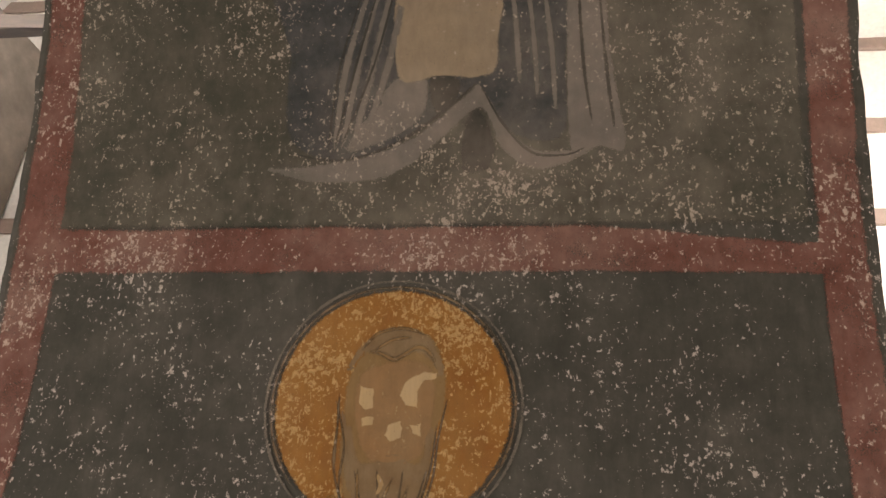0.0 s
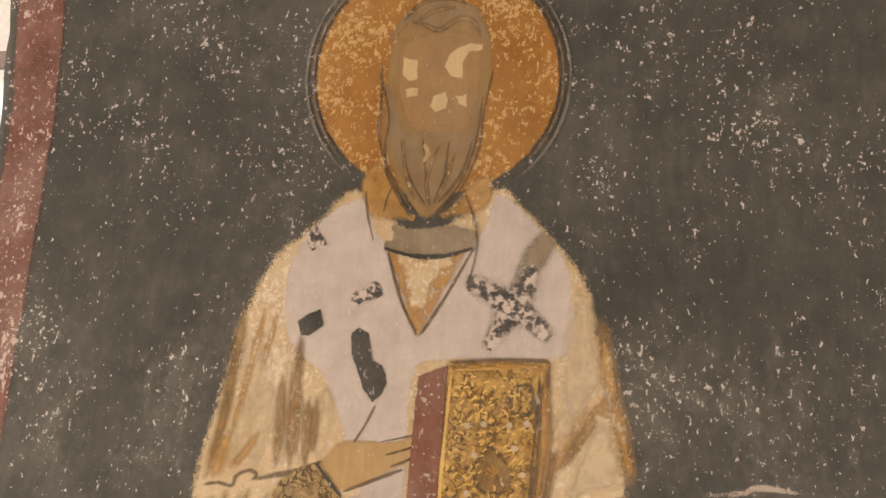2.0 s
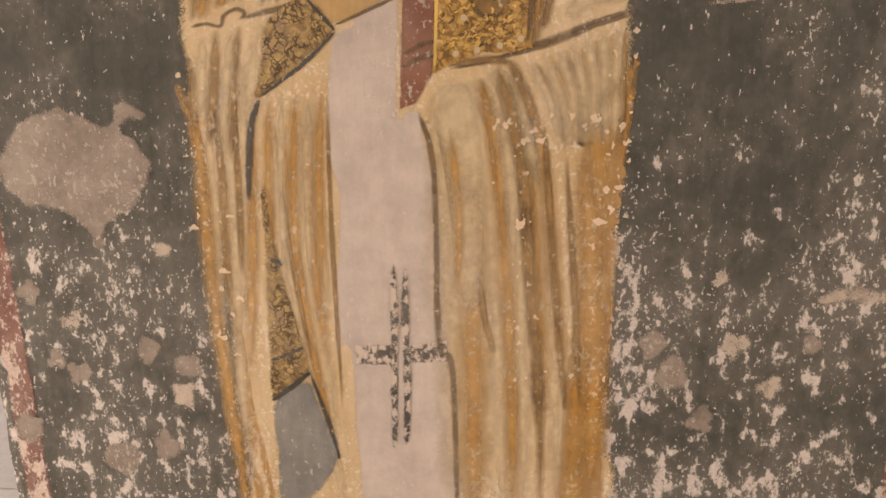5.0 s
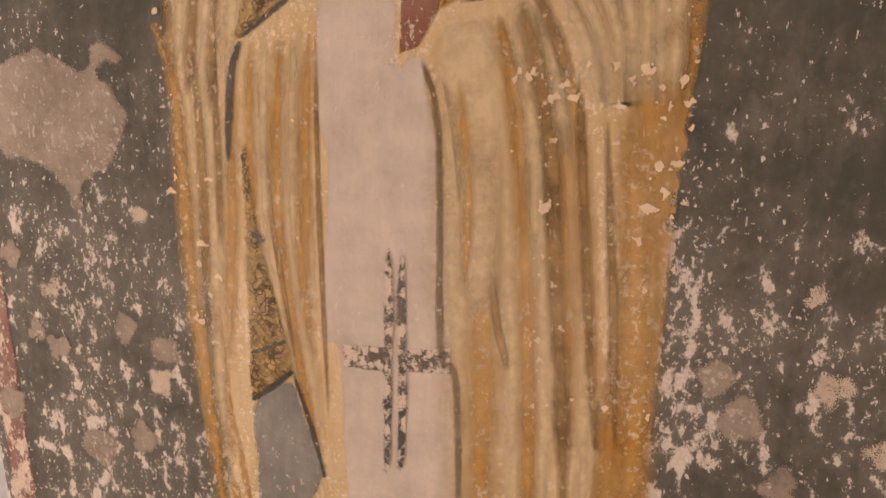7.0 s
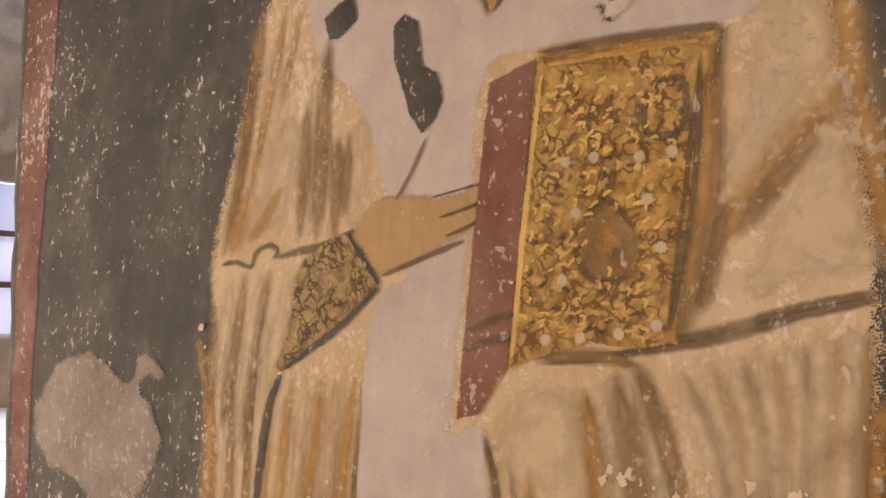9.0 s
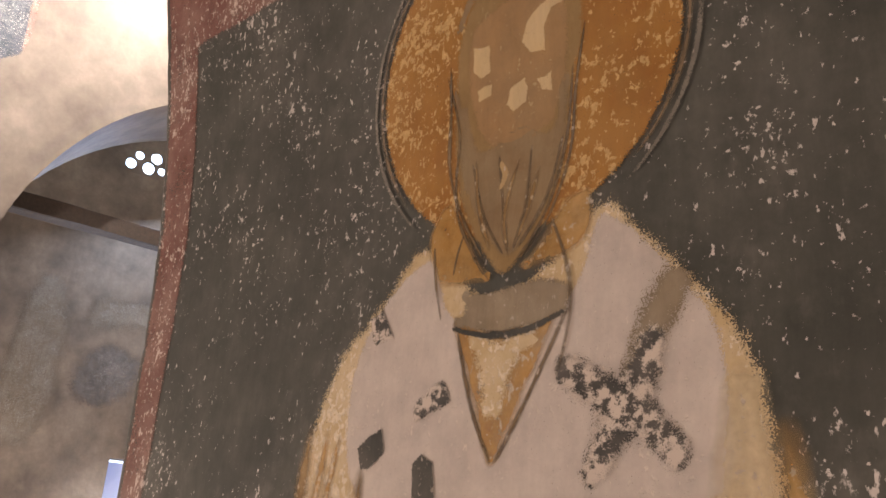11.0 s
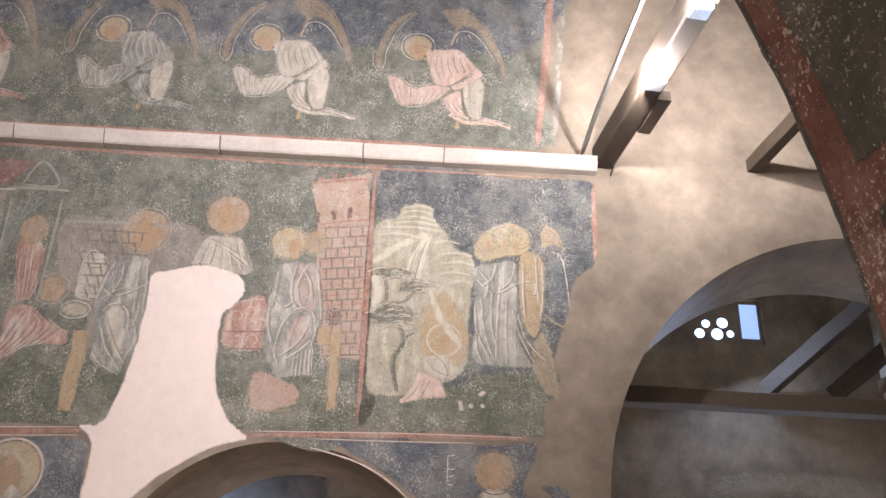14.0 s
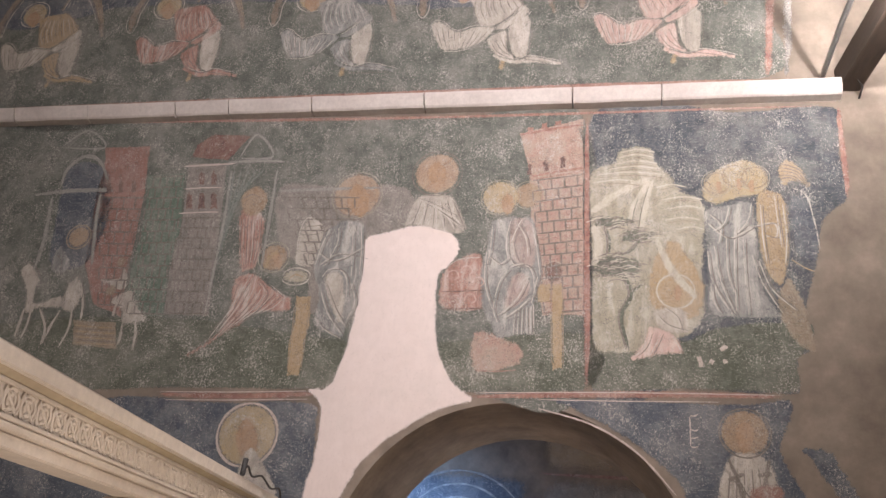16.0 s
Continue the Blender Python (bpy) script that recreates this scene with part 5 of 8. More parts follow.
fig.stroke("w_paleline", 5, [(-4.250, 5.280), (-4.020, 5.290), (-3.770, 5.300)], 0.030)
fig.stroke("w_paleline", 5, [(-4.200, 5.060), (-4.030, 5.070), (-3.850, 5.070)], 0.020)
fig.stroke("w_paleline", 5, [(-4.200, 4.830), (-3.980, 4.840), (-3.830, 4.840)], 0.020)
fig.fill("w_maroon", 5, [(-4.080, 5.100), (-4.090, 5.190), (-4.070, 5.240), (-4.030, 5.190), (-4.010, 5.090)], 0.010, True)
fig.fill("w_maroon", 5, [(-3.960, 5.090), (-3.980, 5.190), (-3.960, 5.240), (-3.920, 5.190), (-3.900, 5.090)], 0.010, True)
fig.fill("w_maroon", 5, [(-4.140, 4.870), (-4.160, 5.000), (-4.140, 5.040), (-4.100, 5.000), (-4.070, 4.870)], 0.010, True)
fig.fill("w_maroon", 5, [(-4.030, 4.870), (-4.050, 5.000), (-4.030, 5.040), (-3.990, 5.000), (-3.960, 4.870)], 0.010, True)
fig.fill("w_maroon", 5, [(-3.920, 4.870), (-3.940, 5.000), (-3.920, 5.040), (-3.880, 5.000), (-3.850, 4.870)], 0.010, True)
fig.joints("w_folddark", 4.5, [(-4.100, 3.950), (-3.730, 3.950), (-3.810, 4.790), (-4.180, 4.790)], 9, 5, 0.012)
fig.done("painted_grey_tower", "painted grey brick tower with arcaded windows and red roof", "wall painting", True)
fig = Paint(wall_map, 0.0005)
fig.fill("w_green", 3, [(-3.820, 5.300), (-3.410, 5.290), (-3.420, 4.810), (-3.450, 3.930), (-3.660, 3.930), (-3.750, 4.610)], 0.010)
fig.fold("w_curtain", 4, [(-3.780, 5.240), (-3.750, 4.820), (-3.750, 4.360)], [(-3.500, 5.240), (-3.660, 5.030), (-3.720, 4.820)], 5, 0.030)
fig.stroke("w_stoneline", 5, [(-3.800, 5.250), (-3.770, 4.710), (-3.770, 3.930)], 0.035)
fig.stroke("w_stoneline", 5, [(-3.390, 5.250), (-3.380, 4.810), (-3.370, 4.310)], 0.035)
fig.stroke("w_stoneline", 5, [(-3.850, 5.310), (-3.620, 5.320), (-3.340, 5.310)], 0.040)
fig.stroke("w_stoneline", 5, [(-3.750, 5.350), (-3.630, 5.580), (-3.450, 5.360), (-3.750, 5.350)], 0.030)
fig.done("painted_doorway", "painted doorway with pale columns, gable and green curtain", "wall painting", True)
fig = Paint(wall_map, 0.0005)
fig.fill("w_greybrick", 3, [(-3.350, 5.070), (-2.840, 5.080), (-2.270, 5.060), (-2.140, 4.710), (-2.310, 4.610), (-2.860, 3.950), (-3.010, 4.320), (-3.250, 4.510)], 0.010)
fig.stroke("w_stoneline", 4, [(-3.360, 5.030), (-3.030, 5.040), (-2.460, 5.050)], 0.040)
fig.joints("w_folddark", 4.5, [(-2.990, 4.370), (-2.560, 4.370), (-2.630, 4.960), (-3.300, 4.970)], 6, 6, 0.012)
fig.done("painted_bench_wall", "painted grey masonry wall behind the table", "wall painting", True)
fig = Paint(wall_map, 0.0005)
fig.fill("w_pinktower", 3, [(-1.400, 5.530), (-1.200, 5.580), (-0.890, 5.650), (-0.870, 4.520), (-0.860, 3.990), (-1.160, 3.980), (-1.260, 4.520), (-1.310, 5.200)], 0.010, True)
fig.stroke("w_red", 4, [(-1.400, 5.510), (-1.170, 5.550), (-0.890, 5.590)], 0.030)
fig.stroke("w_red", 4, [(-1.290, 5.130), (-1.070, 5.170), (-0.880, 5.200)], 0.030)
fig.fill("w_maroon", 5, [(-1.320, 5.140), (-1.320, 5.230), (-1.300, 5.260), (-1.280, 5.220), (-1.280, 5.140)], 0.010, True)
fig.fill("w_maroon", 5, [(-1.190, 5.170), (-1.200, 5.250), (-1.180, 5.280), (-1.150, 5.250), (-1.150, 5.170)], 0.010, True)
fig.fill("w_maroon", 5, [(-1.070, 5.200), (-1.070, 5.280), (-1.050, 5.310), (-1.020, 5.280), (-1.020, 5.200)], 0.010, True)
fig.fill("w_red", 5, [(-1.340, 5.530), (-1.340, 5.580), (-1.280, 5.590), (-1.280, 5.530)], 0.010, True)
fig.fill("w_red", 5, [(-1.230, 5.550), (-1.230, 5.610), (-1.170, 5.620), (-1.170, 5.560)], 0.010, True)
fig.fill("w_red", 5, [(-1.120, 5.580), (-1.120, 5.630), (-1.060, 5.640), (-1.060, 5.590)], 0.010, True)
fig.fold("w_red", 4, [(-1.290, 5.090), (-1.070, 5.130), (-0.880, 5.160)], [(-1.160, 4.000), (-1.000, 4.020), (-0.860, 4.030)], 12, 0.008)
fig.joints("w_folddark", 4.5, [(-1.140, 4.000), (-0.870, 4.030), (-0.880, 5.140), (-1.280, 5.090)], 12, 4, 0.012)
fig.done("painted_battlement_tower", "painted pinkish red tower with battlements and windows", "wall painting", True)
fig = Paint(wall_map, 0.0005)
fig.fill("w_robepale", 5, [(-2.150, 4.980), (-1.900, 4.980), (-1.780, 4.780), (-1.750, 4.660), (-1.870, 4.630), (-2.140, 4.700), (-2.260, 4.700), (-2.220, 4.880)], 0.008)
fig.fold("w_foldpale", 6, [(-2.160, 4.930), (-2.150, 4.810), (-2.220, 4.710)], [(-1.890, 4.930), (-1.860, 4.780), (-1.770, 4.670)], 7, 0.019)
fig.fold("w_folddark", 6, [(-2.130, 4.930), (-2.160, 4.810), (-2.190, 4.710)], [(-1.880, 4.930), (-1.810, 4.780), (-1.760, 4.670)], 6, 0.011)
fig.stroke("w_foldpale", 7, [(-2.140, 4.930), (-2.010, 4.870), (-1.810, 4.740)], 0.016)
fig.stroke("w_folddark", 7, [(-2.110, 4.910), (-1.970, 4.830), (-1.790, 4.700)], 0.010)
fig.stroke("w_foldpale", 7, [(-2.070, 4.900), (-1.930, 4.790), (-1.780, 4.670)], 0.012)
fig.stroke("w_folddark", 7, [(-2.180, 4.950), (-2.050, 4.910), (-1.820, 4.780)], 0.008)
fig.disc("w_halo", 4, (-2.030, 5.170), 0.190)
fig.ring("w_folddark", 5, (-2.030, 5.170), 0.200, 0.012, 0, 360)
fig.fill("w_face", 6, [(-2.120, 5.210), (-2.040, 5.300), (-1.950, 5.210), (-1.950, 5.060), (-2.010, 4.990), (-2.090, 5.060)], 0.003)
fig.done("painted_winged_figure", "faded fresco of a pale robed figure with halo", "wall painting", "tint")
fig = Paint(wall_map, 0.0005)
fig.disc("w_gold", 4, (-3.240, 3.030), 0.230)
fig.ring("w_paleline", 5, (-3.240, 3.030), 0.230, 0.020, 0, 360)
fig.fill("w_robepale", 6, [(-3.270, 2.780), (-3.250, 2.900), (-3.190, 2.950), (-3.110, 2.890), (-3.010, 2.760), (-2.940, 2.610), (-3.270, 2.580)], 0.010)
fig.fill("w_face", 5, [(-3.340, 3.020), (-3.270, 3.170), (-3.140, 3.030), (-3.140, 2.870), (-3.260, 2.860)], 0.010)
fig.done("painted_medallion", "painted gold medallion with a worn pale bust", "wall painting", "tint")
fig = Paint(wall_map, 0.0005)
fig.fill("w_robepale", 5, [(0.040, 3.000), (0.110, 3.080), (0.260, 3.080), (0.350, 2.980), (0.380, 2.810), (0.390, 2.540), (-0.030, 2.510), (-0.010, 2.820)], 0.008)
fig.fold("w_foldpale", 6, [(0.060, 2.970), (0.070, 2.790), (0.030, 2.580)], [(0.280, 2.980), (0.270, 2.800), (0.310, 2.600)], 7, 0.019)
fig.fold("w_folddark", 6, [(0.080, 2.970), (0.060, 2.790), (0.050, 2.580)], [(0.290, 2.980), (0.310, 2.800), (0.310, 2.600)], 6, 0.011)
fig.stroke("w_foldpale", 7, [(0.070, 2.970), (0.160, 2.830), (0.290, 2.700)], 0.016)
fig.stroke("w_folddark", 7, [(0.100, 2.960), (0.180, 2.800), (0.290, 2.670)], 0.010)
fig.stroke("w_foldpale", 7, [(0.120, 2.950), (0.200, 2.780), (0.300, 2.650)], 0.012)
fig.stroke("w_folddark", 7, [(0.040, 2.980), (0.130, 2.850), (0.280, 2.730)], 0.008)
fig.disc("w_halo2", 4, (0.180, 3.200), 0.160)
fig.ring("w_folddark", 5, (0.180, 3.200), 0.160, 0.012, 0, 360)
fig.fill("w_face", 6, [(0.110, 3.230), (0.180, 3.300), (0.250, 3.230), (0.230, 3.110), (0.170, 3.050), (0.120, 3.110)], 0.003)
fig.stroke("w_folddark", 8, [(0.070, 3.030), (0.120, 2.900), (0.150, 2.760)], 0.040)
fig.stroke("w_folddark", 8, [(0.060, 2.890), (0.160, 2.940)], 0.040)
fig.stroke("w_folddark", 8, [(0.320, 3.040), (0.290, 2.910), (0.270, 2.780)], 0.040)
fig.stroke("w_folddark", 8, [(0.240, 2.930), (0.330, 2.950)], 0.040)
fig.fill("w_redbrick", 8, [(0.200, 2.860), (0.390, 2.880), (0.380, 2.740), (0.190, 2.730)], 0.000)
fig.done("painted_saint", "faded fresco of a white robed figure with dark crosses", "wall painting", "tint")
fig = Paint(wall_map, 0.0005)
fig.fill("w_navy", 2, [(0.520, 3.120), (0.690, 3.110), (0.770, 2.970), (0.830, 2.870), (0.850, 2.770), (0.720, 2.800), (0.610, 2.960)], 0.020)
fig.done("dark_plaster_stain", "dark patch of old paint on bare plaster", "wall painting")
fig = Paint(wall_map, 0.0005)
fig.stroke("w_paleline", 6, [(-0.160, 3.300), (-0.130, 3.300), (-0.110, 3.310)], 0.014)
fig.stroke("w_paleline", 6, [(-0.160, 3.210), (-0.130, 3.200), (-0.110, 3.210)], 0.014)
fig.stroke("w_paleline", 6, [(-0.160, 3.150), (-0.140, 3.150), (-0.110, 3.160)], 0.014)
fig.stroke("w_paleline", 6, [(-0.160, 3.100), (-0.140, 3.090), (-0.110, 3.100)], 0.014)
fig.stroke("w_paleline", 6, [(-0.160, 3.300), (-0.160, 3.200), (-0.160, 3.100)], 0.012)
fig.done("painted_inscription", "pale unreadable painted letters on dark blue ground", "wall painting")
fig = Paint(wall_map, 0.0005)
fig.disc("w_halo", 4, (-2.669, 4.983), 0.202)
fig.ring("w_rock", 5, (-2.669, 4.983), 0.207, 0.006, 0, 360)
fig.fill("w_face", 5, [(-2.765, 4.990), (-2.686, 5.108), (-2.565, 5.013), (-2.546, 4.860), (-2.604, 4.770), (-2.704, 4.821)], 0.003)
fig.fill("w_robegrey", 5, [(-2.831, 4.721), (-2.735, 4.771), (-2.572, 4.735), (-2.526, 4.514), (-2.499, 4.230), (-2.517, 4.023), (-2.587, 3.886), (-2.627, 3.765), (-2.780, 3.815), (-2.881, 3.893), (-2.871, 4.123), (-2.946, 4.311), (-2.939, 4.504), (-2.896, 4.652)], 0.008)
fig.fill("w_robepale", 6, [(-2.847, 4.264), (-2.796, 4.321), (-2.708, 4.313), (-2.660, 4.228), (-2.635, 4.043), (-2.657, 3.885), (-2.749, 3.996), (-2.814, 4.133)], 0.006)
fig.stroke("w_foldpale", 7, [(-2.849, 4.156), (-2.768, 3.973), (-2.638, 3.809)], 0.015)
fig.stroke("w_folddark", 7, [(-2.826, 4.152), (-2.745, 3.969), (-2.615, 3.805)], 0.010)
fig.stroke("w_foldpale", 7, [(-2.832, 4.226), (-2.719, 4.006), (-2.610, 3.863)], 0.015)
fig.stroke("w_folddark", 7, [(-2.809, 4.222), (-2.696, 4.001), (-2.587, 3.859)], 0.010)
fig.stroke("w_foldpale", 7, [(-2.781, 4.701), (-2.774, 4.553), (-2.852, 4.359)], 0.015)
fig.stroke("w_folddark", 7, [(-2.757, 4.696), (-2.750, 4.548), (-2.828, 4.355)], 0.010)
fig.stroke("w_foldpale", 7, [(-2.663, 4.721), (-2.644, 4.514), (-2.620, 4.266)], 0.015)
fig.stroke("w_folddark", 7, [(-2.639, 4.715), (-2.621, 4.509), (-2.597, 4.262)], 0.010)
fig.stroke("w_foldpale", 7, [(-2.598, 4.720), (-2.571, 4.514), (-2.558, 4.276)], 0.015)
fig.stroke("w_folddark", 7, [(-2.574, 4.715), (-2.548, 4.510), (-2.535, 4.272)], 0.010)
fig.stroke("w_foldpale", 7, [(-2.926, 4.484), (-2.776, 4.408), (-2.571, 4.514)], 0.015)
fig.stroke("w_folddark", 7, [(-2.902, 4.480), (-2.753, 4.403), (-2.548, 4.510)], 0.010)
fig.stroke("w_foldpale", 7, [(-2.890, 4.369), (-2.748, 4.466), (-2.524, 4.428)], 0.015)
fig.stroke("w_folddark", 7, [(-2.867, 4.364), (-2.724, 4.461), (-2.501, 4.423)], 0.010)
fig.stroke("w_foldpale", 7, [(-2.856, 4.264), (-2.811, 4.331), (-2.720, 4.332), (-2.654, 4.247), (-2.637, 4.089)], 0.015)
fig.stroke("w_folddark", 7, [(-2.833, 4.259), (-2.788, 4.326), (-2.696, 4.327), (-2.630, 4.243), (-2.614, 4.085)], 0.010)
fig.stroke("w_foldpale", 7, [(-2.624, 4.229), (-2.567, 4.067), (-2.616, 3.908)], 0.015)
fig.stroke("w_folddark", 7, [(-2.601, 4.224), (-2.544, 4.063), (-2.593, 3.904)], 0.010)
fig.stroke("w_foldpale", 7, [(-2.872, 3.948), (-2.785, 3.850), (-2.651, 3.782)], 0.015)
fig.stroke("w_folddark", 7, [(-2.848, 3.944), (-2.762, 3.846), (-2.629, 3.778)], 0.010)
fig.stroke("w_foldpale", 7, [(-2.849, 4.686), (-2.897, 4.538), (-2.927, 4.368)], 0.015)
fig.stroke("w_folddark", 7, [(-2.825, 4.681), (-2.873, 4.533), (-2.903, 4.364)], 0.010)
fig.done("painted_seated_figure", "faded fresco of a grey-blue robed seated figure with halo", "wall painting", "tint")
fig = Paint(wall_map, 0.0005)
fig.fill("w_robepale", 4, [(-3.094, 4.367), (-3.103, 4.652), (-3.053, 4.783), (-3.004, 4.803), (-2.894, 4.702), (-2.894, 4.514), (-2.890, 4.369)], 0.012)
fig.stroke("w_foldpale", 5, [(-3.093, 4.416), (-3.099, 4.652), (-3.048, 4.783), (-2.898, 4.702)], 0.018)
fig.stroke("w_folddark", 5, [(-3.113, 4.712), (-3.027, 4.707), (-2.933, 4.712)], 0.009)
fig.stroke("w_folddark", 5, [(-3.101, 4.637), (-3.015, 4.632), (-2.921, 4.637)], 0.009)
fig.stroke("w_folddark", 5, [(-3.089, 4.563), (-3.003, 4.558), (-2.910, 4.563)], 0.009)
fig.stroke("w_folddark", 5, [(-3.077, 4.489), (-2.992, 4.484), (-2.899, 4.489)], 0.009)
fig.stroke("w_folddark", 5, [(-3.065, 4.416), (-2.980, 4.411), (-2.888, 4.417)], 0.009)
fig.stroke("w_folddark", 5, [(-3.065, 4.712), (-3.054, 4.642)], 0.009)
fig.stroke("w_folddark", 5, [(-3.025, 4.637), (-3.014, 4.568)], 0.009)
fig.stroke("w_folddark", 5, [(-3.042, 4.563), (-3.031, 4.494)], 0.009)
fig.stroke("w_folddark", 5, [(-3.002, 4.489), (-2.991, 4.421)], 0.009)
fig.done("painted_pillar", "faded fresco of a pale masonry pillar by the table", "wall painting", True)
fig = Paint(wall_map, 0.0005)
fig.disc("w_halo2", 4, (-3.280, 4.434), 0.124)
fig.ring("w_rock", 5, (-3.280, 4.434), 0.129, 0.006, 0, 360)
fig.fill("w_face", 5, [(-3.314, 4.439), (-3.266, 4.488), (-3.201, 4.440), (-3.193, 4.342), (-3.245, 4.318)], 0.003)
fig.fill("w_ochre", 6, [(-3.356, 4.356), (-3.336, 4.454), (-3.259, 4.503), (-3.236, 4.479), (-3.293, 4.424), (-3.313, 4.327)], 0.003)
fig.fill("w_robered", 5, [(-3.568, 4.267), (-3.423, 4.307), (-3.262, 4.198), (-3.147, 4.128), (-3.078, 4.101), (-3.076, 3.981), (-3.349, 3.957), (-3.442, 3.863), (-3.550, 3.797), (-3.776, 3.627), (-3.856, 3.607), (-3.643, 3.794), (-3.581, 4.018), (-3.595, 4.161)], 0.008)
fig.fold("w_foldpale", 6, [(-3.502, 4.219), (-3.554, 4.005), (-3.752, 3.646)], [(-3.117, 4.110), (-3.235, 3.996), (-3.404, 3.956)], 8, 0.012)
fig.fold("w_folddark", 6, [(-3.535, 4.195), (-3.585, 3.971), (-3.802, 3.617)], [(-3.153, 4.110), (-3.292, 3.977), (-3.460, 3.881)], 8, 0.009)
fig.stroke("w_foldpale", 7, [(-3.441, 4.278), (-3.507, 4.124), (-3.564, 4.005)], 0.012)
fig.stroke("w_folddark", 7, [(-3.417, 4.273), (-3.482, 4.119), (-3.539, 4.000)], 0.009)
fig.stroke("w_foldpale", 7, [(-3.388, 4.244), (-3.296, 4.126), (-3.363, 3.985)], 0.012)
fig.stroke("w_folddark", 7, [(-3.363, 4.240), (-3.272, 4.122), (-3.339, 3.981)], 0.009)
fig.stroke("w_foldpale", 7, [(-3.262, 4.198), (-3.155, 4.119), (-3.077, 4.092)], 0.012)
fig.stroke("w_folddark", 7, [(-3.238, 4.193), (-3.131, 4.115), (-3.053, 4.088)], 0.009)
fig.done("painted_kneeling_figure", "faded fresco of a red robed figure bowing with a dish", "wall painting", "tint")
fig = Paint(wall_map, 0.0005)
fig.fill("w_rock", 8, [(-3.184, 4.261), (-3.152, 4.319), (-3.062, 4.339), (-2.974, 4.310), (-2.957, 4.263), (-2.996, 4.215), (-3.086, 4.205), (-3.154, 4.223)], 0.003)
fig.stroke("w_foldpale", 9, [(-3.184, 4.261), (-3.152, 4.319), (-3.063, 4.343), (-2.969, 4.310), (-2.957, 4.263), (-2.996, 4.215), (-3.085, 4.200), (-3.159, 4.223), (-3.185, 4.266)], 0.018)
fig.stroke("w_ochre", 9, [(-3.122, 4.252), (-3.072, 4.286), (-3.003, 4.263)], 0.023)
fig.done("painted_dish", "painted pale oval dish held over the table", "wall painting", True)
fig = Paint(wall_map, 0.0005)
fig.fill("w_robered", 5, [(-3.650, 4.859), (-3.507, 4.889), (-3.406, 4.765), (-3.392, 4.553), (-3.404, 4.355), (-3.480, 4.306), (-3.549, 4.315), (-3.612, 4.562)], 0.008)
fig.fill("w_halo2", 6, [(-3.662, 4.896), (-3.656, 5.017), (-3.540, 5.090), (-3.424, 4.998), (-3.428, 4.857), (-3.532, 4.786), (-3.617, 4.817)], 0.006)
fig.fold("w_folddark", 7, [(-3.622, 4.792), (-3.587, 4.562), (-3.534, 4.335)], [(-3.445, 4.790), (-3.418, 4.563), (-3.434, 4.365)], 7, 0.010)
fig.fold("w_foldpale", 7, [(-3.602, 4.791), (-3.568, 4.562), (-3.520, 4.364)], [(-3.474, 4.791), (-3.442, 4.563), (-3.445, 4.375)], 4, 0.008)
fig.stroke("w_folddark", 7, [(-3.636, 4.964), (-3.563, 5.000), (-3.486, 4.962)], 0.009)
fig.done("painted_doorway_figure", "faded fresco of a small red robed doorway figure", "wall painting", "tint")
fig = Paint(wall_map, 0.0005)
fig.fill("w_robered", 4, [(-1.916, 4.328), (-1.800, 4.445), (-1.616, 4.460), (-1.579, 4.034), (-1.902, 4.029), (-1.936, 4.213)], 0.012)
fig.stroke("w_pinkrobe", 6, [(-1.876, 4.269), (-1.859, 4.324), (-1.812, 4.329), (-1.787, 4.283), (-1.819, 4.256)], 0.015)
fig.stroke("w_pinkrobe", 6, [(-1.776, 4.306), (-1.759, 4.362), (-1.712, 4.367), (-1.687, 4.321), (-1.719, 4.293)], 0.015)
fig.stroke("w_pinkrobe", 6, [(-1.684, 4.216), (-1.667, 4.271), (-1.620, 4.276), (-1.596, 4.231), (-1.628, 4.203)], 0.015)
fig.stroke("w_pinkrobe", 6, [(-1.842, 4.070), (-1.825, 4.124), (-1.779, 4.129), (-1.754, 4.085), (-1.786, 4.058)], 0.015)
fig.stroke("w_pinkrobe", 6, [(-1.733, 4.081), (-1.716, 4.135), (-1.670, 4.140), (-1.646, 4.095), (-1.677, 4.068)], 0.015)
fig.stroke("w_maroon", 6, [(-1.905, 4.159), (-1.744, 4.166), (-1.588, 4.177)], 0.014)
fig.stroke("w_maroon", 6, [(-1.902, 4.024), (-1.733, 4.027), (-1.579, 4.034)], 0.018)
fig.stroke("w_foldpale", 6, [(-1.903, 4.338), (-1.798, 4.422), (-1.627, 4.441)], 0.014)
fig.fill("w_ochre", 5, [(-1.103, 4.236), (-1.017, 4.237), (-0.995, 3.600), (-1.076, 3.581)], 0.01, True)
fig.fill("w_ochre", 5, [(-1.209, 4.226), (-1.103, 4.236), (-1.098, 4.095), (-1.199, 4.085)], 0.01, True)
fig.fill("w_ochre", 5, [(-3.043, 4.111), (-2.915, 4.113), (-2.892, 3.875), (-2.914, 3.758), (-2.908, 3.478), (-3.018, 3.474), (-3.043, 3.755), (-3.022, 3.899)], 0.01, True)
fig.stroke("w_brown", 6, [(-1.102, 4.227), (-1.090, 3.910), (-1.077, 3.605)], 0.010)
fig.stroke("w_brown", 6, [(-1.017, 4.228), (-1.006, 3.911), (-0.995, 3.608)], 0.010)
fig.stroke("w_brown", 6, [(-3.039, 4.083), (-3.026, 3.786), (-3.014, 3.500)], 0.010)
fig.stroke("w_brown", 6, [(-2.917, 4.094), (-2.913, 3.794), (-2.908, 3.504)], 0.010)
fig.fill("w_maroon", 4, [(-1.161, 4.380), (-1.068, 4.417), (-1.012, 4.335), (-1.034, 4.255), (-1.124, 4.245)], 0.01)
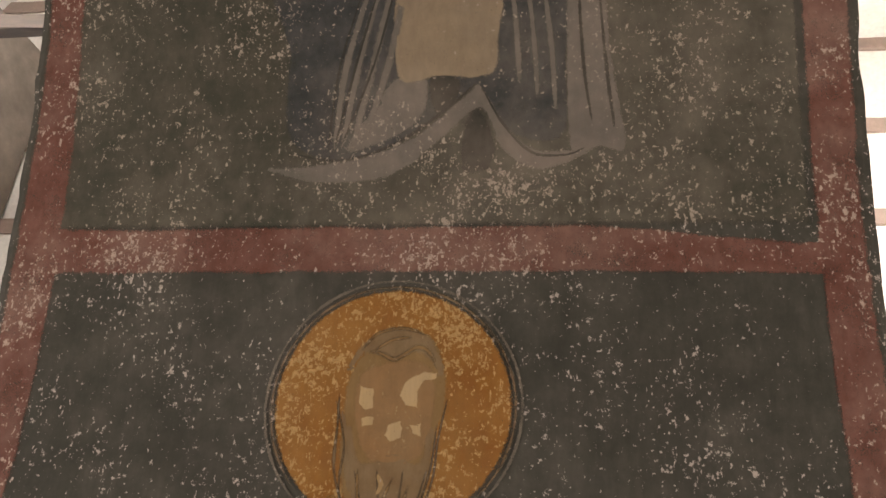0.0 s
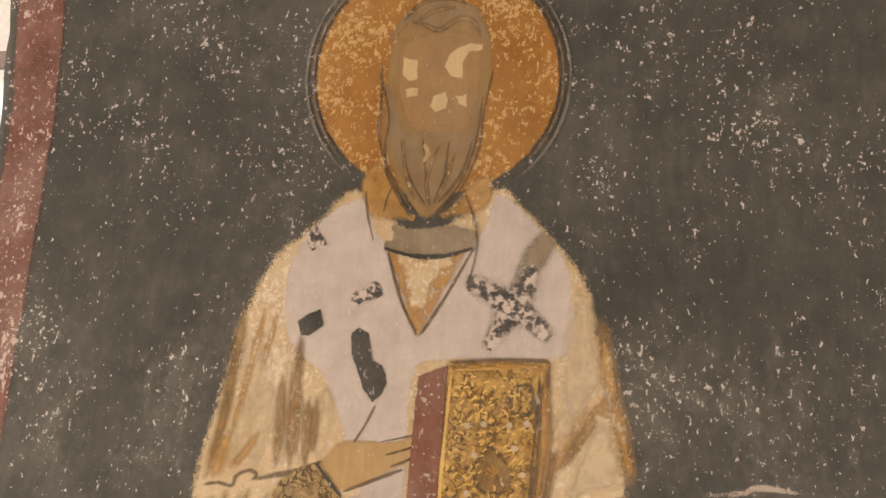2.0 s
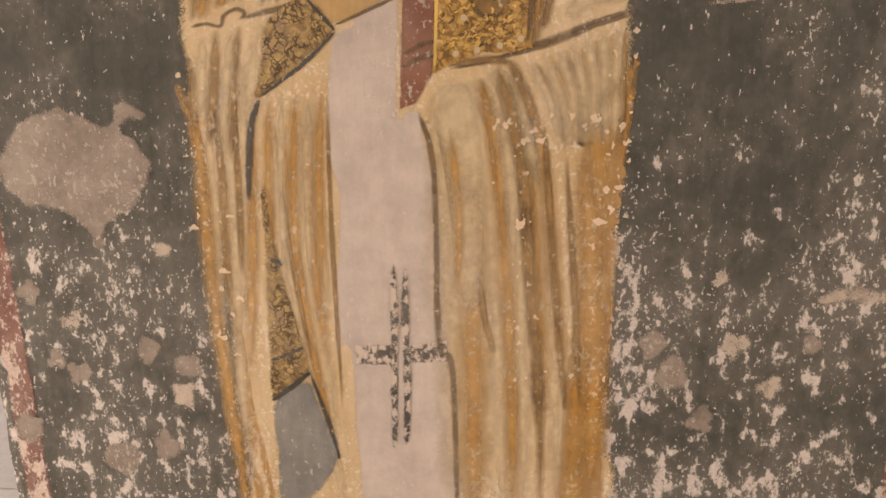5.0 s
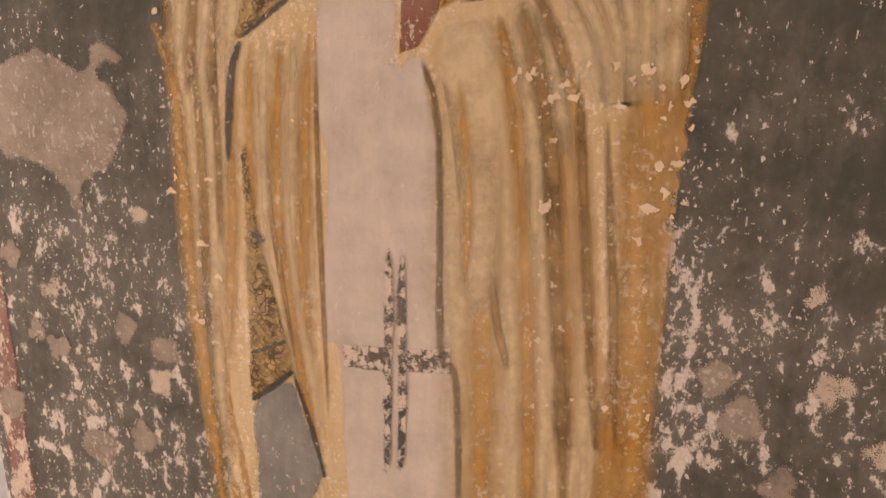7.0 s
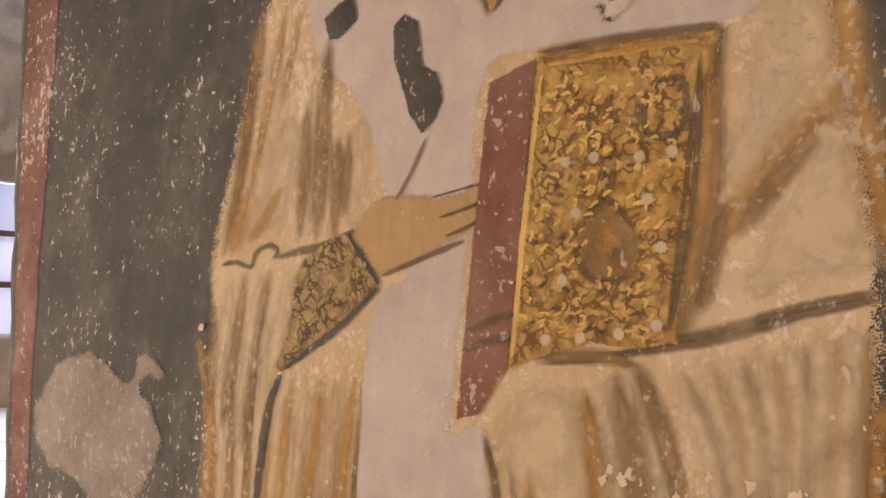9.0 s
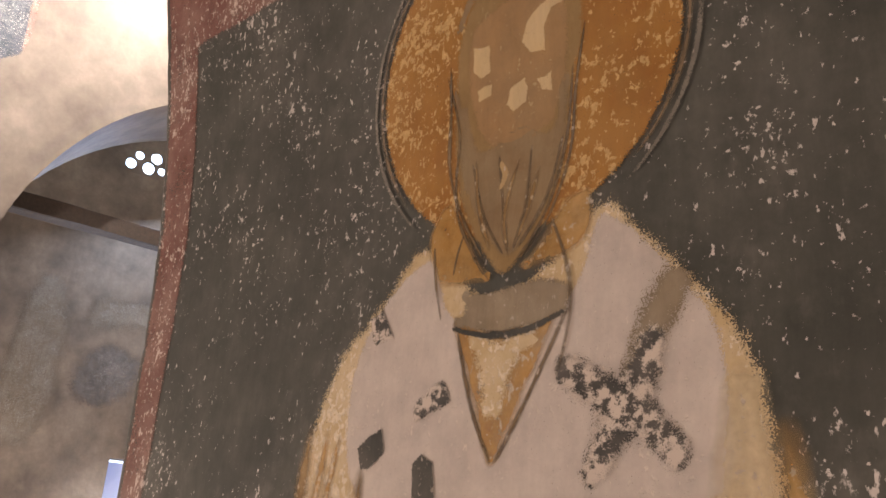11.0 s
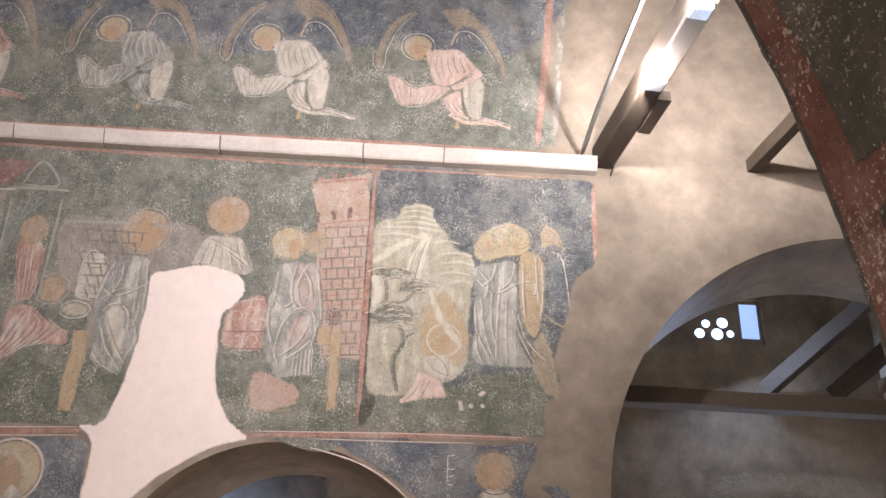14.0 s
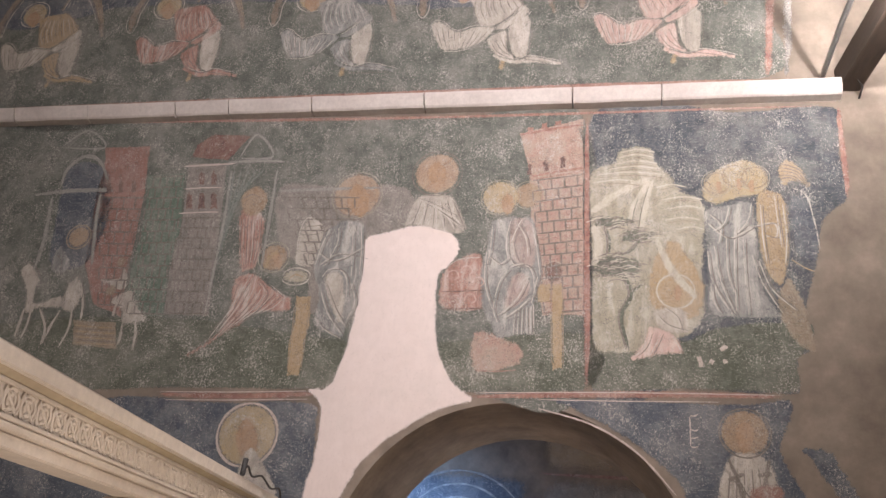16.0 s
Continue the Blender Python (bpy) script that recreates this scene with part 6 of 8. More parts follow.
fig.fill("w_pinktower", 4, [(-1.656, 3.832), (-1.522, 3.861), (-1.388, 3.805), (-1.281, 3.744), (-1.290, 3.607), (-1.486, 3.551), (-1.632, 3.563)], 0.03)
fig.stroke("w_red", 6, [(-1.624, 3.567), (-1.475, 3.559), (-1.316, 3.577)], 0.014)
fig.done("painted_table", "painted reddish table with ochre legs", "wall painting", True)
fig = Paint(wall_map, 0.0005)
fig.disc("w_gold", 4, (-1.512, 4.949), 0.152)
fig.ring("w_rock", 5, (-1.512, 4.949), 0.152, 0.006, 0, 360)
fig.disc("w_halo2", 3, (-1.296, 4.966), 0.120)
fig.ring("w_rock", 4, (-1.296, 4.966), 0.120, 0.006, 0, 360)
fig.fill("w_face", 5, [(-1.520, 4.924), (-1.471, 4.998), (-1.399, 4.948), (-1.401, 4.826), (-1.455, 4.782), (-1.506, 4.841)], 0.003)
fig.fill("w_robegrey", 5, [(-1.570, 4.745), (-1.443, 4.792), (-1.253, 4.772), (-1.199, 4.601), (-1.155, 4.325), (-1.193, 4.146), (-1.211, 3.980), (-1.205, 3.843), (-1.329, 3.823), (-1.469, 3.794), (-1.541, 3.904), (-1.609, 4.052), (-1.636, 4.321), (-1.601, 4.554)], 0.008)
fig.fill("w_robepink", 6, [(-1.419, 4.763), (-1.269, 4.762), (-1.220, 4.587), (-1.219, 4.379), (-1.293, 4.356), (-1.397, 4.415), (-1.439, 4.563)], 0.008)
fig.fill("w_robepink", 6, [(-1.421, 4.242), (-1.355, 4.333), (-1.266, 4.297), (-1.243, 4.155), (-1.340, 4.043), (-1.443, 4.041)], 0.008)
fig.stroke("w_foldpale", 7, [(-1.416, 4.773), (-1.447, 4.563), (-1.396, 4.396), (-1.235, 4.361)], 0.015)
fig.stroke("w_folddark", 7, [(-1.394, 4.768), (-1.426, 4.559), (-1.374, 4.392), (-1.214, 4.357)], 0.011)
fig.stroke("w_foldpale", 7, [(-1.334, 4.772), (-1.405, 4.563), (-1.354, 4.397)], 0.015)
fig.stroke("w_folddark", 7, [(-1.312, 4.767), (-1.383, 4.559), (-1.332, 4.392)], 0.011)
fig.stroke("w_foldpale", 7, [(-1.264, 4.733), (-1.216, 4.508), (-1.182, 4.280)], 0.015)
fig.stroke("w_folddark", 7, [(-1.242, 4.728), (-1.195, 4.503), (-1.162, 4.276)], 0.011)
fig.stroke("w_foldpale", 7, [(-1.589, 4.507), (-1.588, 4.240), (-1.496, 3.966)], 0.015)
fig.stroke("w_folddark", 7, [(-1.567, 4.502), (-1.567, 4.236), (-1.475, 3.962)], 0.011)
fig.stroke("w_foldpale", 7, [(-1.410, 4.351), (-1.479, 4.241), (-1.512, 4.036), (-1.473, 3.923)], 0.015)
fig.stroke("w_folddark", 7, [(-1.389, 4.346), (-1.458, 4.237), (-1.492, 4.032), (-1.452, 3.919)], 0.011)
fig.stroke("w_foldpale", 7, [(-1.559, 4.706), (-1.564, 4.516), (-1.580, 4.377)], 0.015)
fig.stroke("w_folddark", 7, [(-1.537, 4.701), (-1.542, 4.512), (-1.559, 4.372)], 0.011)
fig.stroke("w_foldpale", 7, [(-1.419, 4.360), (-1.316, 4.388), (-1.242, 4.325), (-1.218, 4.155)], 0.015)
fig.stroke("w_folddark", 7, [(-1.398, 4.355), (-1.294, 4.383), (-1.221, 4.320), (-1.198, 4.151)], 0.011)
fig.stroke("w_foldpale", 7, [(-1.269, 4.288), (-1.343, 4.109), (-1.480, 3.975)], 0.015)
fig.stroke("w_folddark", 7, [(-1.248, 4.284), (-1.322, 4.105), (-1.459, 3.971)], 0.011)
fig.stroke("w_foldpale", 7, [(-1.222, 4.155), (-1.319, 4.043), (-1.437, 3.954)], 0.015)
fig.stroke("w_folddark", 7, [(-1.202, 4.151), (-1.299, 4.039), (-1.417, 3.950)], 0.011)
fig.stroke("w_foldpale", 7, [(-1.568, 4.446), (-1.484, 4.387), (-1.415, 4.447)], 0.015)
fig.stroke("w_folddark", 7, [(-1.546, 4.442), (-1.462, 4.382), (-1.394, 4.442)], 0.011)
fig.stroke("w_foldpale", 7, [(-1.199, 4.289), (-1.213, 4.222), (-1.239, 4.067)], 0.015)
fig.stroke("w_folddark", 7, [(-1.178, 4.285), (-1.192, 4.217), (-1.218, 4.063)], 0.011)
fig.stroke("w_foldpale", 7, [(-1.375, 4.729), (-1.305, 4.610), (-1.277, 4.448)], 0.015)
fig.stroke("w_folddark", 7, [(-1.353, 4.724), (-1.284, 4.606), (-1.255, 4.443)], 0.011)
fig.fold("w_foldpale", 6, [(-1.351, 4.030), (-1.355, 3.934), (-1.357, 3.831)], [(-1.219, 4.067), (-1.213, 3.937), (-1.205, 3.843)], 6, 0.011)
fig.fold("w_folddark", 6, [(-1.339, 4.030), (-1.342, 3.934), (-1.345, 3.831)], [(-1.230, 4.058), (-1.225, 3.937), (-1.217, 3.843)], 5, 0.010)
fig.done("painted_seated_figure", "faded fresco of a rosy grey robed figure at the table", "wall painting", "tint")
fig = Paint(wall_map, 0.0005)
fig.fill("w_robepale", 4, [(-5.518, 4.290), (-5.475, 4.373), (-5.393, 4.352), (-5.294, 4.225), (-5.305, 4.139), (-5.279, 4.025), (-5.060, 4.092), (-5.015, 3.975), (-5.228, 3.961), (-5.293, 3.921), (-5.367, 3.939), (-5.416, 4.123)], 0.008)
fig.stroke("w_robepale", 5, [(-5.368, 3.974), (-5.373, 3.860), (-5.383, 3.715)], 0.032)
fig.stroke("w_robepale", 5, [(-5.303, 3.950), (-5.300, 3.828), (-5.323, 3.707)], 0.032)
fig.stroke("w_robepale", 5, [(-5.232, 3.976), (-5.128, 3.807), (-5.125, 3.664)], 0.032)
fig.stroke("w_folddark", 6, [(-5.347, 3.974), (-5.352, 3.861), (-5.362, 3.715)], 0.008)
fig.stroke("w_folddark", 6, [(-5.282, 3.950), (-5.279, 3.828), (-5.303, 3.707)], 0.008)
fig.stroke("w_folddark", 6, [(-5.212, 3.976), (-5.108, 3.808), (-5.105, 3.665)], 0.008)
fig.stroke("w_folddark", 6, [(-5.518, 4.290), (-5.475, 4.373), (-5.393, 4.352), (-5.294, 4.225), (-5.305, 4.139), (-5.279, 4.025)], 0.008)
fig.done("painted_donkey", "faded pale fresco of a standing donkey", "wall painting", "tint")
fig = Paint(wall_map, 0.0005)
fig.fill("w_robepale", 4, [(-5.053, 4.102), (-5.024, 4.218), (-4.954, 4.264), (-4.882, 4.154), (-4.872, 4.031), (-4.914, 3.947), (-5.006, 3.946), (-5.064, 4.003)], 0.008)
fig.stroke("w_robepale", 5, [(-4.934, 3.981), (-4.915, 3.812), (-4.958, 3.650)], 0.032)
fig.stroke("w_robepale", 5, [(-5.032, 3.965), (-5.087, 3.808), (-5.115, 3.665)], 0.032)
fig.stroke("w_robepale", 5, [(-4.916, 4.204), (-4.845, 4.007), (-4.831, 3.871)], 0.032)
fig.stroke("w_folddark", 6, [(-4.914, 3.981), (-4.895, 3.813), (-4.938, 3.650)], 0.008)
fig.stroke("w_folddark", 6, [(-5.012, 3.965), (-5.067, 3.809), (-5.094, 3.665)], 0.008)
fig.stroke("w_folddark", 6, [(-4.896, 4.204), (-4.824, 4.007), (-4.811, 3.872)], 0.008)
fig.stroke("w_folddark", 6, [(-5.053, 4.102), (-5.024, 4.218), (-4.954, 4.264), (-4.882, 4.154), (-4.872, 4.031), (-4.914, 3.947)], 0.008)
fig.done("painted_donkey", "faded pale fresco of a donkey seen from behind", "wall painting", "tint")
fig = Paint(wall_map, 0.0005)
fig.fill("w_robepale", 4, [(-4.623, 4.030), (-4.538, 4.129), (-4.433, 4.150), (-4.370, 4.039), (-4.261, 3.921), (-4.269, 3.874), (-4.459, 3.846), (-4.505, 3.964)], 0.008)
fig.stroke("w_robepale", 5, [(-4.453, 3.860), (-4.445, 3.775), (-4.448, 3.673)], 0.032)
fig.stroke("w_robepale", 5, [(-4.345, 3.881), (-4.319, 3.778), (-4.310, 3.630)], 0.032)
fig.stroke("w_robepale", 5, [(-4.533, 4.110), (-4.551, 3.988), (-4.552, 3.915)], 0.032)
fig.stroke("w_folddark", 6, [(-4.433, 3.861), (-4.426, 3.776), (-4.428, 3.673)], 0.008)
fig.stroke("w_folddark", 6, [(-4.325, 3.882), (-4.299, 3.779), (-4.291, 3.631)], 0.008)
fig.stroke("w_folddark", 6, [(-4.513, 4.110), (-4.531, 3.988), (-4.532, 3.916)], 0.008)
fig.stroke("w_folddark", 6, [(-4.623, 4.030), (-4.538, 4.129), (-4.433, 4.150), (-4.370, 4.039), (-4.261, 3.921), (-4.269, 3.874)], 0.008)
fig.done("painted_boy", "faded fresco of a boy in a pale tunic bending", "wall painting", "tint")
fig = Paint(wall_map, 0.0005)
fig.fill("w_robepale", 4, [(-4.747, 4.226), (-4.601, 4.252), (-4.573, 4.338), (-4.501, 4.278), (-4.491, 4.159), (-4.564, 4.129)], 0.008)
fig.stroke("w_robepale", 5, [(-4.576, 4.232), (-4.658, 4.217), (-4.747, 4.226)], 0.032)
fig.stroke("w_folddark", 6, [(-4.556, 4.233), (-4.638, 4.217), (-4.727, 4.226)], 0.008)
fig.stroke("w_folddark", 6, [(-4.747, 4.226), (-4.601, 4.252), (-4.573, 4.338), (-4.501, 4.278), (-4.491, 4.159), (-4.564, 4.129)], 0.008)
fig.done("painted_boy", "faded fresco of a boy in pale cloth reaching out", "wall painting", "tint")
fig = Paint(wall_map, 0.0005)
fig.disc("w_brown", 5, (-4.630, 4.133), 0.060)
fig.disc("w_brown", 5, (-4.601, 4.388), 0.055)
fig.disc("w_halo2", 5, (-5.056, 4.614), 0.106)
fig.ring("w_brown", 6, (-5.056, 4.614), 0.110, 0.014, 0, 360)
fig.fill("w_robegrey", 5, [(-5.256, 4.447), (-5.205, 4.541), (-5.119, 4.468), (-5.044, 4.355), (-5.103, 4.273), (-5.225, 4.292)], 0.01)
fig.stroke("w_folddark", 7, [(-5.222, 4.457), (-5.146, 4.380), (-5.151, 4.293)], 0.009)
fig.done("painted_rider", "faded fresco of a grey robed rider with halo", "wall painting", "tint")
fig = Paint(wall_map, 0.0005)
fig.fill("w_brown", 4, [(-4.894, 3.880), (-4.509, 3.869), (-4.443, 3.636), (-4.847, 3.667)], 0.008, True)
fig.stroke("w_ochre", 5, [(-4.875, 3.832), (-4.686, 3.822), (-4.501, 3.817)], 0.012)
fig.stroke("w_ochre", 5, [(-4.862, 3.785), (-4.673, 3.775), (-4.488, 3.770)], 0.012)
fig.stroke("w_ochre", 5, [(-4.848, 3.738), (-4.660, 3.728), (-4.476, 3.723)], 0.012)
fig.stroke("w_ochre", 5, [(-4.834, 3.691), (-4.647, 3.681), (-4.463, 3.677)], 0.012)
fig.stroke("w_folddark", 5, [(-4.869, 3.808), (-4.680, 3.798), (-4.494, 3.793)], 0.009)
fig.stroke("w_folddark", 5, [(-4.855, 3.761), (-4.667, 3.751), (-4.482, 3.746)], 0.009)
fig.stroke("w_folddark", 5, [(-4.841, 3.714), (-4.653, 3.705), (-4.470, 3.700)], 0.009)
fig.done("painted_tub", "painted brown slatted wooden trough", "wall painting", True)
fig = Paint(wall_map, 0.0005)
fig.fill("w_rock", 3, [(-0.847, 5.127), (-0.666, 5.252), (-0.615, 5.362), (-0.392, 5.381), (-0.339, 5.245), (-0.231, 5.125), (-0.169, 4.999), (-0.012, 4.903), (-0.007, 4.609), (-0.028, 4.257), (-0.028, 4.045), (-0.069, 3.928), (-0.184, 3.835), (-0.486, 3.721), (-0.785, 3.729), (-0.820, 3.988), (-0.819, 4.472)], 0.02)
fig.fill("w_ochre", 4, [(-0.363, 4.474), (-0.203, 4.587), (-0.036, 4.235), (-0.067, 3.994), (-0.275, 3.948), (-0.425, 4.157)], 0.04)
fig.stroke("w_rockpale", 5, [(-0.387, 5.089), (-0.499, 4.889), (-0.561, 4.693)], 0.074)
fig.stroke("w_rockpale", 5, [(-0.375, 5.089), (-0.430, 4.865), (-0.460, 4.655)], 0.064)
fig.stroke("w_rockpale", 5, [(-0.395, 5.099), (-0.644, 4.963), (-0.825, 4.807)], 0.092)
fig.stroke("w_rockpale", 5, [(-0.361, 4.609), (-0.248, 4.341), (-0.081, 4.128)], 0.083)
fig.stroke("w_rockpale", 5, [(-0.815, 4.703), (-0.764, 4.564), (-0.794, 4.382)], 0.101)
fig.stroke("w_rockpale", 5, [(-0.611, 5.326), (-0.480, 5.353), (-0.351, 5.325)], 0.023)
fig.stroke("w_brown", 5, [(-0.590, 5.300), (-0.480, 5.323), (-0.376, 5.300)], 0.009)
fig.stroke("w_rockpale", 5, [(-0.628, 5.281), (-0.493, 5.308), (-0.360, 5.280)], 0.023)
fig.stroke("w_brown", 5, [(-0.607, 5.256), (-0.493, 5.278), (-0.385, 5.256)], 0.009)
fig.stroke("w_rockpale", 5, [(-0.645, 5.227), (-0.487, 5.253), (-0.332, 5.225)], 0.023)
fig.stroke("w_brown", 5, [(-0.623, 5.202), (-0.487, 5.223), (-0.357, 5.201)], 0.009)
fig.stroke("w_rockpale", 5, [(-0.708, 5.178), (-0.508, 5.204), (-0.312, 5.176)], 0.023)
fig.stroke("w_brown", 5, [(-0.686, 5.153), (-0.508, 5.175), (-0.337, 5.152)], 0.009)
fig.stroke("w_rockpale", 5, [(-0.813, 5.131), (-0.540, 5.155), (-0.272, 5.126)], 0.023)
fig.stroke("w_brown", 5, [(-0.791, 5.106), (-0.540, 5.126), (-0.297, 5.102)], 0.009)
fig.stroke("w_rockpale", 5, [(-0.829, 5.062), (-0.631, 5.089), (-0.437, 5.061)], 0.023)
fig.stroke("w_brown", 5, [(-0.807, 5.038), (-0.631, 5.059), (-0.462, 5.037)], 0.009)
fig.stroke("w_rockpale", 5, [(-0.355, 5.016), (-0.243, 5.043), (-0.132, 5.018)], 0.023)
fig.stroke("w_brown", 5, [(-0.335, 4.992), (-0.243, 5.015), (-0.157, 4.994)], 0.009)
fig.stroke("w_rockpale", 5, [(-0.316, 4.911), (-0.164, 4.938), (-0.016, 4.912)], 0.023)
fig.stroke("w_brown", 5, [(-0.296, 4.887), (-0.165, 4.909), (-0.040, 4.889)], 0.009)
fig.stroke("w_rockpale", 5, [(-0.277, 4.835), (-0.146, 4.862), (-0.018, 4.838)], 0.023)
fig.stroke("w_brown", 5, [(-0.258, 4.812), (-0.147, 4.834), (-0.043, 4.815)], 0.009)
fig.stroke("w_rockpale", 5, [(-0.299, 4.742), (-0.169, 4.769), (-0.041, 4.746)], 0.023)
fig.stroke("w_brown", 5, [(-0.279, 4.719), (-0.170, 4.742), (-0.066, 4.723)], 0.009)
fig.stroke("w_rockpale", 5, [(-0.221, 4.664), (-0.116, 4.691), (-0.013, 4.668)], 0.023)
fig.stroke("w_brown", 5, [(-0.202, 4.641), (-0.116, 4.664), (-0.037, 4.645)], 0.009)
fig.stroke("w_olive", 5, [(-0.479, 4.937), (-0.512, 4.818), (-0.529, 4.702)], 0.009)
fig.stroke("w_olive", 5, [(-0.404, 5.031), (-0.455, 4.842), (-0.480, 4.678)], 0.009)
fig.done("painted_mountain", "painted pale yellow-green rocky mountain", "wall painting", "tint")
fig = Paint(wall_map, 0.0005)
fig.stroke("w_folddark", 6, [(-0.609, 4.321), (-0.546, 4.164), (-0.616, 3.983), (-0.562, 3.735)], 0.037)
fig.stroke("w_olive", 6, [(-0.593, 4.321), (-0.530, 4.164), (-0.601, 3.983), (-0.547, 3.735)], 0.037)
fig.stroke("w_folddark", 6, [(-0.554, 4.164), (-0.515, 4.199), (-0.475, 4.234)], 0.023)
fig.stroke("w_olive", 6, [(-0.538, 4.164), (-0.499, 4.199), (-0.460, 4.235)], 0.023)
fig.stroke("w_folddark", 6, [(-0.732, 4.693), (-0.703, 4.587), (-0.706, 4.473)], 0.023)
fig.stroke("w_olive", 6, [(-0.716, 4.693), (-0.687, 4.587), (-0.690, 4.473)], 0.023)
fig.stroke("w_folddark", 6, [(-0.481, 4.587), (-0.553, 4.496), (-0.621, 4.464)], 0.023)
fig.stroke("w_olive", 6, [(-0.465, 4.587), (-0.537, 4.496), (-0.605, 4.464)], 0.023)
leaf_clump(fig, (-0.675, 4.730), 0.166, 0.055, 34)
leaf_clump(fig, (-0.473, 4.619), 0.138, 0.064, 30)
leaf_clump(fig, (-0.633, 4.374), 0.193, 0.110, 70)
fig.done("painted_tree", "painted small olive-green tree on the mountain", "wall painting", "tint")
fig = Paint(wall_map, 0.0005)
fig.fill("w_gold", 4, [(-0.034, 4.950), (0.012, 5.111), (0.156, 5.219), (0.298, 5.250), (0.412, 5.185), (0.454, 5.042), (0.382, 4.945), (0.209, 4.910), (0.105, 4.864), (0.019, 4.875)], 0.008)
fig.ring("w_brown", 5, (0.081, 5.048), 0.087, 0.011, 0, 360)
fig.ring("w_rock", 5, (0.081, 5.048), 0.106, 0.006, 0, 360)
fig.ring("w_brown", 5, (0.211, 5.108), 0.087, 0.011, 0, 360)
fig.ring("w_rock", 5, (0.211, 5.108), 0.106, 0.006, 0, 360)
fig.ring("w_brown", 5, (0.348, 5.091), 0.087, 0.011, 0, 360)
fig.ring("w_rock", 5, (0.348, 5.091), 0.106, 0.006, 0, 360)
fig.fill("w_face", 6, [(0.061, 5.034), (0.098, 5.081), (0.132, 5.028), (0.117, 4.958), (0.077, 4.958)], 0.003)
fig.fill("w_face", 6, [(0.204, 5.060), (0.242, 5.107), (0.275, 5.054), (0.260, 4.984), (0.220, 4.984)], 0.003)
fig.fill("w_face", 6, [(0.290, 5.040), (0.328, 5.087), (0.360, 5.034), (0.344, 4.964), (0.305, 4.965)], 0.003)
fig.fill("w_robegrey", 5, [(-0.019, 4.828), (0.161, 4.882), (0.325, 4.899), (0.344, 4.689), (0.353, 4.468), (0.355, 4.261), (0.438, 4.070), (0.520, 4.005), (0.374, 3.982), (0.192, 3.983), (-0.010, 4.020), (-0.009, 4.335), (-0.023, 4.600)], 0.008)
fig.fill("w_ochre", 6, [(0.339, 4.941), (0.478, 4.990), (0.565, 4.869), (0.564, 4.600), (0.527, 4.339), (0.486, 4.237), (0.414, 4.261), (0.363, 4.389), (0.336, 4.555)], 0.008)
fig.fill("w_brown", 5, [(0.513, 4.305), (0.590, 4.213), (0.638, 4.048), (0.663, 3.753), (0.509, 3.852), (0.425, 4.094)], 0.02)
fig.fill("w_navy", 5, [(0.572, 4.915), (0.685, 4.941), (0.728, 4.777), (0.754, 4.643), (0.746, 4.469), (0.697, 4.409), (0.592, 4.477), (0.564, 4.600)], 0.01)
fig.fill("w_ochre", 6, [(0.506, 5.178), (0.573, 5.249), (0.683, 5.165), (0.733, 4.977), (0.687, 5.015), (0.612, 5.044), (0.533, 5.008), (0.508, 5.093)], 0.008)
fig.fold("w_folddark", 7, [(0.531, 5.206), (0.662, 5.147), (0.723, 4.996)], [(0.522, 5.074), (0.600, 5.082), (0.687, 5.015)], 5, 0.009)
fig.stroke("w_foldpale", 7, [(-0.003, 4.511), (0.025, 4.249), (0.156, 3.998)], 0.016)
fig.stroke("w_folddark", 7, [(0.016, 4.506), (0.044, 4.245), (0.174, 3.995)], 0.012)
fig.stroke("w_foldpale", 7, [(0.042, 4.564), (0.079, 4.258), (0.171, 4.007)], 0.016)
fig.stroke("w_folddark", 7, [(0.061, 4.560), (0.097, 4.254), (0.189, 4.003)], 0.012)
fig.stroke("w_foldpale", 7, [(0.190, 4.690), (0.173, 4.345), (0.172, 4.023)], 0.016)
fig.stroke("w_folddark", 7, [(0.209, 4.685), (0.192, 4.341), (0.190, 4.020)], 0.012)
fig.stroke("w_foldpale", 7, [(0.247, 4.609), (0.240, 4.337), (0.252, 4.008)], 0.016)
fig.stroke("w_folddark", 7, [(0.266, 4.604), (0.259, 4.333), (0.270, 4.005)], 0.012)
fig.stroke("w_foldpale", 7, [(0.293, 4.476), (0.355, 4.252), (0.472, 4.029)], 0.016)
fig.stroke("w_folddark", 7, [(0.312, 4.472), (0.373, 4.248), (0.489, 4.025)], 0.012)
fig.stroke("w_foldpale", 7, [(0.336, 4.433), (0.411, 4.211), (0.567, 4.047)], 0.016)
fig.stroke("w_folddark", 7, [(0.354, 4.428), (0.429, 4.207), (0.584, 4.043)], 0.012)
fig.stroke("w_foldpale", 7, [(-0.003, 4.727), (0.147, 4.600), (0.313, 4.689)], 0.016)
fig.stroke("w_folddark", 7, [(0.017, 4.722), (0.166, 4.595), (0.332, 4.685)], 0.012)
fig.stroke("w_foldpale", 7, [(0.313, 4.689), (0.459, 4.716), (0.467, 4.608), (0.378, 4.626)], 0.016)
fig.stroke("w_folddark", 7, [(0.332, 4.685), (0.478, 4.711), (0.486, 4.604), (0.396, 4.622)], 0.012)
fig.stroke("w_foldpale", 7, [(0.019, 4.791), (0.094, 4.699), (0.076, 4.555)], 0.016)
fig.stroke("w_folddark", 7, [(0.039, 4.786), (0.113, 4.695), (0.095, 4.551)], 0.012)
fig.stroke("w_foldpale", 7, [(0.159, 4.855), (0.122, 4.722), (0.041, 4.654)], 0.016)
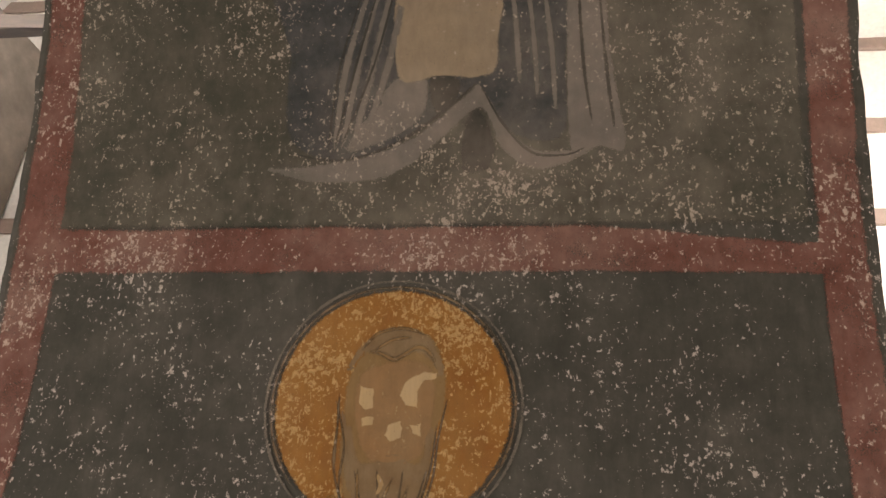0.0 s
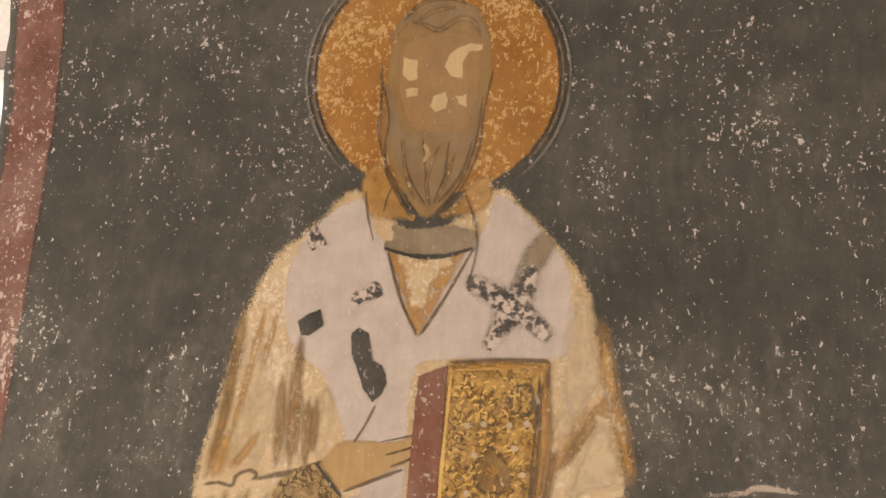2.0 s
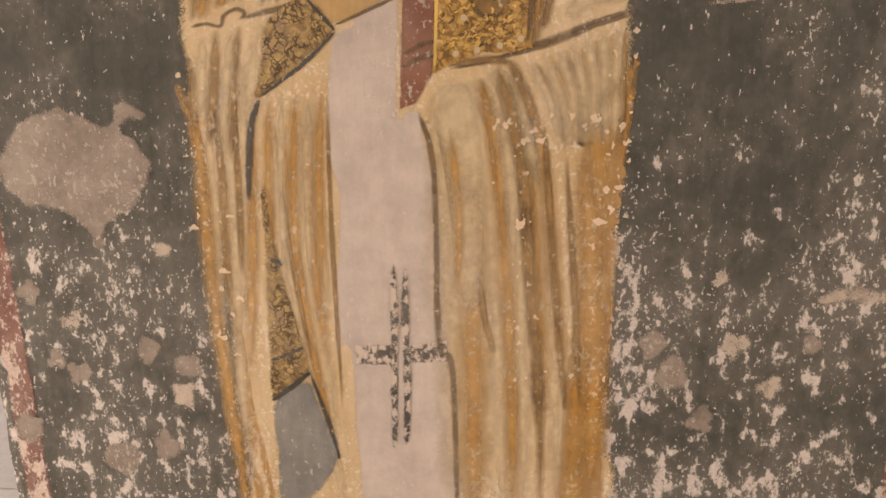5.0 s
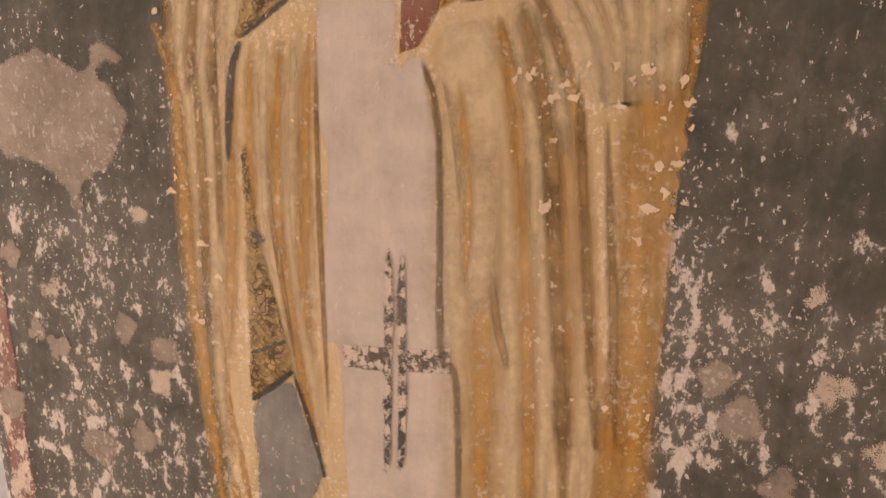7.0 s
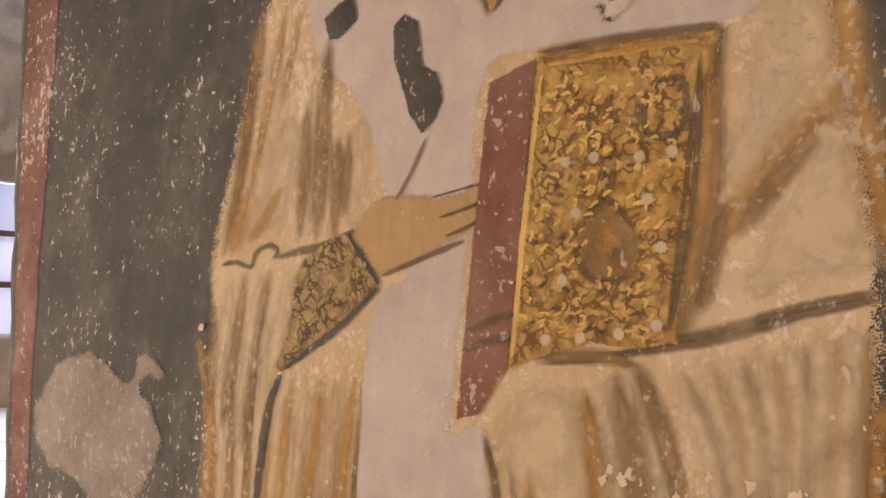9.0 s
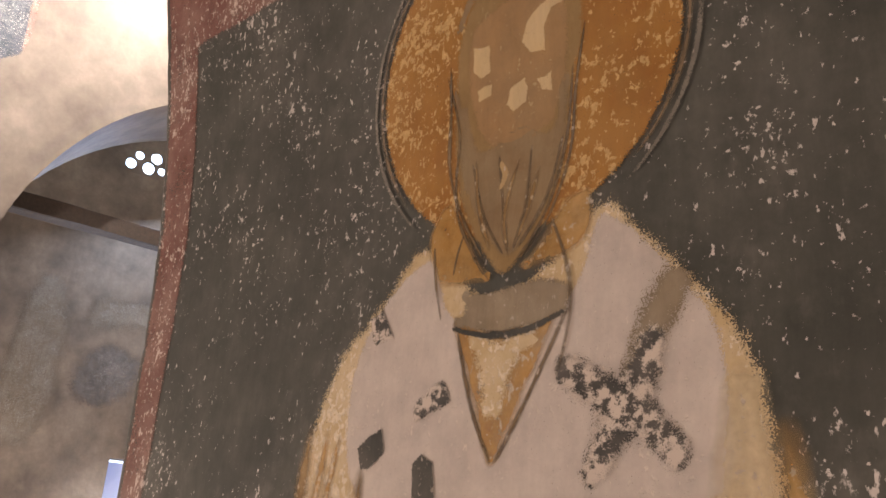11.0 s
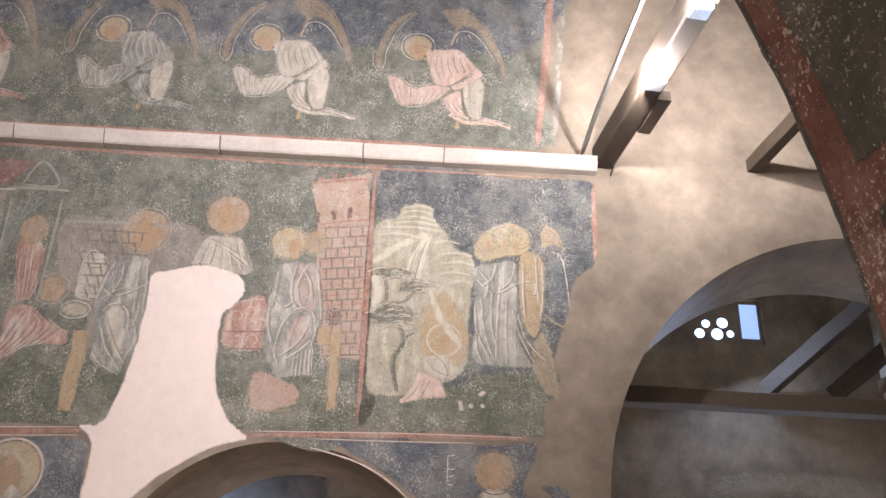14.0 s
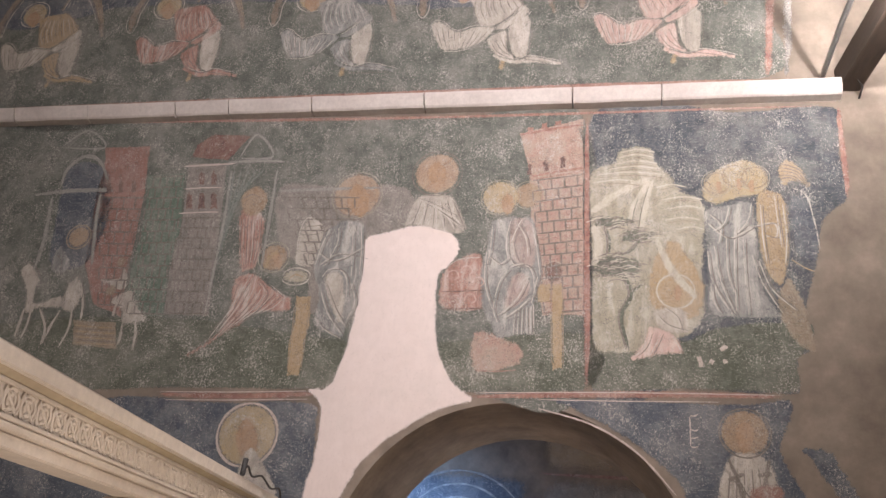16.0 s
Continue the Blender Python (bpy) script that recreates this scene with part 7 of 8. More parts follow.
fig.stroke("w_folddark", 7, [(0.179, 4.850), (0.141, 4.717), (0.061, 4.649)], 0.012)
fig.stroke("w_foldpale", 7, [(0.316, 4.881), (0.276, 4.721), (0.187, 4.631)], 0.016)
fig.stroke("w_folddark", 7, [(0.335, 4.876), (0.295, 4.716), (0.206, 4.627)], 0.012)
fig.stroke("w_foldpale", 7, [(0.374, 4.880), (0.377, 4.609), (0.393, 4.390)], 0.016)
fig.stroke("w_folddark", 7, [(0.393, 4.875), (0.395, 4.604), (0.411, 4.385)], 0.012)
fig.stroke("w_foldpale", 7, [(0.475, 4.948), (0.484, 4.743), (0.499, 4.520)], 0.016)
fig.stroke("w_folddark", 7, [(0.494, 4.943), (0.503, 4.738), (0.517, 4.516)], 0.012)
fig.stroke("w_foldpale", 7, [(0.524, 4.879), (0.535, 4.608), (0.512, 4.390)], 0.016)
fig.stroke("w_folddark", 7, [(0.543, 4.874), (0.553, 4.604), (0.530, 4.386)], 0.012)
fig.stroke("w_foldpale", 7, [(0.010, 4.257), (0.020, 4.129), (0.065, 4.026)], 0.016)
fig.stroke("w_folddark", 7, [(0.029, 4.253), (0.039, 4.126), (0.083, 4.022)], 0.012)
fig.stroke("w_foldpale", 7, [(0.128, 4.609), (0.128, 4.344), (0.165, 4.174)], 0.016)
fig.stroke("w_folddark", 7, [(0.147, 4.604), (0.146, 4.340), (0.183, 4.170)], 0.012)
fig.stroke("w_foldpale", 8, [(0.601, 4.998), (0.688, 4.941), (0.728, 4.732), (0.746, 4.512)], 0.018)
fig.stroke("w_ochre", 8, [(0.552, 4.434), (0.639, 4.370), (0.706, 4.341)], 0.014)
fig.done("painted_standing_pair", "faded fresco of grey and ochre robed standing figures with halos", "wall painting", "tint")
fig = Paint(wall_map, 0.0005)
fig.disc("w_halo2", 4, (-0.228, 4.186), 0.120)
fig.ring("w_rockpale", 5, (-0.228, 4.186), 0.129, 0.014, 0, 360)
fig.fill("w_face", 5, [(-0.259, 4.189), (-0.219, 4.246), (-0.174, 4.195), (-0.192, 4.118), (-0.238, 4.104)], 0.003)
fig.fill("w_robepale", 5, [(-0.396, 4.030), (-0.292, 4.078), (-0.160, 4.042), (-0.142, 3.877), (-0.251, 3.862), (-0.356, 3.905)], 0.008)
fig.fill("w_pinkrobe", 5, [(-0.409, 3.929), (-0.236, 3.866), (-0.183, 3.729), (-0.329, 3.705), (-0.487, 3.664), (-0.547, 3.678), (-0.467, 3.807)], 0.008)
fig.stroke("w_foldpale", 7, [(-0.369, 4.013), (-0.295, 3.935), (-0.164, 3.897)], 0.012)
fig.stroke("w_folddark", 7, [(-0.350, 4.009), (-0.276, 3.931), (-0.145, 3.893)], 0.009)
fig.stroke("w_foldpale", 7, [(-0.311, 4.056), (-0.236, 3.999), (-0.201, 3.896)], 0.012)
fig.stroke("w_folddark", 7, [(-0.292, 4.053), (-0.218, 3.995), (-0.183, 3.892)], 0.009)
fig.stroke("w_foldpale", 7, [(-0.409, 3.870), (-0.448, 3.767), (-0.517, 3.695)], 0.012)
fig.stroke("w_folddark", 7, [(-0.390, 3.867), (-0.429, 3.763), (-0.498, 3.692)], 0.009)
fig.stroke("w_foldpale", 7, [(-0.333, 3.872), (-0.373, 3.781), (-0.411, 3.707)], 0.012)
fig.stroke("w_folddark", 7, [(-0.315, 3.868), (-0.354, 3.777), (-0.392, 3.703)], 0.009)
fig.stroke("w_foldpale", 7, [(-0.259, 3.849), (-0.223, 3.785), (-0.202, 3.733)], 0.012)
fig.stroke("w_folddark", 7, [(-0.240, 3.846), (-0.204, 3.781), (-0.183, 3.729)], 0.009)
fig.done("painted_kneeling_boy", "faded fresco of a small pink robed kneeling figure", "wall painting", "tint")
fig = Paint(wall_map, 0.0005)
fig.fill("w_paleline", 7, [(-0.106, 3.707), (-0.076, 3.724), (-0.057, 3.637), (-0.080, 3.617)], 0.008)
fig.fill("w_paleline", 7, [(-0.189, 3.633), (-0.108, 3.656), (-0.131, 3.627)], 0.008)
fig.fill("w_paleline", 7, [(-0.027, 3.678), (0.004, 3.711), (0.017, 3.671), (-0.013, 3.647)], 0.008)
fig.fill("w_paleline", 7, [(0.036, 3.780), (0.092, 3.809), (0.108, 3.770), (0.063, 3.740)], 0.008)
fig.fill("w_paleline", 7, [(0.050, 3.680), (0.105, 3.706), (0.089, 3.662)], 0.008)
fig.done("painted_flowers", "small pale flowers painted on dark green grass", "wall painting", "tint")
ANGELS = [(-4.360, 6.580), (-2.920, 6.570), (-1.530, 6.570), (-0.150, 6.560)]

def painted_angel(y, z, robe, sleeve):
    """A bowing winged figure: wings, halo, wrapped robe, covered sleeves and a trailing hem."""
    fig = Paint(wall_map, 0.0005)

    def q(*pts):
        return [(y + a, z + b) for a, b in pts]
    fig.fill("w_wing", 3, q((-0.250, 0.906), (-0.146, 0.953), (0.016, 0.931), (0.158, 0.777), (0.274, 0.574), (0.353, 0.343), (0.397, 0.151), (0.346, 0.151), (0.270, 0.344), (0.171, 0.542), (0.085, 0.677), (-0.033, 0.712), (-0.093, 0.578), (-0.122, 0.478), (-0.166, 0.512), (-0.116, 0.679), (-0.187, 0.781)), 0.008)
    fig.fold("w_folddark", 4, q((-0.216, 0.892), (0.020, 0.875), (0.203, 0.642), (0.369, 0.214)), q((-0.129, 0.713), (-0.014, 0.739), (0.119, 0.643), (0.303, 0.311)), 6, 0.009)
    fig.fold("w_ochre", 4, q((-0.197, 0.919), (0.039, 0.903), (0.224, 0.641), (0.372, 0.246)), q((-0.142, 0.754), (-0.005, 0.766), (0.140, 0.642), (0.312, 0.324)), 4, 0.008)
    fig.stroke("w_foldpale", 5, q((-0.133, 0.485), (-0.081, 0.645), (0.033, 0.664), (0.155, 0.549), (0.271, 0.325)), 0.015)
    fig.fold("w_foldpale", 5, q((-0.134, 0.498), (-0.108, 0.578)), q((0.089, 0.616), (0.055, 0.657)), 6, 0.009)
    fig.fill("w_wing", 3, q((-0.463, 0.888), (-0.620, 0.684), (-0.724, 0.417), (-0.733, 0.254), (-0.776, 0.171), (-0.828, 0.268), (-0.822, 0.399), (-0.765, 0.598), (-0.642, 0.800)), 0.008)
    fig.fold("w_folddark", 4, q((-0.504, 0.868), (-0.701, 0.597), (-0.807, 0.268)), q((-0.480, 0.840), (-0.656, 0.570), (-0.747, 0.241)), 4, 0.009)
    fig.stroke("w_foldpale", 5, q((-0.451, 0.881), (-0.614, 0.677), (-0.713, 0.411), (-0.726, 0.241), (-0.775, 0.164), (-0.832, 0.255), (-0.829, 0.412)), 0.011)
    fig.disc("w_gold", 4, (y + -0.435, z + 0.461), 0.142)
    fig.ring("w_foldpale", 5, (y + -0.435, z + 0.461), 0.154, 0.010, 0, 360)
    fig.fill("w_face", 5, q((-0.522, 0.383), (-0.511, 0.488), (-0.429, 0.514), (-0.359, 0.434), (-0.360, 0.329), (-0.440, 0.291)), 0.004)
    fig.fold("w_brown", 5, q((-0.544, 0.502), (-0.463, 0.595), (-0.345, 0.513)), q((-0.516, 0.435), (-0.441, 0.528), (-0.328, 0.434)), 3, 0.009)
    fig.fill(robe, 6, q((-0.367, 0.408), (-0.189, 0.459), (-0.058, 0.458), (0.053, 0.352), (0.122, 0.235), (0.006, 0.121), (-0.130, 0.027), (-0.274, 0.047), (-0.342, 0.239)), 0.008)
    fig.fill(robe, 6, q((-0.197, -0.097), (-0.026, -0.004), (0.009, -0.221), (0.065, -0.312), (-0.055, -0.305), (-0.134, -0.251)), 0.008)
    fig.fill("w_robepale", 7, q((-0.009, 0.046), (0.117, 0.152), (0.187, 0.082), (0.187, -0.105), (0.159, -0.306), (0.055, -0.306), (0.003, -0.202), (-0.023, -0.042)), 0.008)
    fig.fill(sleeve, 7, q((-0.696, 0.062), (-0.652, 0.125), (-0.583, 0.112), (-0.455, 0.010), (-0.285, 0.053), (-0.119, 0.021), (-0.191, -0.103), (-0.316, -0.183), (-0.440, -0.207), (-0.566, -0.206), (-0.638, -0.101)), 0.008)
    fig.fill(sleeve, 7, q((-0.130, 0.021), (-0.004, 0.121), (0.116, 0.255), (0.171, 0.184), (0.129, 0.114), (-0.045, -0.017)), 0.008)
    fig.fill(robe, 6, q((-0.134, -0.251), (0.055, -0.312), (0.193, -0.282), (0.318, -0.312), (0.420, -0.361), (0.489, -0.373), (0.397, -0.396), (0.198, -0.378), (0.050, -0.384), (-0.078, -0.335)), 0.008)
    fig.fill("w_ochre", 6, q((-0.064, -0.323), (-0.013, -0.336), (-0.022, -0.419), (-0.082, -0.419)), 0.004)
    fig.fold("w_folddark", 8, q((-0.302, 0.381), (-0.320, 0.219), (-0.266, 0.072)), q((0.032, 0.352), (0.078, 0.287), (0.112, 0.235)), 8, 0.010)
    fig.fold("w_foldpale", 8, q((-0.272, 0.394), (-0.294, 0.219), (-0.236, 0.072)), q((-0.011, 0.379), (0.047, 0.287), (0.072, 0.210)), 7, 0.011)
    fig.fold("w_folddark", 8, q((-0.645, 0.062), (-0.606, -0.064), (-0.557, -0.194)), q((-0.188, -0.016), (-0.247, -0.103), (-0.316, -0.177)), 9, 0.009)
    fig.fold("w_foldpale", 8, q((-0.614, 0.062), (-0.576, -0.064), (-0.527, -0.194)), q((-0.167, -0.016), (-0.222, -0.097), (-0.287, -0.164)), 8, 0.010)
    fig.stroke("w_foldpale", 9, q((-0.696, 0.056), (-0.652, 0.125), (-0.583, 0.112), (-0.455, 0.010), (-0.285, 0.053), (-0.119, 0.015)), 0.011)
    fig.stroke("w_foldpale", 9, q((-0.129, 0.015), (0.006, 0.121), (0.121, 0.248)), 0.011)
    fig.stroke("w_foldpale", 9, q((-0.045, -0.023), (0.129, 0.108), (0.177, 0.171)), 0.011)
    fig.stroke("w_foldpale", 9, q((-0.566, -0.206), (-0.439, -0.213), (-0.316, -0.183)), 0.011)
    fig.stroke("w_foldpale", 9, q((-0.109, -0.251), (0.055, -0.318), (0.193, -0.288), (0.479, -0.373)), 0.011)
    fig.stroke("w_folddark", 9, q((-0.130, 0.034), (-0.005, 0.140), (0.110, 0.268)), 0.009)
    fig.stroke("w_folddark", 9, q((-0.023, -0.042), (0.003, -0.202), (0.060, -0.312)), 0.009)
    fig.stroke("w_folddark", 9, q((-0.160, -0.116), (-0.090, -0.239), (0.015, -0.306)), 0.009)
    fig.stroke("w_folddark", 9, q((-0.120, -0.103), (-0.062, -0.214), (0.024, -0.287)), 0.009)
    fig.stroke("w_folddark", 9, q((-0.082, -0.066), (-0.033, -0.190), (0.033, -0.275)), 0.009)
    fig.stroke("w_folddark", 9, q((0.164, -0.306), (0.192, -0.105), (0.193, 0.070)), 0.009)
    fig.stroke("w_folddark", 9, q((-0.077, -0.341), (0.060, -0.390), (0.397, -0.396)), 0.009)
    fig.stroke("w_folddark", 9, q((0.085, -0.312), (0.196, -0.336), (0.371, -0.372)), 0.009)
    return fig.done("painted_angel", "faded fresco of a bowing winged figure with a gold halo", "wall painting", "tint")


STEP = ANGELS[1][0] - ANGELS[0][0]
for (y, z), robe, sleeve in zip(
        [(ANGELS[0][0] - 2 * STEP, ANGELS[0][1]), (ANGELS[0][0] - STEP, ANGELS[0][1])] + ANGELS,
        ("w_robegrey", "w_ochre", "w_robered", "w_robegrey", "w_robepale", "w_pinkrobe"), ("w_robegrey", "w_robepale", "w_robered", "w_robegrey", "w_robepale", "w_pinkrobe")):
    painted_angel(y, z, robe, sleeve)


# ---- the opposite wall with its two arches ----
def arch_line(yc, zc, r, n=28):
    return [(yc - r * math.cos(math.pi * k / n), zc + r * math.sin(math.pi * k / n)) for k in range(n + 1)]


ARCH_1, ARCH_2 = (-1.31, 2.12, 1.22), (3.264, 3.032, 2.252)


def wall_north():
    """Front and back in upright strips from the arches' line up to the top, and the soffits between."""
    bm = bmesh.new()
    line = [(-7.5, 0.0), (ARCH_1[0] - ARCH_1[2], 0.0)] + arch_line(*ARCH_1) + [(ARCH_1[0] + ARCH_1[2], 0.0), (ARCH_2[0] - ARCH_2[2], 0.0)]
    line += [p for p in arch_line(*ARCH_2, 44) if p[0] < 4.9] + [(4.95, 3.9)]
    sides = []
    for h in (0.0, -1.2):
        foot = [bm.verts.new(wall_map(y, z, h)) for y, z in line]
        head = [bm.verts.new(wall_map(y, TOP, h)) for y, z in line]
        for k in range(len(line) - 1):
            if line[k + 1][0] - line[k][0] > 1e-6:
                bm.faces.new((foot[k], foot[k + 1], head[k + 1], head[k]))
        sides.append(foot)
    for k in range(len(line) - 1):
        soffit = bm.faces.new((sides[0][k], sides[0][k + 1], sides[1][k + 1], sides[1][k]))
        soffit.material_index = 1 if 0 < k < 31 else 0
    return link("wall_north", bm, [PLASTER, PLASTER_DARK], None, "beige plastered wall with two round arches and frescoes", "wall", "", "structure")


wall_north()

# stone ledge in long blocks with open joints
ledge = tagged(new("ledge"), "pale stone ledge with open joints between its blocks", "ledge", "", "structure")
CUT_AT = (-7.4, -6.0, -5.25, -4.4, -3.9, -3.15, -2.18, -0.98, -0.3, 1.0)
for y0, y1 in zip(CUT_AT, CUT_AT[1:]):
    bm = bmesh.new()
    sect = ((0.0, 5.74), (0.07, 5.75), (0.085, 5.765), (0.12, 5.85), (0.12, 5.868), (0.0, 5.88))
    ends = []
    for k in range(7):
        y = y0 + 0.006 + (y1 - y0 - 0.012) * k / 6
        ends.append([bm.verts.new(wall_map(y, z + 0.006 * noise.noise(Vector((y * 3, z, 0))), h + (0.006 * noise.noise(Vector((y * 4, z * 9, 2))) if h else 0))) for h, z in sect])
    for r0, r1 in zip(ends, ends[1:]):
        for k in range(6):
            bm.faces.new((r0[k], r0[(k + 1) % 6], r1[(k + 1) % 6], r1[k]))
    bm.faces.new(ends[0])
    bm.faces.new(ends[-1])
    part("block", bm, LEDGE, ledge)

# ---- floor, vault, end walls, the aisle behind the arches ----
floor = tagged(new("floor"), "worn grey stone slab floor", "floor", "", "structure")
link("floor_bed", block(bmesh.new(), (-9, -7.8, -0.3), (6.4, 5.2, -0.012)), STONE, floor)
slab = None
for i in range(17):
    for j in range(14):
        x0, y0 = -8.9 + i * 0.9 + (0.3 if j % 2 else 0), -7.7 + j * 0.92
        if slab is None:
            slab = link("slab", block(bmesh.new(), (0.004, 0.004, -0.03), (0.896, 0.916, 0.0), 0.006), STONE, floor)
            slab.location = (x0, y0, 0)
        else:
            s = new("slab", slab.data)
            s.parent, s.location = floor, (x0, y0, 0.003 * random.random())


def vault():
    bm = bmesh.new()
    rows = []
    for k in range(41):
        a = math.pi * k / 40
        rows.append([bm.verts.new((-2.45 - 2.85 * math.cos(a), y, TOP - 0.1 + 2.4 * math.sin(a))) for y in (-7.8, 5.2)] + [bm.verts.new((-2.45 - 3.1 * math.cos(a), y, TOP - 0.1 + 2.65 * math.sin(a))) for y in (5.2, -7.8)])
    for r0, r1 in zip(rows, rows[1:]):
        for k in range(4):
            bm.faces.new((r0[k], r0[(k + 1) % 4], r1[(k + 1) % 4], r1[k]))
    return link("ceiling", bm, WHITE, None, "plain whitewashed barrel vault", "ceiling", "", "structure")


vault()
link("ceiling_south", block(bmesh.new(), (0.1, -7.8, TOP + .01), (6.4, 5.2, TOP + 0.2)), WHITE, None, "plain whitewashed aisle ceiling", "ceiling", "", "structure")
link("ceiling_north", block(bmesh.new(), (-9, -7.8, 6.6), (-5.9, 5.2, 6.8)), PLASTER_DARK, None, "dark plastered aisle ceiling", "ceiling", "", "structure")
link("wall_west", block(bmesh.new(), (-9, -8.0, 0), (6.4, -7.6, 10.6)), WHITE, None, "plain whitewashed end wall", "wall", "", "structure")
link("wall_far_south", block(bmesh.new(), (6.2, -7.8, 0), (6.5, 5.2, TOP)), WHITE, None, "plain whitewashed aisle wall", "wall", "", "structure")
wall_east = link("wall_east", block(bmesh.new(), (-9, 5.0, 0), (6.4, 5.3, 10.6)), WHITE, None, "whitewashed wall with brown brick bands", "wall", "", "structure")
for k in range(9):
    bm = bmesh.new()
    beam_mesh(bm, (-8.9, 4.985, 1.0 + 0.98 * k), (6.2, 4.985, 1.0 + 0.98 * k), 0.05, 0.15, 0.02, 40)
    part("brick_band", bm, BRICK, wall_east)


def aisle_map(y, z, h):
    return wall_map(y, z, -2.75 + h)


def aisle_wall():
    """The aisle's outer wall, with a round-pierced window high up and a low one."""
    bm = bmesh.new()
    win, low = (2.6, 3.44, 5.34, 5.88), (3.1, 4.3, 0.7, 2.3)
    ys = sorted({-7.5, 4.95, win[0], win[1], low[0], low[1]})
    zs = sorted({0.0, 6.7, win[2], win[3], low[2], low[3]})
    for y0, y1 in zip(ys, ys[1:]):
        for z0, z1 in zip(zs, zs[1:]):
            if any(w[0] <= y0 and y1 <= w[1] and w[2] <= z0 and z1 <= w[3] for w in (win, low)):
                continue
            q = [[bm.verts.new(aisle_map(y, z, h)) for y, z in ((y0, z0), (y1, z0), (y1, z1), (y0, z1))] for h in (0, -0.5)]
            bm.faces.new(q[0])
            bm.faces.new(q[1][::-1])
            for k in range(4):
                bm.faces.new((q[0][k], q[0][(k + 1) % 4], q[1][(k + 1) % 4], q[1][k]))
    bmesh.ops.remove_doubles(bm, verts=bm.verts[:], dist=0.0001)
    return link("wall_aisle", bm, PLASTER_DARK, None, "stained dark plaster wall of the side aisle", "wall", "", "structure")


aisle_wall()


def roundel_window():
    w = tagged(new("window_1"), "small window with round panes set in plaster", "window", "", "structure")
    bm = bmesh.new()
    q = [[bm.verts.new(aisle_map(y, z, h)) for y, z in ((2.6, 5.34), (3.44, 5.34), (3.44, 5.88), (2.6, 5.88))] for h in (-0.06, -0.12)]
    bm.faces.new(q[0])
    bm.faces.new(q[1][::-1])
    for k in range(4):
        bm.faces.new((q[0][k], q[0][(k + 1) % 4], q[1][(k + 1) % 4], q[1][k]))
    part("window_frame", bm, PLASTER_DARK, w)
    for y, z, r in ((2.72, 5.46, 0.055), (2.80, 5.58, 0.045), (2.99, 5.60, 0.06), (2.92, 5.46, 0.065), (3.07, 5.47, 0.04)):
        bm = bmesh.new()
        ring = [bm.verts.new(aisle_map(y + r * math.cos(a), z + r * math.sin(a), -0.055)) for a in (k * math.pi / 10 for k in range(20))]
        bm.faces.new(ring)
        part("pane", bm, SKY_GLASS, w)
    # the daylit side reveal, built as a flat sheet that glows
    bm = bmesh.new()
    bm.faces.new([bm.verts.new(aisle_map(y, z, -0.05)) for y, z in ((3.2, 5.42), (3.4, 5.42), (3.4, 5.84), (3.2, 5.84))])
    part("pane", bm, REVEAL_GLOW, w, "side reveal with its daylight put in as blue glow")
    return w


roundel_window()
# invented window, never in view, put beside the south aisle fill
w3 = tagged(new("added_south_window"), "added unseen window with glowing panes in the south aisle", "window", "", "structure")
part("window_frame", block(bmesh.new(), (6.14, 1.9, 4.2), (6.2, 3.3, 5.8), 0.01), WOOD, w3)
for k in range(2):
    part("pane", block(bmesh.new(), (6.125, 1.97 + 0.66 * k, 4.28), (6.139, 2.57 + 0.66 * k, 5.72)), SKY_GLASS, w3)
w2 = tagged(new("window_2"), "low bright window with pale bluish daylight", "window", "", "structure")
for i in range(2):
    for j in range(3):
        bm = bmesh.new()
        y0, z0 = 3.12 + i * 0.59, 0.72 + j * 0.53
        bm.faces.new([bm.verts.new(aisle_map(y, z, -0.3)) for y, z in ((y0, z0), (y0 + 0.55, z0), (y0 + 0.55, z0 + 0.49), (y0, z0 + 0.49))])
        part("pane", bm, DIM_GLASS, w2)
bm = bmesh.new()
for y0, y1, z0, z1 in ((3.66, 3.72, 0.7, 2.3), (3.1, 4.3, 1.2, 1.26), (3.1, 4.3, 1.73, 1.79)):
    q = [[bm.verts.new(aisle_map(y, z, h)) for y, z in ((y0, z0), (y1, z0), (y1, z1), (y0, z1))] for h in (-0.24, -0.31)]
    bm.faces.new(q[0])
    for k in range(4):
        bm.faces.new((q[0][k], q[0][(k + 1) % 4], q[1][(k + 1) % 4], q[1][k]))
part("window_frame", bm, WOOD, w2)

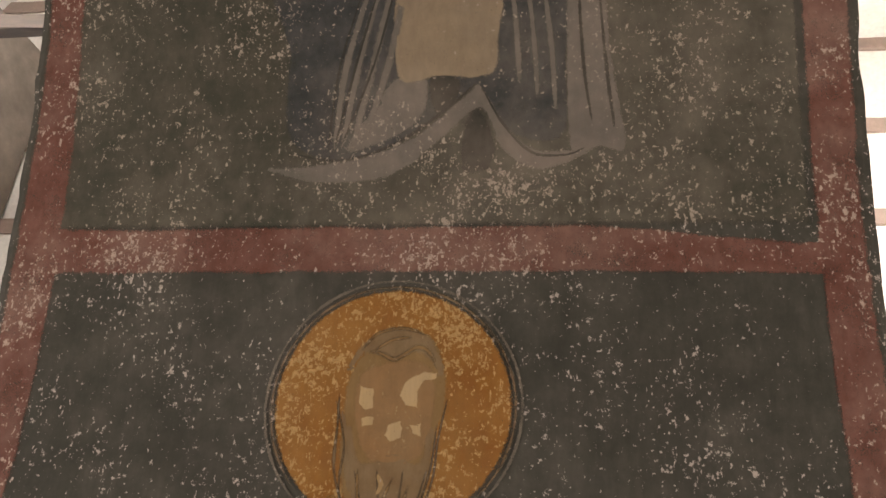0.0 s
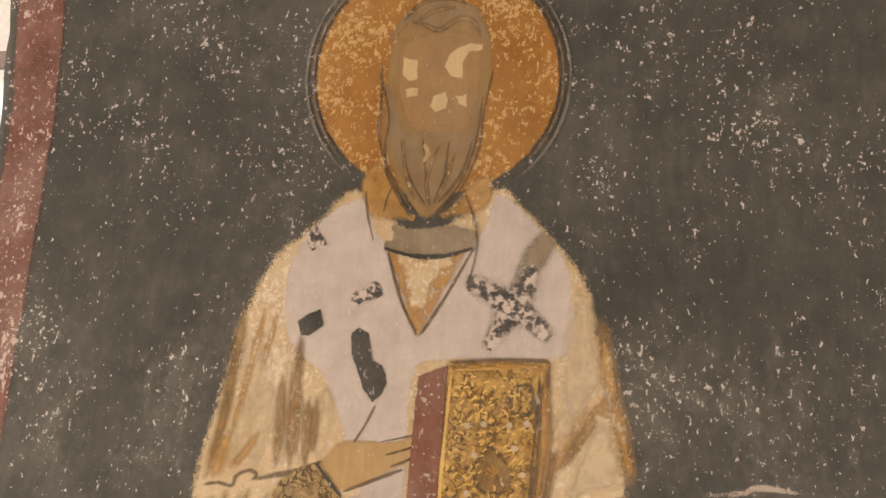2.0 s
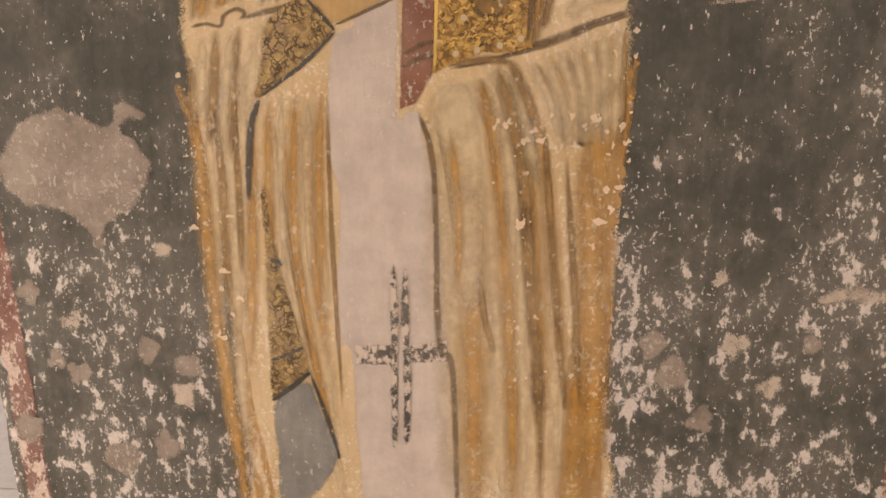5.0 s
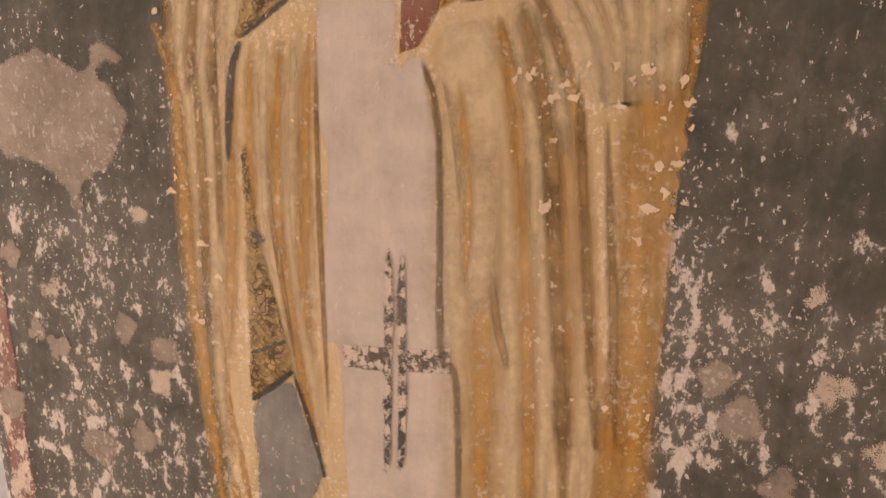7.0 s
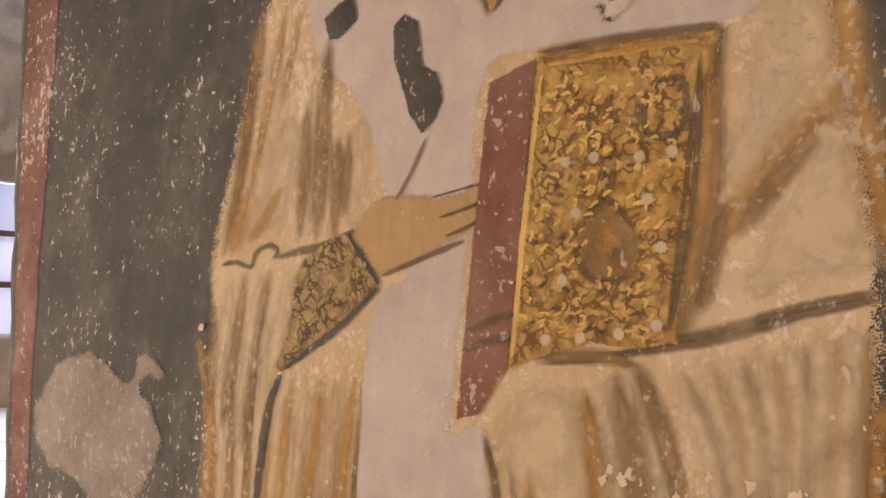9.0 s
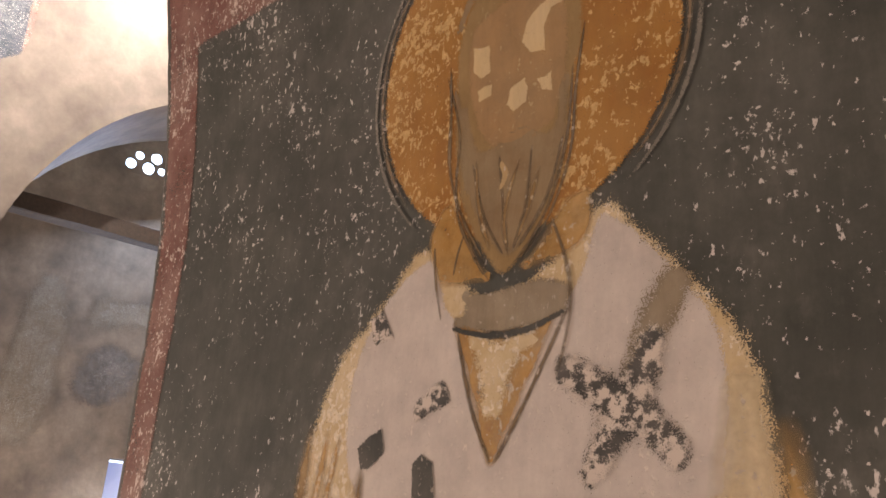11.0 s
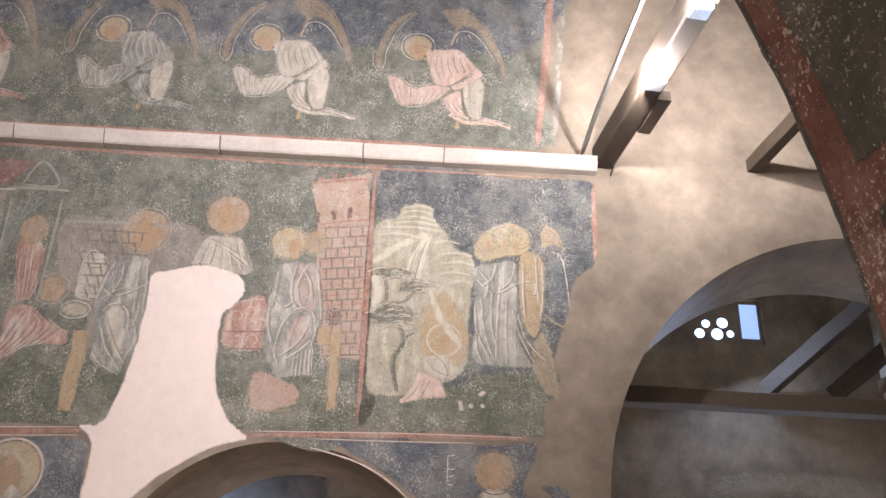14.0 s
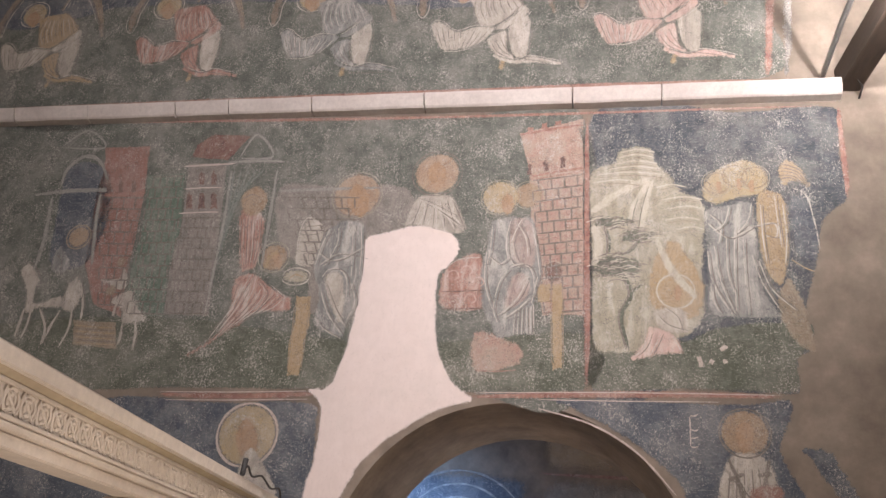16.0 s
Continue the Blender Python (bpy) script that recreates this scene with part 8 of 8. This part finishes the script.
# patches on the aisle wall: painted remains, a dark blotch, and blue light put in as paint
for tint, loop, label in (
    # blue light on the wall, given as a dark blue coat
    ("w_navy", [(-3.6, 2.4), (-2.7, 2.4), (-1.5, 2.5), (-1.48, 3.0), (-1.55, 3.3), (-2.6, 3.36), (-3.6, 3.3)], "dark blue field, blue-lit wall put into the paint colour"),
    ("w_greybrick", [(-1.3, 2.5), (-0.2, 2.5), (0.9, 2.6), (0.9, 3.25), (-0.2, 3.3), (-1.3, 3.3)], "pale grey painted field on the aisle wall"),
    ("w_ochre", [(-1.3, 3.36), (-0.2, 3.36), (0.9, 3.3), (0.9, 4.2), (-0.4, 4.3), (-1.3, 4.2)], "worn ochre painted field on the aisle wall"),
    ("w_folddark", [(2.5, 2.9), (2.8, 2.7), (3.2, 2.9), (3.3, 3.3), (2.9, 3.5), (2.6, 3.3)], "dark blotch on the aisle wall"),
    ("w_brown", [(2.6, 3.5), (3.4, 3.6), (4.2, 3.5), (4.6, 3.8), (4.2, 4.0), (3.2, 4.0), (2.6, 3.9)], "brown band of old paint on the aisle wall"),
    ("w_brown", [(3.5, 2.6), (3.9, 2.5), (4.4, 2.8), (4.3, 3.3), (3.8, 3.3)], "brown worn painted patch on the aisle wall"),
    ("w_brown", [(1.9, 2.4), (2.4, 2.4), (2.5, 3.6), (2.2, 4.1), (1.9, 3.6)], "brown worn painted patch on the aisle wall"),
):
    fig = Paint(aisle_map, 0.0005)
    fig.rim = 0.16
    fig.fill(tint, 1, loop, 0.03)
    fig.done("painted_field", label, "wall painting")
# flat arcs drawn where a blue-lit niche shows
fig = Paint(aisle_map, 0.0005)
for k in range(5):
    fig.ring("w_robegrey", 2 + 0.1 * k, (-2.15, 2.6), 0.2 + 0.13 * k, 0.02, 5, 175)
tagged(fig.done("painted_rings", "pale concentric arcs painted in place of a blue-lit niche", "wall painting"), kind="stuff")
fig = Paint(aisle_map, 0.0005)
fig.stroke("w_red", 3, [(-1.4, 3.33), (0, 3.33), (1.0, 3.3)], 0.05)
fig.done("painted_border", "faded red border line on the aisle wall", "wall painting")

# ---- tie beams, rod and floodlight ----
for y, x1, thick in ((1.06, 0.2, 1.0), (2.36, 0.2, 0.6)):
    bm = bmesh.new()
    beam_mesh(bm, (WALL_X + WALL_SKEW * y - 0.1, y, 5.93), (x1, y, 5.93), 0.17 * thick, 0.2 * thick)
    link("tie_beam", bm, WOOD, None, "dark hewn oak tie beam set into the wall", "beam", "tie beams")
bm = bmesh.new()
a, b = aisle_map(0.9, 4.05, 2.0), aisle_map(4.9, 4.05, 2.0)
beam_mesh(bm, a, b, 0.16, 0.14)
link("tie_beam", bm, WOOD, None, "dark hewn oak tie beam across the arch", "beam", "tie beams")
bm = bmesh.new()
beam_mesh(bm, aisle_map(3.3, 4.75, 0.1), aisle_map(4.6, 5.9, 1.0), 0.16, 0.16)
link("roof_strut", bm, WOOD, None, "dark oak strut slanting under the aisle roof", "beam", "roof struts")
bm = bmesh.new()
beam_mesh(bm, aisle_map(4.05, 4.75, 0.1), aisle_map(4.9, 5.5, 0.7), 0.16, 0.16)
link("roof_strut", bm, WOOD, None, "dark oak strut slanting under the aisle roof", "beam", "roof struts")
bm = bmesh.new()
tube(bm, [wall_map(0.87, 5.92, -0.02), (-4.0, 0.83, 6.0), (-3.06, 0.8, 6.106), (-1.5, 0.75, 6.285), (0.05, 0.70, 6.46)], 0.02)
link("tie_rod", bm, STEEL, None, "thin bright metal rod rising from the ledge", "rod")
bm = bmesh.new()
tube(bm, [wall_map(1.0, 5.86, 0.13), wall_map(1.08, 5.83, 0.16), wall_map(1.13, 5.79, 0.1), wall_map(1.12, 5.74, 0.02)], 0.008)
link("cable_end", bm, WIRE, None, "short black cable end hanging by the beam", "cable")

flood = tagged(new("floodlight"), "lit floodlight clamped on the oak tie beam", "lamp")
flood.location = (-3.34, 1.06, 5.77)
bm = bmesh.new()
block(bm, (-0.07, -0.09, 0.0), (0.05, 0.05, 0.06), 0.01)
part("housing", bm, STEEL, flood, "grey metal housing")
bm = bmesh.new()
block(bm, (0.051, -0.085, 0.004), (0.062, 0.045, 0.056), 0.003)
part("lens", bm, LAMP_GLASS, flood, "glowing glass lens").visible_shadow = False
bm = bmesh.new()
tube(bm, [(-0.07, -0.02, 0.03), (-0.09, -0.01, 0.06), (-0.08, 0.0, 0.09), (-0.02, 0.0, 0.1)], 0.01)
part("bracket", bm, STEEL, flood, "bent steel bracket")


# made-up tripods, out of view, standing where the fill lamps are
def added_stand(x, y, z, label):
    thing = tagged(new("added_stand_floodlight"), label, "lamp", "standing floodlights")
    part("housing", block(bmesh.new(), (x - 0.12, y - 0.06, z - 0.3), (x + 0.12, y + 0.06, z - 0.14), 0.012), STEEL, thing)
    part("pole", tube(bmesh.new(), [(x, y, 0.25), (x, y, 0.5), (x, y, z - 0.3)], 0.016), STEEL, thing)
    for k in range(3):
        a = k * 2.094
        part("leg", tube(bmesh.new(), [(x, y, 0.3), (x + 0.14 * math.cos(a), y + 0.14 * math.sin(a), 0.12), (x + 0.26 * math.cos(a), y + 0.26 * math.sin(a), 0.01)], 0.011), STEEL, thing)


added_stand(-1.7, -1.55, 1.12, "added fill floodlight on a tripod before the screen")
added_stand(3.9, -2.7, 1.52, "added fill floodlight on a tripod in the aisle")
added_stand(-6.3, 1.1, 0.72, "added fill floodlight on a low tripod behind the arches")
# invented fixture at the place of the far wall's fill spot
hung = tagged(new("added_wall_floodlight"), "added floodlight housing for the unseen far wall fill", "lamp")
part("housing", block(bmesh.new(), (-0.30, -1.05, 6.42), (-0.12, -0.75, 6.52), 0.012), STEEL, hung)
part("bracket", tube(bmesh.new(), [(-0.14, -0.9, 6.47), (-0.06, -0.9, 6.5), (0.02, -0.9, 6.5)], 0.012), STEEL, hung)
copy_thing(flood, pose(-2.56, 1.06, 5.77))
# extra housing added for the upper fill, hidden behind the beam
copy_thing(flood, pose(-2.77, 1.20, 6.03))
shelf = bmesh.new()
beam_mesh(shelf, (-4.0, 1.2, 5.86), (-3.55, 1.2, 5.86), 0.1, 0.08)
link("beam_cleat", shelf, WOOD, None, "short oak cleat nailed beside the tie beam", "beam")

# ---- the marble screen: architrave with carved interlace ----
screen = tagged(new("marble_screen"), "carved cream marble chancel screen with interlace frieze", "chancel screen")
SY, SX0, SX1 = -2.725, -4.9, -0.06
slab_bm = bmesh.new()
block(slab_bm, (SX0, SY - 0.24, 2.445), (SX1, SY + 0.04, 2.503), 0.006)
part("cornice_slab", slab_bm, MARBLE, screen, "plain white marble top slab")
bm = bmesh.new()
sect = ((0.022, 2.445), (0.018, 2.440), (0.010, 2.434), (0.002, 2.428), (-0.20, 2.428), (-0.20, 2.445))
ends = [[bm.verts.new((x, SY + h, z)) for h, z in sect] for x in (SX0, SX1)]
for k in range(6):
    bm.faces.new((ends[0][k], ends[0][(k + 1) % 6], ends[1][(k + 1) % 6], ends[1][k]))
bm.faces.new(ends[0])
bm.faces.new(ends[1])
# the hollow's shadow band is put into the colour, darker than the marble
part("cavetto", bm, surface("marble_painted_shade", (0.40, 0.32, 0.20), (0.32, 0.25, 0.155), 30, 4, 0.6, 0.15), screen, "hollow marble moulding, its shade put into a darker ochre")
part("frieze_bed", block(bmesh.new(), (SX0, SY - 0.18, 2.32), (SX1, SY - 0.012, 2.428)), MARBLE, screen)
for z in (2.421, 2.327):
    part("fillet", block(bmesh.new(), (SX0, SY - 0.012, z - 0.006), (SX1, SY + 0.002, z + 0.006), 0.002), MARBLE, screen)
ring_data, tip_data = None, None
for k in range(50):
    x = SX1 - 0.06 - k * 0.094
    if ring_data is None:
        bm = bmesh.new()
        for r in (0.062, 0.034):
            tube(bm, [(r * math.cos(a), 0.004, r * math.sin(a)) for a in (j * math.pi / 12 for j in range(25))], 0.011, 6)
        tube(bm, [(-0.07, 0.004, -0.06), (-0.02, 0.008, -0.012), (0.02, 0.01, 0.012), (0.07, 0.004, 0.06)], 0.008, 5)
        ob = part("interlace_ring", bm, MARBLE, screen)
        ring_data = ob.data
    else:
        ob = new("interlace_ring", ring_data)
        ob.parent = screen
    ob.location, ob.scale = (x, SY - 0.013, 2.374), (0.6, 0.5, 0.62)
    if tip_data is None:
        bm = bmesh.new()
        tube(bm, [(-0.035, 0.004, -0.062), (-0.01, 0.008, -0.02), (0.0, 0.01, 0.03), (-0.02, 0.006, 0.06)], 0.009, 5)
        tube(bm, [(0.035, 0.004, 0.062), (0.012, 0.008, 0.02), (0.004, 0.01, -0.03), (0.025, 0.006, -0.06)], 0.009, 5)
        ob = part("interlace_strand", bm, MARBLE, screen)
        tip_data = ob.data
    else:
        ob = new("interlace_strand", tip_data)
        ob.parent = screen
    ob.location, ob.scale = (x - 0.047, SY - 0.013, 2.374), (0.6, 0.5, 0.6)
part("lower_fascia", block(bmesh.new(), (SX0, SY - 0.17, 2.297), (SX1, SY - 0.006, 2.32), 0.004), MARBLE, screen)
part("soffit_fascia", block(bmesh.new(), (SX0, SY - 0.16, 2.25), (SX1, SY - 0.03, 2.297), 0.006), MARBLE, screen)
for x in (-1.2, -2.56, -3.95):
    bm = bmesh.new()
    block(bm, (x - 0.13, SY - 0.20, 2.18), (x + 0.13, SY - 0.02, 2.25), 0.006)
    for v in bmesh.ops.create_cone(bm, cap_ends=True, segments=4, radius1=0.10, radius2=0.13, depth=0.16)["verts"]:
        v.co = Matrix.Rotation(radians(45), 3, "Z") @ v.co + Vector((x, SY - 0.11, 2.10))
    cap = part("capital", bm, MARBLE, screen, "tapered marble capital")
    bm = bmesh.new()
    for v in bmesh.ops.create_cone(bm, cap_ends=True, segments=24, radius1=0.085, radius2=0.075, depth=2.02)["verts"]:
        v.co += Vector((x, SY - 0.11, 1.01))
    part("column", bm, MARBLE, screen, "round marble column")
for x0, x1 in ((-1.09, -0.06), (-3.84, -2.67), (-4.9, -4.06)):
    part("parapet_panel", block(bmesh.new(), (x0, SY - 0.17, 0.0), (x1, SY - 0.05, 1.0), 0.01), MARBLE, screen, "low marble parapet panel")
bm = bmesh.new()
tube(bm, smooth_line([(-3.36, SY + 0.05, 2.51), (-3.42, SY + 0.06, 2.555), (-3.52, SY + 0.06, 2.52), (-3.7, SY + 0.06, 2.55), (-3.9, SY + 0.06, 2.515), (-4.05, SY + 0.07, 2.535), (-4.12, SY + 0.07, 2.47), (-4.09, SY + 0.08, 2.44)], False, 5), 0.006)
tube(bm, [(-3.38, SY + 0.05, 2.505), (-3.40, SY + 0.05, 2.59)], 0.014)
link("cable", bm, WIRE, None, "black twisted cable lying on the marble screen", "cable")
